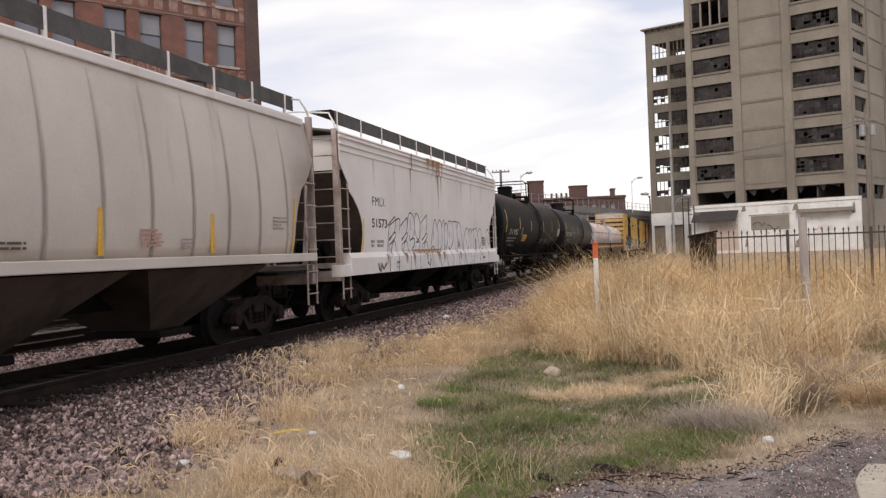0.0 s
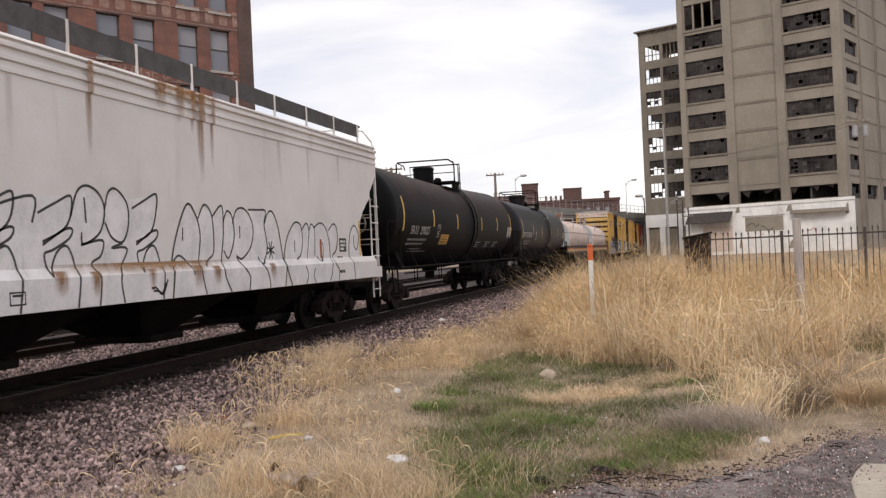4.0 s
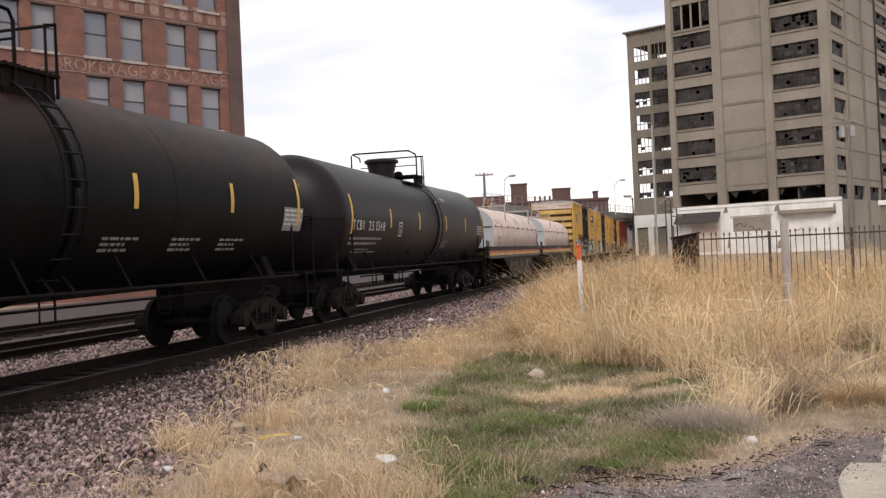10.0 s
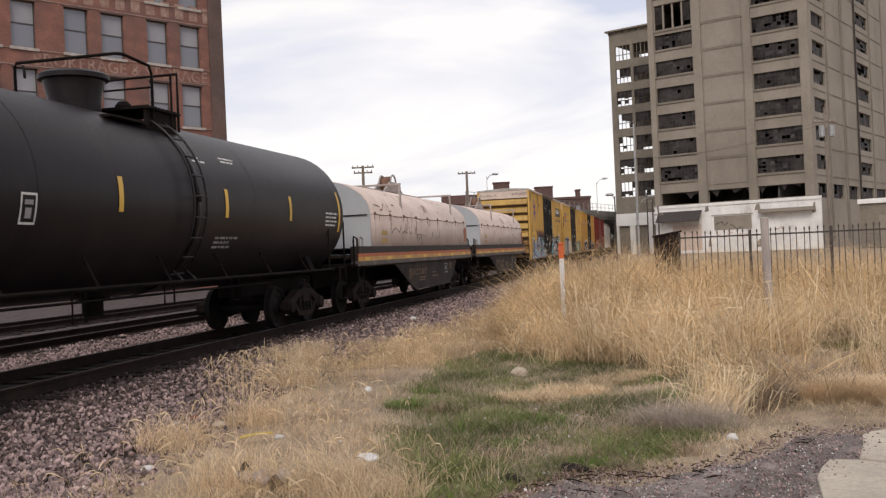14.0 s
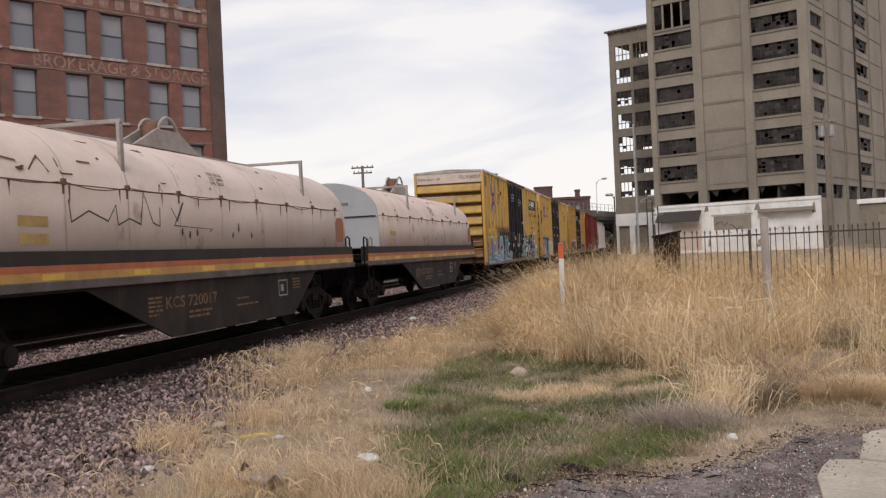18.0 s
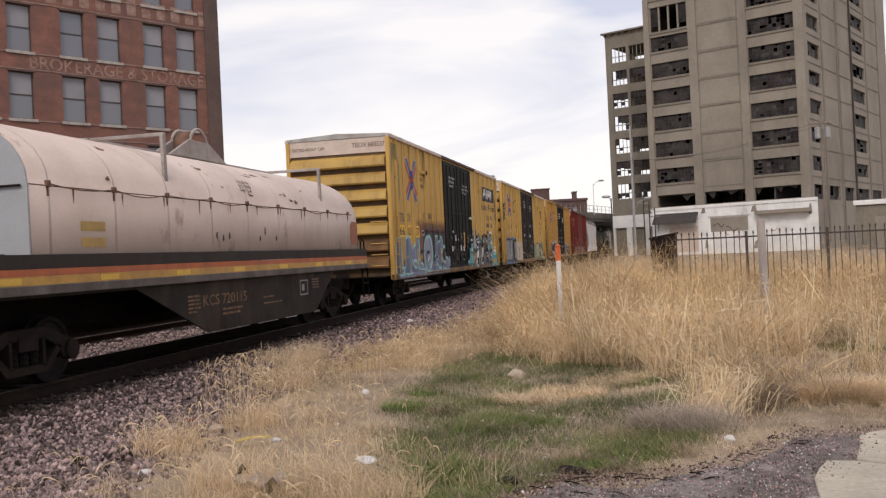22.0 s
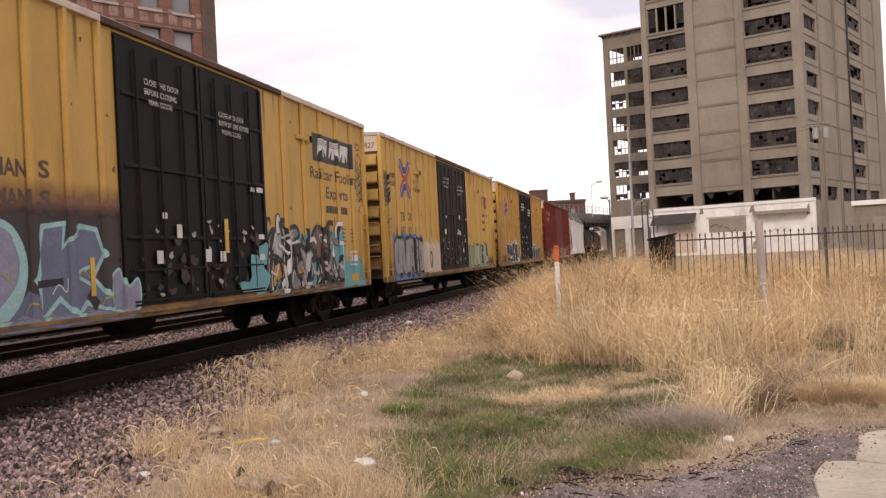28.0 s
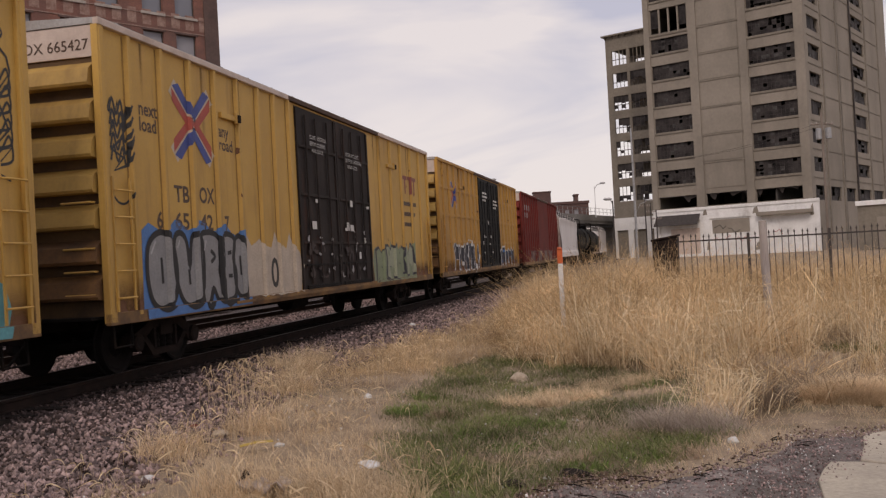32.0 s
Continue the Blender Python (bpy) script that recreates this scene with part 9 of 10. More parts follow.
    # emblem panel and text
    drape(car, "logo_panel", flat_poly([[(15.35, 3.82), (18.15, 3.82), (18.15, 4.46), (15.35, 4.46)]]), M["mark_black"], skin, cuts, 0.004, "black panel with a plain white emblem")
    for y, w in ((15.62, 0.74), (16.42, 0.70), (17.2, 0.72)):
        drape(car, "logo_shape", flat_poly([[(y, 3.95), (y + w - 0.12, 3.95), (y + w, 4.36), (y + 0.12, 4.36)]]), M["mark_white"], skin, cuts, 0.007)
        for notch in ([(y + 0.02, 3.95), (y + 0.2, 3.95), (y + 0.24, 4.16)], [(y + w - 0.3, 3.95), (y + w - 0.12, 3.95), (y + w - 0.28, 4.14)]):
            drape(car, "logo_notch", flat_poly([notch]), M["mark_black"], skin, cuts, 0.009)
    for k in range(3):
        drape(car, "logo_stripe", flat_poly([[(15.7, 4.22 + 0.045 * k), (17.1, 4.22 + 0.045 * k), (17.1, 4.235 + 0.045 * k), (15.7, 4.235 + 0.045 * k)]]), M["mark_black"], skin, cuts, 0.009)
    drape(car, "slogan", flat_text("Railcar Pooling", 0.38, 15.1, 3.42, 0.005, width=3.35), M["mark_brown"], skin, cuts)
    drape(car, "slogan", flat_text("Experts", 0.38, 16.1, 3.0, 0.005, width=1.6), M["mark_brown"], skin, cuts)
    bars(car, 1.54, 16.1, 2.82, (1.55,), M["mark_brown"], 0.17, 0.05)
    sq = arc(18.75, 4.0, 0.22, 0.28, 0, 360) + [(18.7, 3.7), (18.9, 3.3), (18.55, 3.0), (18.95, 3.1), (18.6, 2.8), (18.9, 2.7)]
    drape(car, "graffiti_tag", flat_poly(stroke(sq, 0.035)), blk, skin, cuts, 0.005)
    for k in range(5):
        z = 3.95 - 0.2 * k
        scribble(car, skin, cuts, [(18.45, z - 0.15), (18.6, z + 0.1), (18.72, z - 0.12), (18.9, z + 0.08), (18.95, z - 0.2), (18.7, z - 0.28)], 0.035, blk, 0.005, "black spray tag")
    scribble(car, skin, cuts, arc(18.72, 4.45, 0.14, 0.08, 0, 360), 0.03, blk, 0.005, "black spray tag")
    drape(car, "paint_drip", flat_poly([[(0.22, 4.9), (0.9, 4.85), (1.25, 4.3), (1.28, 3.4), (1.1, 3.1), (0.98, 3.5), (0.95, 4.2), (0.6, 4.5), (0.35, 3.9), (0.2, 4.0)]]), paint("olive_patch", (0.27, 0.19, 0.06)), skin, cuts, 0.003, "olive-brown stain")
    door_text(car, door, 0.72, 0.62)
    door_grime(car, door, rr)
    for y, z, w, h in ((11.9, 1.3, 0.9, 0.7), (12.2, 1.7, 0.4, 0.6), (11.4, 1.1, 0.7, 0.3)):
        drape(car, "graffiti_patch", flat_poly([blob(rr, y, z, w, h, 12, 0.35)]), teal, lambda y, z: 1.592, (), 0.012, "turquoise overspray on the door")
    part("placard", Build().box(1.59, 1.603, 10.55, 10.68, 1.75, 2.35), M["tape"], car, "yellow strip on the door")
    end_text(car, "EXCESS HEIGHT CAR", -1.4, 0.13, 1.0, 0.16)
    end_text(car, "TBOX 660337", 0.45, 0.2, 1.0, 0.17)


def weather(car, L, door, seed, skin, cuts):
    """Rust haze along the foot of the side and runs from the eaves."""
    rr = random.Random(seed)
    for k, (ya, yb) in enumerate(((0.1, door[0] - 0.02), (door[1] + 0.02, L - 0.1))):
        drape(car, "rust_haze", flat_poly([[(ya, 0.99), (yb, 0.99), (yb, 1.55), (ya, 1.55)]]), soft_spray("rust_haze_at_the_foot", (0.17, 0.075, 0.035), 0.85, 1.5, ya - 0.4, yb + 0.4), skin, cuts, 0.0029, "rust haze along the foot of the side")
    for k in range(13):
        y = rr.uniform(0.4, L - 0.4)
        if door[0] - 0.2 < y < door[1] + 0.2:
            continue
        w, z0 = rr.uniform(0.03, 0.10), rr.uniform(3.2, 4.4)
        drape(car, "rust_run", flat_poly([[(y - w, z0), (y + w, z0), (y + w, 4.98), (y - w, 4.98)]]), soft_streak("rust_run_from_the_eave", (0.20, 0.10, 0.035), y, w, z0, 5.0, 0.55), skin, cuts, 0.0031, "rust run from the eave")
    for k in range(26):
        y, z = rr.uniform(0.3, L - 0.3), rr.uniform(1.4, 4.9)
        if not door[0] - 0.1 < y < door[1] + 0.1:
            drape(car, "rust_spot", flat_poly([blob(rr, y, z, rr.uniform(0.03, 0.09), rr.uniform(0.03, 0.12), 9, 0.4)]), M["rust_run"], skin, cuts, 0.0033, "small rust spot")


def end_text(car, text, x, size, w, dz, z=4.58):
    me = writing(text, size, Matrix(), 0.004, 0.0)
    ww = max(v.co.x for v in me.vertices) - min(v.co.x for v in me.vertices)
    me.transform(Matrix.Diagonal((w / ww, 1, 1, 1)))
    me.transform(Matrix(((1, 0, 0, x), (0, 0, -1, 0.066), (0, 1, 0, z + dz), (0, 0, 0, 1))))
    part("end_lettering", me, M["mark_brown"], car)


def door_text(car, door, ya, yb):
    mid = (door[0] + door[1]) / 2
    for y, z, lines in ((door[0] + ya, 4.32, ("CLOSE THIS DOOR", "BEFORE CLOSING", "MAIN DOOR")), (mid + yb, 4.16, ("CLOSE AND LOCK", "BOTH DOORS BEFORE", "MOVING CAR"))):
        for i, text in enumerate(lines):
            drape(car, "door_lettering", flat_text(text, 0.125, y + (0.12 if i == 2 else 0.0), z - 0.15 * i, 0.0), M["mark_white"], lambda y, z: 1.602, (), 0.0)


def door_grime(car, door, rr):
    skin = lambda y, z: 1.592
    rust, pale = paint("door_rust", (0.030, 0.014, 0.011)), paint("fleck_grey", (0.34, 0.33, 0.33))
    for k in range(22):
        y = rr.uniform(door[0] + 0.15, door[1] - 0.3)
        drape(car, "rust_patch", flat_poly([blob(rr, y, rr.uniform(1.05, 2.0), rr.uniform(0.06, 0.3), rr.uniform(0.05, 0.22), 11, 0.45)]), rust, skin, (), 0.004 + 0.0002 * k, "rusty worn patch")
    for k in range(26):
        y = rr.uniform(door[0] + 0.2, door[1] - 0.3)
        drape(car, "paint_fleck", flat_poly([blob(rr, y, rr.uniform(1.1, 2.3), rr.uniform(0.03, 0.2), rr.uniform(0.03, 0.16), 7, 0.5)]), pale if k % 3 else rust, skin, (), 0.0095, "pale paint fleck")
    for a in (door[0] + 0.2, (door[0] + door[1]) / 2 + 0.1):
        for z in (0.99, 1.04, 1.5):
            part("door_batten", Build().box(1.58, 1.61, a, a + 2.2, z, z + 0.03), M["door"], car, "dark rubbing strip")


def dress_box2(car, L, door):
    skin, cuts = box_skin(L, door)
    weather(car, L, door, 102, skin, cuts)
    rr = random.Random(21)
    blk = M["mark_black"]
    cross_logo(car, skin, cuts, 2.74, 3.95, 1.30, 1.12)
    for text, y, z in (("next", 1.1, 3.9), ("load", 1.1, 3.66), ("any", 3.72, 3.87), ("road", 3.72, 3.63)):
        drape(car, "slogan", flat_text(text, 0.30, y - 0.04, z, 0.006), M["mark_brown"], skin, cuts)
    for text, y, z, w in (("TB", 2.02, 2.64, 0.5), ("OX", 2.86, 2.66, 0.54), ("6", 1.44, 2.2, 0.18), ("65", 2.0, 2.2, 0.46), ("42", 2.86, 2.2, 0.46), ("7", 3.76, 2.2, 0.18)):
        drape(car, "reporting_mark", flat_text(text, 0.37, y, z, 0.009, width=w), M["mark_brown"], skin, cuts)
    blue = paint("spray_blue", (0.07, 0.19, 0.44))
    note = "grey bubble-letter graffiti on a blue cloud"
    lumps = [(0.98 + 3.62 * k / 18, 2.16 + 0.10 * math.sin(k * 1.5) + 0.12 * math.sin(3.14 * k / 18)) for k in range(19)]
    drape(car, "graffiti_wash", flat_poly([[(0.95, 0.84), *lumps, (4.62, 0.86)]]), blue, skin, cuts, 0.004, note)
    grey, ink = paint("spray_bubble_grey", (0.27, 0.265, 0.265)), M["spray_black"]
    shapes = (
        [(4.05, 1.45), (4.1, 2.0), (4.35, 2.1), (4.55, 1.8), (4.55, 1.3), (4.4, 1.0), (4.15, 1.1)],
        [(3.55, 1.0), (3.5, 1.95), (3.75, 2.14), (4.1, 2.05), (4.02, 1.7), (4.12, 1.45), (4.05, 1.05), (3.8, 0.97)],
        [(2.85, 1.0), (2.8, 2.0), (3.05, 2.16), (3.45, 2.08), (3.6, 1.75), (3.45, 1.5), (3.65, 1.1), (3.4, 0.98), (3.2, 1.2), (3.05, 0.97)],
        [(1.95, 1.4), (1.92, 2.0), (2.12, 2.14), (2.32, 2.0), (2.4, 1.6), (2.5, 2.05), (2.72, 2.12), (2.88, 1.95), (2.86, 1.3), (2.6, 1.0), (2.2, 1.0)],
        [(1.08, 1.5), (1.15, 1.95), (1.5, 2.14), (1.85, 2.0), (1.98, 1.5), (1.86, 1.12), (1.5, 0.96), (1.2, 1.1)],
    )
    for k, pts in enumerate(shapes):
        drape(car, "graffiti_shade", flat_poly([curve([(y + 0.05, max(z - 0.07, 0.9)) for y, z in pts], True)[:-1]]), ink, skin, cuts, 0.0052 + 0.001 * k, note)
        bubble(car, skin, cuts, pts, grey, ink, 0.10, 0.006 + 0.001 * k, note)
    for pts in ([(1.5, 1.75), (1.52, 1.35)], [(2.36, 1.55), (2.38, 1.3)], [(3.15, 1.85), (3.3, 1.75), (3.15, 1.65)], [(3.8, 1.8), (3.95, 1.82)], [(3.8, 1.4), (3.95, 1.4)], [(4.3, 1.75), (4.32, 1.4)]):
        scribble(car, skin, cuts, pts, 0.07, ink, 0.0135, note)
    for pts in ([(1.2, 1.8), (1.35, 2.0)], [(2.02, 1.9), (2.1, 2.02)], [(2.92, 1.85), (3.0, 2.02)], [(3.6, 1.8), (3.65, 1.98)]):
        scribble(car, skin, cuts, pts, 0.035, paint("spray_silver", (0.36, 0.355, 0.36)), 0.0135, note)
    buff = paint("buffed_white", (0.52, 0.43, 0.34))
    drape(car, "buffed_patch", flat_poly([ragged(rr, 4.65, 7.3, 0.94, 2.3, 14, 0.4)]), buff, skin, cuts, 0.0035, "whitish buffed-out patch")
    drape(car, "graffiti_tag", flat_poly(stroke(arc(5.9, 1.4, 0.14, 0.25, 0, 360, 12), 0.1)), M["mark_black"], skin, cuts, 0.006)
    green = paint("spray_grey_green", (0.23, 0.27, 0.16))
    drape(car, "graffiti_wash", flat_poly([ragged(rr, 12.7, 17.0, 0.9, 2.2, 18, 0.4)]), green, skin, cuts, 0.0035, "dull green faded graffiti")
    wild_letters(car, skin, cuts, rr, 12.8, 16.9, 0.95, 2.0, 4, [green, paint("spray_sage", (0.33, 0.35, 0.24))], paint("spray_dark", (0.035, 0.035, 0.045)), green, "dull green faded graffiti")
    for k in range(3):
        y = 16.1 + 0.55 * k
        drape(car, "logo_shape", flat_poly([[(y, 3.98), (y + 0.48, 3.98), (y + 0.48, 4.1), (y, 4.1)], [(y + 0.17, 3.55), (y + 0.31, 3.55), (y + 0.31, 3.98), (y + 0.17, 3.98)]]), paint("faded_red_mark", (0.26, 0.07, 0.05)), skin, cuts)
    bars(car, 1.54, 15.9, 3.3, (1.7, 1.5, 1.2), M["mark_brown"], 0.12, 0.2)
    sq = [(0.2, 3.75), (0.3, 4.0), (0.35, 3.6), (0.5, 4.0), (0.55, 3.6), (0.75, 3.95), (0.6, 3.5), (0.3, 3.3), (0.6, 3.2), (0.35, 3.0), (0.7, 3.1), (0.72, 3.4), (0.9, 3.6)]
    drape(car, "graffiti_tag", flat_poly(stroke(sq, 0.05)), blk, skin, cuts, 0.005, "black spray tag")
    for k in range(5):
        z = 3.92 - 0.17 * k
        scribble(car, skin, cuts, [(0.28, z - 0.1), (0.36, z + 0.12), (0.46, z - 0.1), (0.58, z + 0.1), (0.66, z - 0.14), (0.8, z + 0.06)], 0.045, blk, 0.005, "black spray tag")
    drape(car, "graffiti_tag", flat_poly(stroke(arc(0.52, 2.75, 0.25, 0.22, 190, 350), 0.035)), blk, skin, cuts, 0.005)
    door_text(car, door, 0.72, 0.62)
    door_grime(car, door, rr)
    end_text(car, "TBOX 665427", 0.1, 0.22, 1.3, 0.1)


def dress_box3(car, L, door):
    skin, cuts = box_skin(L, door)
    weather(car, L, door, 103, skin, cuts)
    rr = random.Random(33)
    cross_logo(car, skin, cuts, 2.8, 3.9, 1.0, 0.9)
    wt, dk = paint("spray_white", (0.58, 0.57, 0.56)), paint("spray_dark", (0.035, 0.035, 0.045))
    wild_letters(car, skin, cuts, rr, 2.3, 7.5, 0.95, 2.1, 6, [dk], wt, wt, "black and white graffiti")
    wild_letters(car, skin, cuts, rr, 13.0, 17.5, 0.95, 1.9, 5, [dk], wt, paint("spray_blue", (0.07, 0.19, 0.44)), "black and white graffiti")
    for z in (2.1, 3.1, 4.1):
        for a, b in ((0.2, door[0] - 0.1), (door[1] + 0.1, L - 0.2)):
            part("side_belt", Build().box(1.5, 1.565, a, b, z - 0.05, z + 0.05), M["yellow_b"], car, "horizontal side belt")


def dress_red(car, L, door):
    skin, cuts = box_skin(L, door)
    rr = random.Random(40)
    g = paint("spray_dull_red_grey", (0.16, 0.10, 0.09))
    wild_letters(car, skin, cuts, rr, 2.0, 17.0, 0.95, 1.7, 9, [M["red_car"], g], paint("spray_dull", (0.12, 0.06, 0.05)), g, "faded grey graffiti")
    bars(car, 1.54, 1.5, 4.4, (2.2, 1.6), M["mark_grey"], 0.3, 0.15)


M["spray_black"] = material("glossy_black_spray", (0.012, 0.011, 0.012), (0.008, 0.008, 0.009), 0.6, bump=0)
M["patch_yellow"] = material("bright_number_patch", (0.82, 0.44, 0.008), (0.72, 0.38, 0.008), 0.5, bump=0, grain=0.05)
M["spray_ink"] = material("black_spray_line", (0.05, 0.045, 0.043), (0.03, 0.027, 0.026), 0.7, scale=6, bump=0)
M["rust_run"] = material("rust_run", (0.17, 0.075, 0.035), (0.10, 0.045, 0.025), 0.85, scale=6, fine=40, bump=0.1)

hopper_round(1.0, 16.9)
h2 = hopper_flat(19.2, 16.95, "white flat-sided covered hopper car with graffiti and rust streaks")
t1, t1_at = tank_car(37.2, 18.2, "black tank car, its crown filmed with brown rust, yellow reflector strips", "black_tank", 0.12, (1.28, 4.42, 7.5, 11.35, 14.35, 17.3), 0.2, 0.95, housing=(0.36, 0.36, 0.38), crown="rusty_tank")
t2, t2_at = tank_car(56.84, 17.0, "dark grey tank car with yellow reflector strips and white lettering", "grey_tank", 0.03, (0.95, 4.09, 7.05, 10.44, 13.42, 16.5), 0.2, 0.95, 0.42, 2.545)
c1 = coil_car(74.58, 15.2, 1.5, 14.95, "steel coil car with a scrawled-on pinkish-white hood")
c2 = coil_car(90.75, 15.3, 1.42, 14.8, "steel coil car with a rust-scabbed pinkish-white rounded hood")
b1 = boxcar(108.24, 19.25, (7.3, 12.45), "yellow", "high yellow boxcar with black doors and a band of graffiti")
b2 = boxcar(129.0, 19.25, (7.35, 12.45), "yellow", "high yellow boxcar with black plug doors and grey bubble-letter graffiti", door_paint="door_b")
b3 = boxcar(149.75, 19.25, (8.0, 13.2), "yellow_b", "ochre-yellow boxcar with black doors and white graffiti", text=False)
r1 = boxcar(171.2, 20.0, (8.0, 13.0), "red_car", "dull red boxcar with faded grey graffiti", end_white=True, doors=False)
h3 = hopper_flat(193.4, 17.5, "pale grey flat-sided covered hopper car")
t3, _ = tank_car(213.0, 17.0, "grimy black tank car", "black_tank", 0.05)
t4, _ = tank_car(232.0, 17.0, "grimy black tank car", "black_tank", 0.05)
h4 = hopper_flat(251.0, 16.95, "pale grey flat-sided covered hopper car")

dress_hopper2(h2)
dress_tank(t1, t1_at, "SRIX 29027", 2.13, 2.02, 5.53, (10.75, 12.6, 14.2), (16.65, 0.95))
for car, text, x1, z, zc in ((t1, "29027", 0.66, 3.16, 2.68), (t2, "251348", 0.55, 3.15, 2.545)):
    me = writing(text, 0.19, Matrix(((1, 0, 0, 0), (0, 0, -1, 0), (0, 1, 0, z), (0, 0, 0, 1))), 0.0, 0.004, 1.15)
    gal = flat_poly([[(0.0, z - 0.17), (0.12, z - 0.17), (0.12, z - 0.11), (0.0, z - 0.11)], [(0.16, z - 0.17), (0.34, z - 0.17), (0.34, z - 0.11), (0.16, z - 0.11)]])
    gal.transform(Matrix(((0, 1, 0, 0), (1, 0, 0, 0), (0, 0, 1, 0), (0, 0, 0, 1))))
    for mesh, end, kind in ((me, x1, "head_number"), (gal, x1 - 0.25, "head_lettering")):
        shift = end - max(v.co.x for v in mesh.vertices)
        for v in mesh.vertices:
            v.co.x += shift
            v.co.y = 0.75 * (1 - math.sqrt(1 - (v.co.x ** 2 + (v.co.z - zc) ** 2) / 1.515 ** 2)) - 0.012
        part(kind, mesh, M["mark_white" if mesh is me else "mark_grey"], car, "white number on the tank's head" if mesh is me else "")
dress_tank(t2, t2_at, "TCBX 251348", 1.10, 2.6, None, (10.2,), (15.55, 0.9), 2.2, 1.25)
dress_coil(c1, "KCS 720017", True, 1.5)
dress_coil(c2, "KCS 720115", False, 1.42)
dress_box1(b1, 19.25, (7.3, 12.45))
dress_box2(b2, 19.25, (7.35, 12.45))
dress_box3(b3, 19.25, (8.0, 13.2))
dress_red(r1, 20.0, (8.0, 13.0))


def motions():
    rows = [k / 2 for k in range(65)]
    for ob, y0 in ROLLING:
        walk(ob, [(t, pose(TRX, y0 - travelled(t), RAILZ)) for t in rows])
    steps = [k / 6 for k in range(193)]
    for w, dy in WHEELS:
        walk(w, [(t, pose(0, dy, WR, 0, 0, 0) @ Matrix.Rotation(travelled(t) / WR, 4, "X")) for t in steps])

# ---- weeds and grass ----
def straw(name, c1, c2, var=0.35, rough=0.75, trans=0.25):
    """Blade colour that differs from blade to blade, with some light passing through."""
    m = bpy.data.materials.new(name)
    m.use_nodes = True
    n, l = m.node_tree.nodes, m.node_tree.links
    b = n["Principled BSDF"]
    ge = n.new("ShaderNodeNewGeometry")
    r = n.new("ShaderNodeValToRGB")
    r.color_ramp.elements[0].color = (*c2, 1)
    r.color_ramp.elements[1].color = (*c1, 1)
    l.new(ge.outputs["Random Per Island"], r.inputs["Fac"])
    tc = n.new("ShaderNodeTexCoord")
    no = n.new("ShaderNodeTexNoise")
    no.inputs["Scale"].default_value, no.inputs["Detail"].default_value = 0.8, 3
    l.new(tc.outputs["Object"], no.inputs["Vector"])
    h = n.new("ShaderNodeHueSaturation")
    mr = n.new("ShaderNodeMapRange")
    mr.inputs["From Min"].default_value, mr.inputs["From Max"].default_value = 0.3, 0.7
    mr.inputs["To Min"].default_value, mr.inputs["To Max"].default_value = 1 - var, 1 + var
    l.new(no.outputs["Fac"], mr.inputs["Value"])
    l.new(mr.outputs["Result"], h.inputs["Value"])
    l.new(r.outputs["Color"], h.inputs["Color"])
    l.new(h.outputs["Color"], b.inputs["Base Color"])
    b.inputs["Roughness"].default_value = rough
    b.inputs["Specular IOR Level"].default_value = 0.25
    tr = n.new("ShaderNodeBsdfTranslucent")
    l.new(h.outputs["Color"], tr.inputs["Color"])
    mx = n.new("ShaderNodeMixShader")
    mx.inputs["Fac"].default_value = trans
    l.new(b.outputs["BSDF"], mx.inputs[1])
    l.new(tr.outputs["BSDF"], mx.inputs[2])
    l.new(mx.outputs["Shader"], n["Material Output"].inputs["Surface"])
    return m


M["straw_tall"] = straw("tall_dry_straw", (0.90, 0.67, 0.385), (0.36, 0.225, 0.115), 0.42)
M["straw_brown"] = straw("dead_brown_grass", (0.50, 0.375, 0.26), (0.29, 0.205, 0.14), 0.25)
M["straw_pale"] = straw("bleached_straw", (0.88, 0.74, 0.52), (0.66, 0.50, 0.31), 0.15)
M["straw_short"] = straw("pale_dry_grass", (0.86, 0.69, 0.47), (0.57, 0.41, 0.255), 0.25)
M["turf_green"] = straw("green_turf", (0.19, 0.225, 0.072), (0.075, 0.09, 0.034), 0.55)
M["weed_pale"] = straw("pale_grey_dead_weed", (0.50, 0.42, 0.35), (0.27, 0.21, 0.17), 0.25)
M["turf_bright"] = straw("bright_green_weed", (0.20, 0.30, 0.07), (0.12, 0.17, 0.045), 0.3)
M["straw_weed"] = straw("golden_brown_weed", (0.74, 0.55, 0.32), (0.34, 0.235, 0.14), 0.3)
M["weed_brown"] = straw("brown_dead_undergrowth", (0.30, 0.20, 0.115), (0.13, 0.085, 0.05), 0.3)
M["weed_grey"] = straw("grey_dead_weed", (0.34, 0.27, 0.20), (0.20, 0.15, 0.11), 0.25)


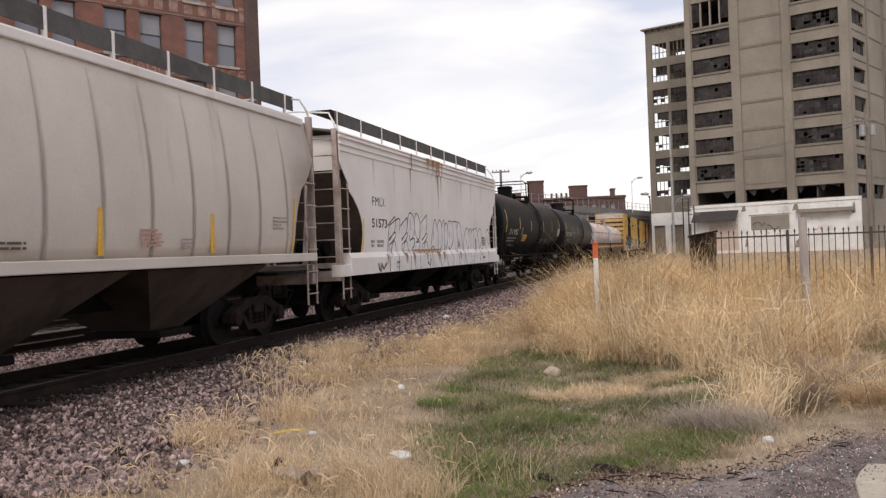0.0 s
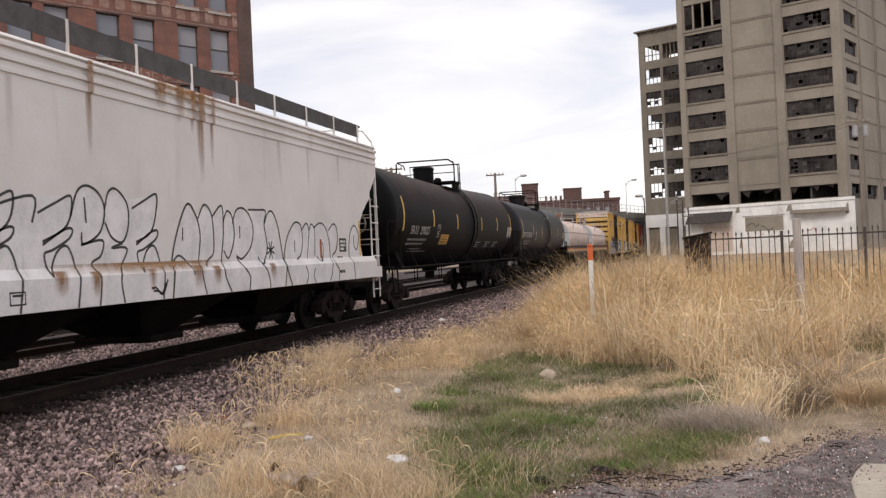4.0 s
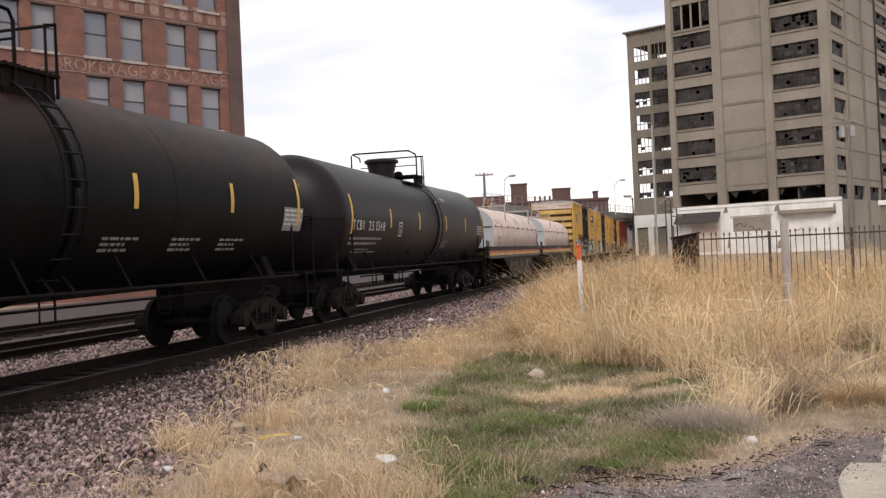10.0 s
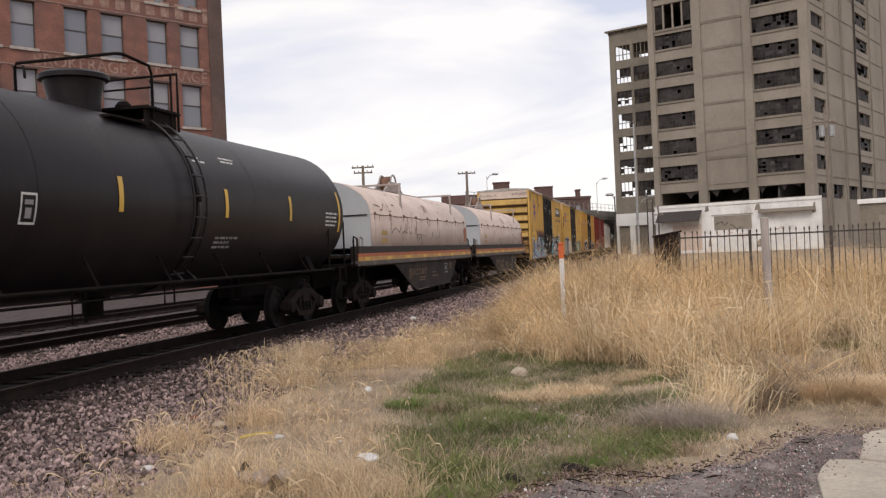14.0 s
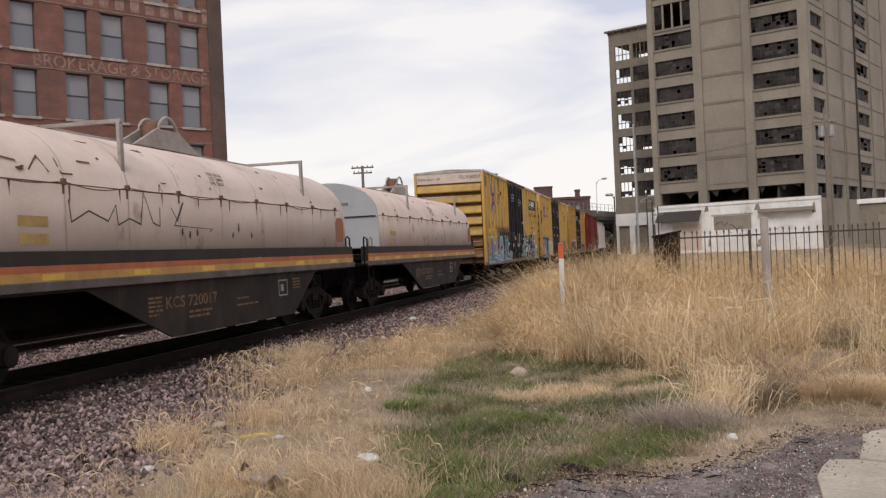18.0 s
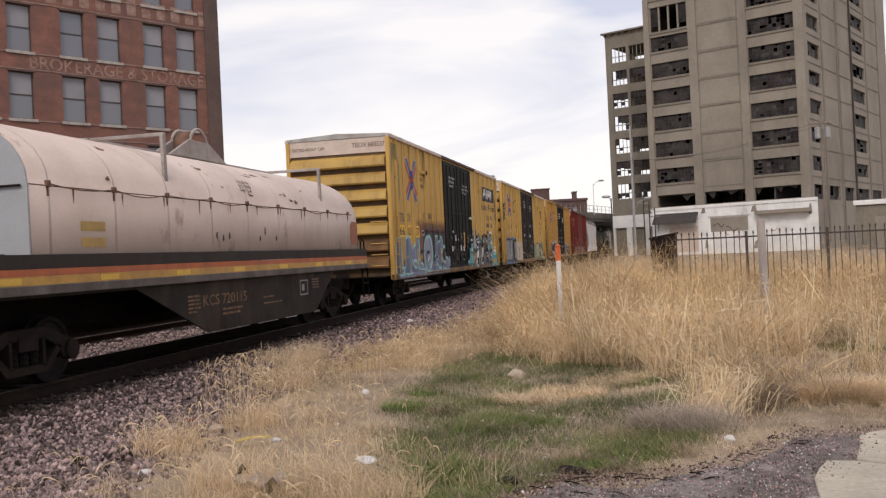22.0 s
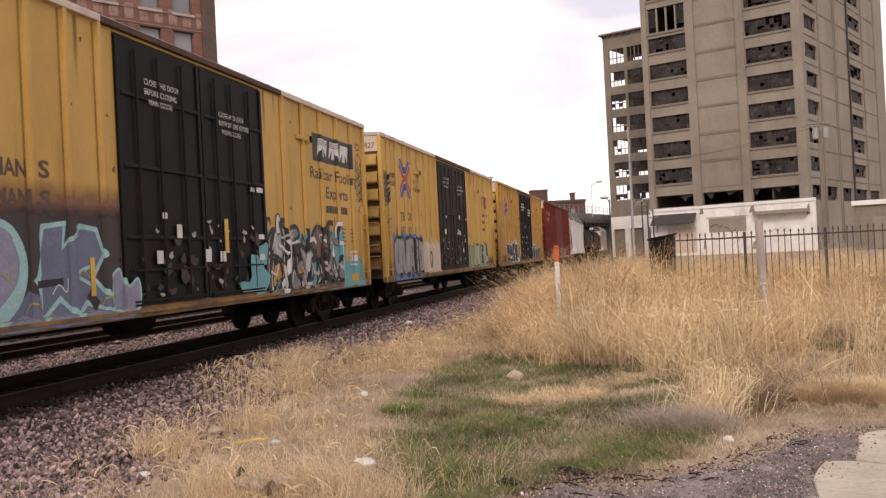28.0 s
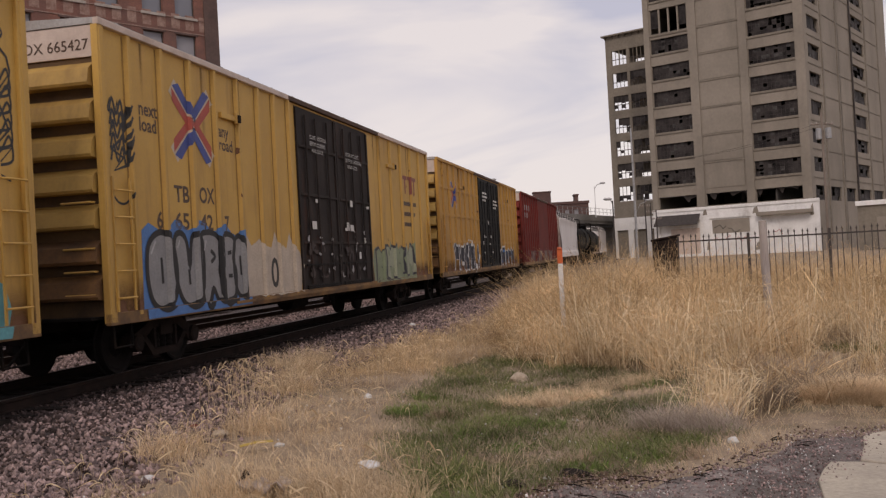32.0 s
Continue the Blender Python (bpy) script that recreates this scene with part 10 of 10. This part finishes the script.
def blades(name, x, y, z, h, lean, bend, width, mat, label, seg=3, head=0.0, az=None):
    """Tapered, bending blades; head widens the last part to a seed head on that share of them."""
    n = len(x)
    az = rng.uniform(0, 6.283, n) if az is None else az
    face = az + rng.uniform(-1.2, 1.2, n) + 1.57
    s = np.linspace(0, 1, seg + 1)
    dx, dy = np.cos(az), np.sin(az)
    out = h[:, None] * (lean[:, None] * s[None] + bend[:, None] * s[None] ** 2.2)
    up = h[:, None] * (s[None] - 0.55 * (bend[:, None] * 0.9) * s[None] ** 2.5)
    taper = np.interp(s, [0, 0.4, 1], [0.8, 1.0, 0.12])[None] * np.ones((n, 1))
    if head:
        hd = rng.random(n) < head
        taper[hd] = np.interp(s, [0, 0.55, 0.8, 1], [0.5, 0.4, 2.2, 0.6])[None]
    wx = np.cos(face)[:, None] * width[:, None] * taper * 0.5
    wy = np.sin(face)[:, None] * width[:, None] * taper * 0.5
    cx, cy, cz = x[:, None] + dx[:, None] * out, y[:, None] + dy[:, None] * out, z[:, None] + up
    a = np.stack([cx - wx, cy - wy, cz], 2)
    b = np.stack([cx + wx, cy + wy, cz], 2)
    v = np.stack([a, b], 2).reshape(-1, 3)
    m = 2 * (seg + 1)
    q = np.array([(2 * i, 2 * i + 1, 2 * i + 3, 2 * i + 2) for i in range(seg)])
    f = (np.arange(n)[:, None, None] * m + q[None]).reshape(-1, 4)
    return tagged(cloud(name, v, f, mat), label, "grass", kind="stuff")


def tall_height(x, y):
    """Height of the tall straw over the plan, 0 where there is none."""
    left = np.interp(y, [13.5, 14.5, 16, 18, 22, 30, 40, 60], [-1.4, -1.9, -2.6, -3.1, -3.9, -4.6, -5.2, -6.2])
    front = np.interp(x, [-6, -2.0, -1.5, -0.4, -0.05, 0.25, 0.6, 1.6, 2.6, 9], [17, 15.2, 13.9, 14.4, 13.6, 11.6, 10.6, 10.2, 10.2, 10.5])
    base = np.interp(x, [-6, -3.2, -2.2, -1.0, -0.2, 0.6, 1.2, 2.2, 4, 9], [0.95, 1.15, 1.42, 1.55, 1.58, 1.46, 1.25, 1.3, 1.3, 1.3])
    near = np.interp(x, [-0.5, 0.2, 0.8, 9], [0.8, 0.42, 0.28, 0.3])
    h = base * (near + (1 - near) * smooth(10.4, 13.6, y))
    h = h * (1 + 0.22 * smooth(15.0, 19.0, y))
    h = h * (1 - 0.55 * np.exp(-(((x - 3.0) / 0.9) ** 2) - ((y - 19.0) / 2.2) ** 2))
    return h * smooth(-0.35, 1.0, x - left) ** 0.8 * (y > front + 0.3 * np.sin(x * 3.1)) * (0.82 + 0.18 * smooth(0, 1.6, y - front))


def kinked(name, x, y, z, h, az, lean, l2, az2, drop, width, mat, label):
    """Stalks that rise, snap over at a joint and run on sideways or down."""
    n = len(x)
    base = np.stack([x, y, z], 1)
    d1 = np.stack([np.cos(az) * lean, np.sin(az) * lean, np.ones(n)], 1)
    d1 /= np.linalg.norm(d1, axis=1)[:, None]
    d2 = np.stack([np.cos(az2), np.sin(az2), -drop], 1)
    d2 /= np.linalg.norm(d2, axis=1)[:, None]
    top = base + d1 * h[:, None]
    sag = np.zeros((n, 3))
    sag[:, 2] = -0.12 * l2
    pts = np.stack([base, base + d1 * h[:, None] * 0.55 + rng.normal(0, 0.012, (n, 3)), top, top + d2 * l2[:, None] * 0.5, top + d2 * l2[:, None] + sag], 1)
    w = rng.normal(0, 1, (n, 1, 3))
    w /= np.linalg.norm(w, axis=2)[:, :, None]
    w = w * width[:, None, None] * 0.5 * np.array([0.9, 1.0, 0.9, 0.8, 0.15])[None, :, None]
    v = np.stack([pts - w, pts + w], 2).reshape(-1, 3)
    q = np.array([(2 * i, 2 * i + 1, 2 * i + 3, 2 * i + 2) for i in range(4)])
    f = (np.arange(n)[:, None, None] * 10 + q[None]).reshape(-1, 4)
    return tagged(cloud(name, v, f, mat), label, "grass", kind="stuff")


# tall straw: clumps of thin stalks leaning every way, leaves that arch off them, and snapped stalks between
nc = 4400
cx, cy = rng.uniform(-7.0, 9.5, nc), 10 + 22 * rng.random(nc) ** 1.1
keep = (tall_height(cx, cy) > 0.2) & (cx < 0.30 * cy + 1.4)
keep &= rng.random(nc) < np.where((cx > 1.1) & (cy < 19), np.interp(cy, [10, 13, 15, 16.5, 19], [0.5, 0.35, 0.4, 0.75, 0.9]), 1.0)
keep &= rng.random(nc) < np.where((cx > 0.15) & (cy < 14.2), 0.4, 1.0)
gaps = 0.5 + 0.5 * np.sin(cx * 4.1 + 1.7 * np.sin(cy * 2.3)) * np.sin(cy * 3.1 + 1.1 * cx)
keep &= rng.random(nc) < np.clip(0.12 + 1.15 * gaps, 0, 1)
cx, cy = cx[keep], cy[keep]
patchy = 0.5 + 0.5 * np.sin(cx * 2.9 + 1.3 * np.sin(cy * 1.7)) * np.sin(cy * 1.9 + 0.8 * cx)
size = rng.uniform(0.62, 1.10, len(cx)) * (0.80 + 0.28 * patchy)
count = rng.integers(5, 20, len(cx))
ci = np.repeat(np.arange(len(cx)), count)
n = len(ci)
ang, off = rng.uniform(0, 6.283, n), np.abs(rng.normal(0, 0.13, n))
x, y = cx[ci] + off * np.cos(ang), cy[ci] + off * np.sin(ang)
h = tall_height(cx, cy)[ci] * size[ci] * rng.uniform(0.5, 1.14, n)
lean_c, az_c = np.abs(rng.normal(0, 0.50, len(cx))), rng.uniform(0, 6.283, len(cx))
ux = np.cos(ang) * off * 1.6 + np.cos(az_c[ci]) * lean_c[ci] + rng.normal(0, 0.30, n)
uy = np.sin(ang) * off * 1.6 + np.sin(az_c[ci]) * lean_c[ci] + rng.normal(0, 0.30, n)
blades("tall_grass_stalks", x, y, ground_z(x, y) - 0.01, h, np.hypot(ux, uy), np.abs(rng.normal(0.16, 0.28, n)), rng.uniform(0.003, 0.0068, n), M["straw_tall"], "tall golden dry grass stalks, wind-bent and tangled", 4, 0.3, np.arctan2(uy, ux))
li = rng.integers(0, len(x), 60000)
f0 = rng.uniform(0.02, 0.85, len(li))
lh = h[li] * rng.uniform(0.25, 0.65, len(li))
blades("tall_grass_leaves", x[li] + rng.normal(0, 0.08, len(li)), y[li] + rng.normal(0, 0.08, len(li)), ground_z(x[li], y[li]) + f0 * h[li], lh * rng.uniform(0.3, 0.9, len(li)), rng.uniform(0.2, 2.0, len(li)), rng.uniform(0.2, 1.6, len(li)), rng.uniform(0.003, 0.008, len(li)), M["straw_tall"], "dry arching leaves of the tall grass", 3)
li = rng.integers(0, len(x), 30000)
n = len(li)
kinked("snapped_stalks", x[li] + rng.normal(0, 0.1, n), y[li] + rng.normal(0, 0.1, n), ground_z(x[li], y[li]), h[li] * rng.uniform(0.2, 0.8, n), rng.uniform(0, 6.283, n), np.abs(rng.normal(0.1, 0.35, n)), rng.uniform(0.15, 0.6, n), rng.uniform(0, 6.283, n), rng.normal(0.25, 0.6, n), rng.uniform(0.003, 0.0065, n), M["straw_tall"], "snapped dry stalks lying across the tall grass")
li = np.concatenate([rng.integers(0, len(x), 7000), rng.choice(np.flatnonzero(y < 16.5), 5500)])
n = len(li)
kinked("bleached_stalks", x[li] + rng.normal(0, 0.1, n), y[li] + rng.normal(0, 0.1, n), ground_z(x[li], y[li]), h[li] * rng.uniform(0.25, 0.9, n), rng.uniform(0, 6.283, n), np.abs(rng.normal(0.1, 0.35, n)), rng.uniform(0.1, 0.5, n), rng.uniform(0, 6.283, n), rng.normal(0.4, 0.6, n), rng.uniform(0.005, 0.010, n), M["straw_pale"], "bleached pale snapped stalks among the tall grass")
li = rng.integers(0, len(x), 26000)
blades("dark_undergrowth", x[li] + rng.normal(0, 0.12, len(li)), y[li] + rng.normal(0, 0.12, len(li)), ground_z(x[li], y[li]), rng.uniform(0.12, 0.55, len(li)), rng.uniform(0.2, 1.6, len(li)), rng.uniform(0.1, 1.2, len(li)), rng.uniform(0.004, 0.009, len(li)), M["weed_brown"], "brown dead undergrowth at the foot of the tall grass", 3)
# a few stout pale reeds that lean out over the rest
for rx, ry, rn, raz in ((2.15, 15.6, 7, 3.0), (2.5, 16.2, 6, 0.6), (1.5, 13.2, 5, 1.9), (-0.9, 14.6, 5, 2.6), (3.3, 17.2, 6, 1.2), (0.4, 14.2, 4, 0.4)):
    ax = raz + rng.normal(0, 0.5, rn)
    kinked("leaning_reeds", rx + rng.normal(0, 0.15, rn), ry + rng.normal(0, 0.15, rn), np.full(rn, -0.22), rng.uniform(0.7, 1.35, rn), ax, rng.uniform(0.1, 0.45, rn), rng.uniform(0.15, 0.55, rn), ax + rng.normal(0, 0.5, rn), rng.uniform(-1.6, 0.3, rn), rng.uniform(0.012, 0.02, rn), M["straw_pale"], "stout pale reeds leaning out of the tall grass")

for sx, sy, sh in ((1.42, 16.0, 0.95), (1.6, 16.1, 0.7), (1.36, 15.8, 0.8)):
    m = 3
    kinked("dead_stem", sx + rng.normal(0, 0.05, m), np.full(m, sy), np.full(m, -0.22), np.full(m, sh), rng.uniform(0, 6.283, m), rng.uniform(0.02, 0.2, m), np.full(m, 0.25), rng.uniform(0, 6.283, m), rng.uniform(-2.5, -1.0, m), np.full(m, 0.013), M["weed_brown"], "dark dead weed stem standing in the straw")
tuft_x, tuft_y = 3.1 + rng.normal(0, 0.7, 4000), 19.2 + rng.normal(0, 1.4, 4000)
blades("trampled_weeds", tuft_x, tuft_y, ground_z(tuft_x, tuft_y), rng.uniform(0.1, 0.5, 4000), rng.uniform(0.2, 1.6, 4000), rng.uniform(0.1, 1.0, 4000), rng.uniform(0.003, 0.006, 4000), M["weed_pale"], "grey trampled weeds in a hollow of the straw", 3)

# dry weeds along the ballast and in front
def dry_density(x, y):
    d = smooth(-0.1, 1.0, x - grass_edge(y) + 0.35 * np.sin(y * 2.3) + 0.2 * np.sin(y * 5.1 + x * 3)) * (1 - 0.9 * in_green(x, y))
    d = d * (y > lot_edge(x) + 0.12 * np.sin(x * 6))
    return d * np.where(tall_height(x, y) > 0.5, 0.3, 1.0)


def dry_patch(x, y):
    return np.clip(0.5 + 0.35 * np.sin(x * 2.2 + 1.5 * np.sin(y * 1.3)) * np.sin(y * 1.1 + 0.5) + 0.3 * np.sin(x * 5.7 + y * 2.9) * np.sin(y * 4.3 - x), 0, 1)


for name, n, w0, w1, mat, label in (("dry_grass", 210000, 0.0014, 0.003, "straw_short", "short pale dry grass and fuzzy weeds"), ("dead_grass", 80000, 0.0018, 0.004, "straw_brown", "dead brownish grass matted near the ground")):
    x, y = rng.uniform(-7.6, 5.5, n), 5.6 + 32 * rng.random(n) ** 2.0
    pt = dry_patch(x, y)
    k = rng.random(n) < dry_density(x, y) * (0.3 + 0.7 * pt)
    x, y, pt = x[k], y[k], pt[k]
    edge = np.exp(-((x - grass_edge(y) - 0.6) / 0.5) ** 2)
    h = (0.05 + 0.12 * pt + 0.10 * edge * pt) * rng.uniform(0.4, 1.3, len(x)) * (0.6 if name == "dead_grass" else 1.0)
    blades(name, x, y, ground_z(x, y) - 0.005 + np.where(x < -5.0, 0.02, 0), h, np.abs(rng.normal(0.3, 0.9, len(x))), rng.uniform(0.0, 1.1, len(x)), rng.uniform(w0, w1, len(x)) * (1 + 0.035 * y), M[mat], label, 3, 0.2)
n = 52000
x, y = rng.uniform(-7.4, -2.4, n), 13.5 + 24 * rng.random(n) ** 1.3
pt = dry_patch(x, y)
k = (rng.random(n) < dry_density(x, y) * (0.35 + 0.65 * pt))
x, y, pt = x[k], y[k], pt[k]
blades("far_weeds", x, y, ground_z(x, y), (0.08 + 0.26 * pt) * rng.uniform(0.4, 1.3, len(x)), np.abs(rng.normal(0.2, 0.6, len(x))), rng.uniform(0.0, 0.9, len(x)), rng.uniform(0.0025, 0.005, len(x)) * (0.7 + 0.03 * y), M["straw_weed"], "dry golden-brown weeds along the ballast", 3, 0.2)

# taller foxtail stems with drooping bristly heads
def foxtails(name, x, y, h, label):
    n = len(x)
    az, reach = rng.uniform(0, 6.283, n), rng.uniform(0.03, 0.16, n)
    s_ = np.array([0, 0.35, 0.7, 0.86, 0.95, 1.02, 1.06])
    outw = np.array([0, 0.05, 0.25, 0.5, 0.8, 1.2, 1.6])
    lift = np.array([0, 0.38, 0.80, 0.95, 1.0, 0.98, 0.90])
    bent = rng.uniform(0.3, 1.4, n)
    rise = lift[None] - (np.clip(s_ - 0.9, 0, 1) * 1.2)[None] * (bent[:, None] - 0.3)
    pts = np.stack([x[:, None] + np.cos(az)[:, None] * reach[:, None] * outw[None], y[:, None] + np.sin(az)[:, None] * reach[:, None] * outw[None], ground_z(x, y)[:, None] + h[:, None] * rise], 2)
    half = np.array([0.0009, 0.0009, 0.0008, 0.0022, 0.0042, 0.0038, 0.0008])
    vs, fs = [], []
    q = np.array([(2 * i, 2 * i + 1, 2 * i + 3, 2 * i + 2) for i in range(6)])
    for k in range(2):
        a = rng.uniform(0, 6.283, n)
        w = np.stack([np.cos(a), np.sin(a), np.full(n, 0.6 if k else -0.6)], 1)[:, None] * (half[None, :, None] * (1 + 0.05 * y)[:, None, None])
        vs.append(np.stack([pts - w, pts + w], 2).reshape(-1, 3))
        fs.append((np.arange(n)[:, None, None] * 14 + q[None]).reshape(-1, 4) + k * n * 14)
    return tagged(cloud(name, np.concatenate(vs), np.concatenate(fs), M["straw_fox"]), label, "grass", kind="stuff")


M["straw_fox"] = straw("bristly_foxtail", (0.90, 0.74, 0.50), (0.56, 0.41, 0.26), 0.15, trans=0.35)
n = 1900
x, y = rng.uniform(-7.4, -1.4, n), 6.2 + 28 * rng.random(n) ** 1.8
k = (rng.random(n) < smooth(-0.3, 0.3, x - grass_edge(y)) * (1 - 0.85 * smooth(0.9, 2.6, x - grass_edge(y))) * (0.15 + 0.85 * dry_patch(x, y))) & (in_green(x, y) < 0.3)
x, y = x[k], y[k]
foxtails("foxtail_stems", x, y, rng.uniform(0.14, 0.36, len(x)), "foxtail stems with drooping bristly seed heads")
for fx, fy, fn, fr in ((-5.6, 12.2, 85, 0.28), (-5.3, 11.3, 50, 0.3), (-4.5, 10.2, 40, 0.35), (-4.3, 11.3, 30, 0.35), (-4.1, 12.4, 40, 0.35), (-2.14, 6.75, 22, 0.15), (-4.2, 8.5, 25, 0.3), (-3.9, 16.6, 60, 0.5), (-4.1, 14.3, 60, 0.45), (-3.1, 9.0, 18, 0.4)):
    foxtails("foxtail_clump", fx + rng.normal(0, fr, fn), fy + rng.normal(0, fr, fn), rng.uniform(0.2, 0.52, fn), "clump of arching foxtails by the ballast")

# green turf
n = 190000
x, y = rng.uniform(-4.4, 1.4, n), 5.4 + 14 * rng.random(n) ** 1.4
p2 = np.clip(0.55 + 0.35 * np.sin(x * 3.3 + np.sin(y * 2.1)) * np.sin(y * 2.7 + 1) + 0.25 * np.sin(x * 7.9 + y * 2.2) * np.sin(y * 6.1 - 1.7 * x), 0.15, 1)
k = (rng.random(n) < in_green(x, y) * (0.35 + 0.65 * p2)) & (y > lot_edge(x) + 0.05 * np.sin(x * 9))
x, y, p2 = x[k], y[k], p2[k]
blades("green_turf", x, y, ground_z(x, y) - 0.005, (0.035 + 0.09 * p2) * rng.uniform(0.5, 1.3, len(x)), rng.uniform(0.1, 0.9, len(x)), rng.uniform(0, 0.9, len(x)), rng.uniform(0.003, 0.0065, len(x)), M["turf_green"], "patch of short green spring grass", 2)
k = rng.random(len(x)) < 0.14
x, y = x[k], y[k]
blades("dead_thatch", x, y, ground_z(x, y), rng.uniform(0.06, 0.16, len(x)), rng.uniform(0.5, 1.8, len(x)), rng.uniform(0, 0.9, len(x)), rng.uniform(0.003, 0.006, len(x)), M["weed_grey"], "dead thatch among the green grass", 2)


def tuft(name, cx, cy, n, spread, h0, h1, az0, az_s, lean, mat, label, w=(0.005, 0.010), sq=1.0):
    a, r = rng.uniform(0, 6.283, n), spread * np.sqrt(rng.random(n))
    x, y = cx + r * np.cos(a), cy + r * np.sin(a) * sq
    return blades(name, x, y, ground_z(x, y) - 0.01, rng.uniform(h0, h1, n), rng.uniform(0, lean, n), rng.uniform(0.1, 1.0, n), rng.uniform(*w, n), mat, label, 4, 0.1, az0 + rng.normal(0, az_s, n))


for cx, cy, n in ((-1.55, 11.2, 1500), (-1.1, 11.9, 1700), (-0.6, 12.6, 1500), (-0.25, 13.0, 900)):
    tuft("matted_straw", cx, cy, n, 0.48, 0.06, 0.17, 2.6, 1.6, 1.4, M["straw_short"], "low mat of pale dry grass across the green", (0.003, 0.006), 0.7)
tuft("grey_weed_clump", 1.22, 12.0, 1500, 0.5, 0.2, 0.55, 2.8, 2.0, 0.7, M["weed_pale"], "wiry grey dead weeds among the straw", (0.002, 0.004))
tuft("grey_weed_clump", 2.6, 16.0, 1500, 0.7, 0.2, 0.5, 2.8, 2.0, 0.8, M["weed_grey"], "wiry grey dead weeds among the straw", (0.003, 0.005))
tuft("green_weed_tuft", 3.0, 15.3, 700, 0.6, 0.05, 0.2, 2.0, 2.0, 0.9, M["turf_green"], "leafy green weed tuft")
for i in range(34):
    cx, cy = rng.uniform(-3.4, 0.6), rng.uniform(6.4, 12.5)
    if in_green(np.array([cx]), np.array([cy]))[0] > 0.5 and cy > lot_edge(np.array([cx]))[0] + 0.3:
        if i % 3:
            tuft("green_weed_tuft", cx, cy, 200, rng.uniform(0.16, 0.34), 0.04, 0.12, 2.0, 2.0, 1.2, M["turf_bright"], "leafy green weed tuft in the turf", (0.005, 0.010))
        else:
            tuft("dead_grass_tuft", cx, cy, 260, rng.uniform(0.15, 0.35), 0.05, 0.16, 2.0, 2.0, 1.3, M["straw_brown"], "flattened tuft of dead grass in the green", (0.003, 0.006))
n = 340
kinked("straw_clump", 0.55 + rng.normal(0, 0.2, n), 10.0 + rng.normal(0, 0.18, n), np.full(n, -0.2), rng.uniform(0.12, 0.55, n), rng.normal(0.5, 0.9, n), np.abs(rng.normal(0.55, 0.35, n)), rng.uniform(0.1, 0.35, n), rng.normal(2.6, 1.6, n), rng.normal(0.2, 0.7, n), rng.uniform(0.005, 0.012, n), M["straw_pale"], "clump of pale straw bent over to one side")
tuft("grey_weed_clump", 0.98, 10.25, 900, 0.3, 0.2, 0.5, 1.2, 2.0, 0.6, M["weed_grey"], "dark grey dead weeds in the hollow behind the straw", (0.002, 0.004))
tuft("straw_clump", 0.80, 10.6, 130, 0.4, 0.25, 0.6, 0.5, 2.5, 0.9, M["straw_tall"], "tangled straw behind the bent clump", (0.007, 0.013))
tuft("straw_clump", 1.15, 11.4, 450, 0.6, 0.3, 0.75, 1.2, 2.0, 0.9, M["straw_tall"], "clump of tangled golden straw")
tuft("grey_weed_clump", 0.38, 9.15, 1300, 0.40, 0.14, 0.42, 2.8, 1.0, 0.9, M["weed_pale"], "wiry grey dead weeds at the lot's edge", (0.002, 0.004))
tuft("grey_weed_clump", 0.0, 9.4, 900, 0.36, 0.12, 0.34, 2.8, 1.0, 0.9, M["weed_pale"], "wiry grey dead weeds at the lot's edge", (0.002, 0.004))
tuft("matted_straw", 2.0, 10.45, 8500, 0.55, 0.12, 0.36, 3.4, 1.6, 1.0, M["straw_short"], "soft mound of fine pale straw beside the slab", (0.0018, 0.0036), 0.55)
tuft("matted_straw", 1.55, 10.9, 1100, 0.6, 0.15, 0.45, 3.2, 1.0, 1.1, M["weed_grey"], "low mat of grey-brown dead grass", (0.004, 0.007), 0.7)
tuft("green_weed_tuft", -1.75, 7.15, 380, 0.28, 0.10, 0.34, 2.0, 2.0, 0.8, M["turf_green"], "leafy green weed tuft")
tuft("green_weed_tuft", 0.0, 8.5, 380, 0.40, 0.04, 0.12, 2.0, 2.0, 0.9, M["turf_green"], "leafy green weed tuft")
for cx, cy in ((-1.95, 7.0), (-1.7, 7.5), (-1.35, 6.9), (-2.2, 7.9), (-1.2, 7.9)):
    tuft("foxtail_tuft", cx, cy, 45, 0.24, 0.15, 0.4, 1.5, 3.0, 0.5, M["straw_short"], "bleached foxtails arching over the green", (0.002, 0.0035))
for cx, cy in ((-6.4, 15.3), (-6.1, 16.0), (-5.6, 14.2), (-4.9, 12.0), (-4.3, 9.4), (-4.6, 8.2), (-2.6, 6.9), (-2.0, 6.4), (-3.3, 6.8)):
    tuft("weed_clump", cx, cy, 650, 0.36, 0.14, 0.50, 0.0, 3.0, 0.5, M["straw_short"], "clump of fuzzy pale weeds by the ballast", (0.002, 0.0045))


motions()
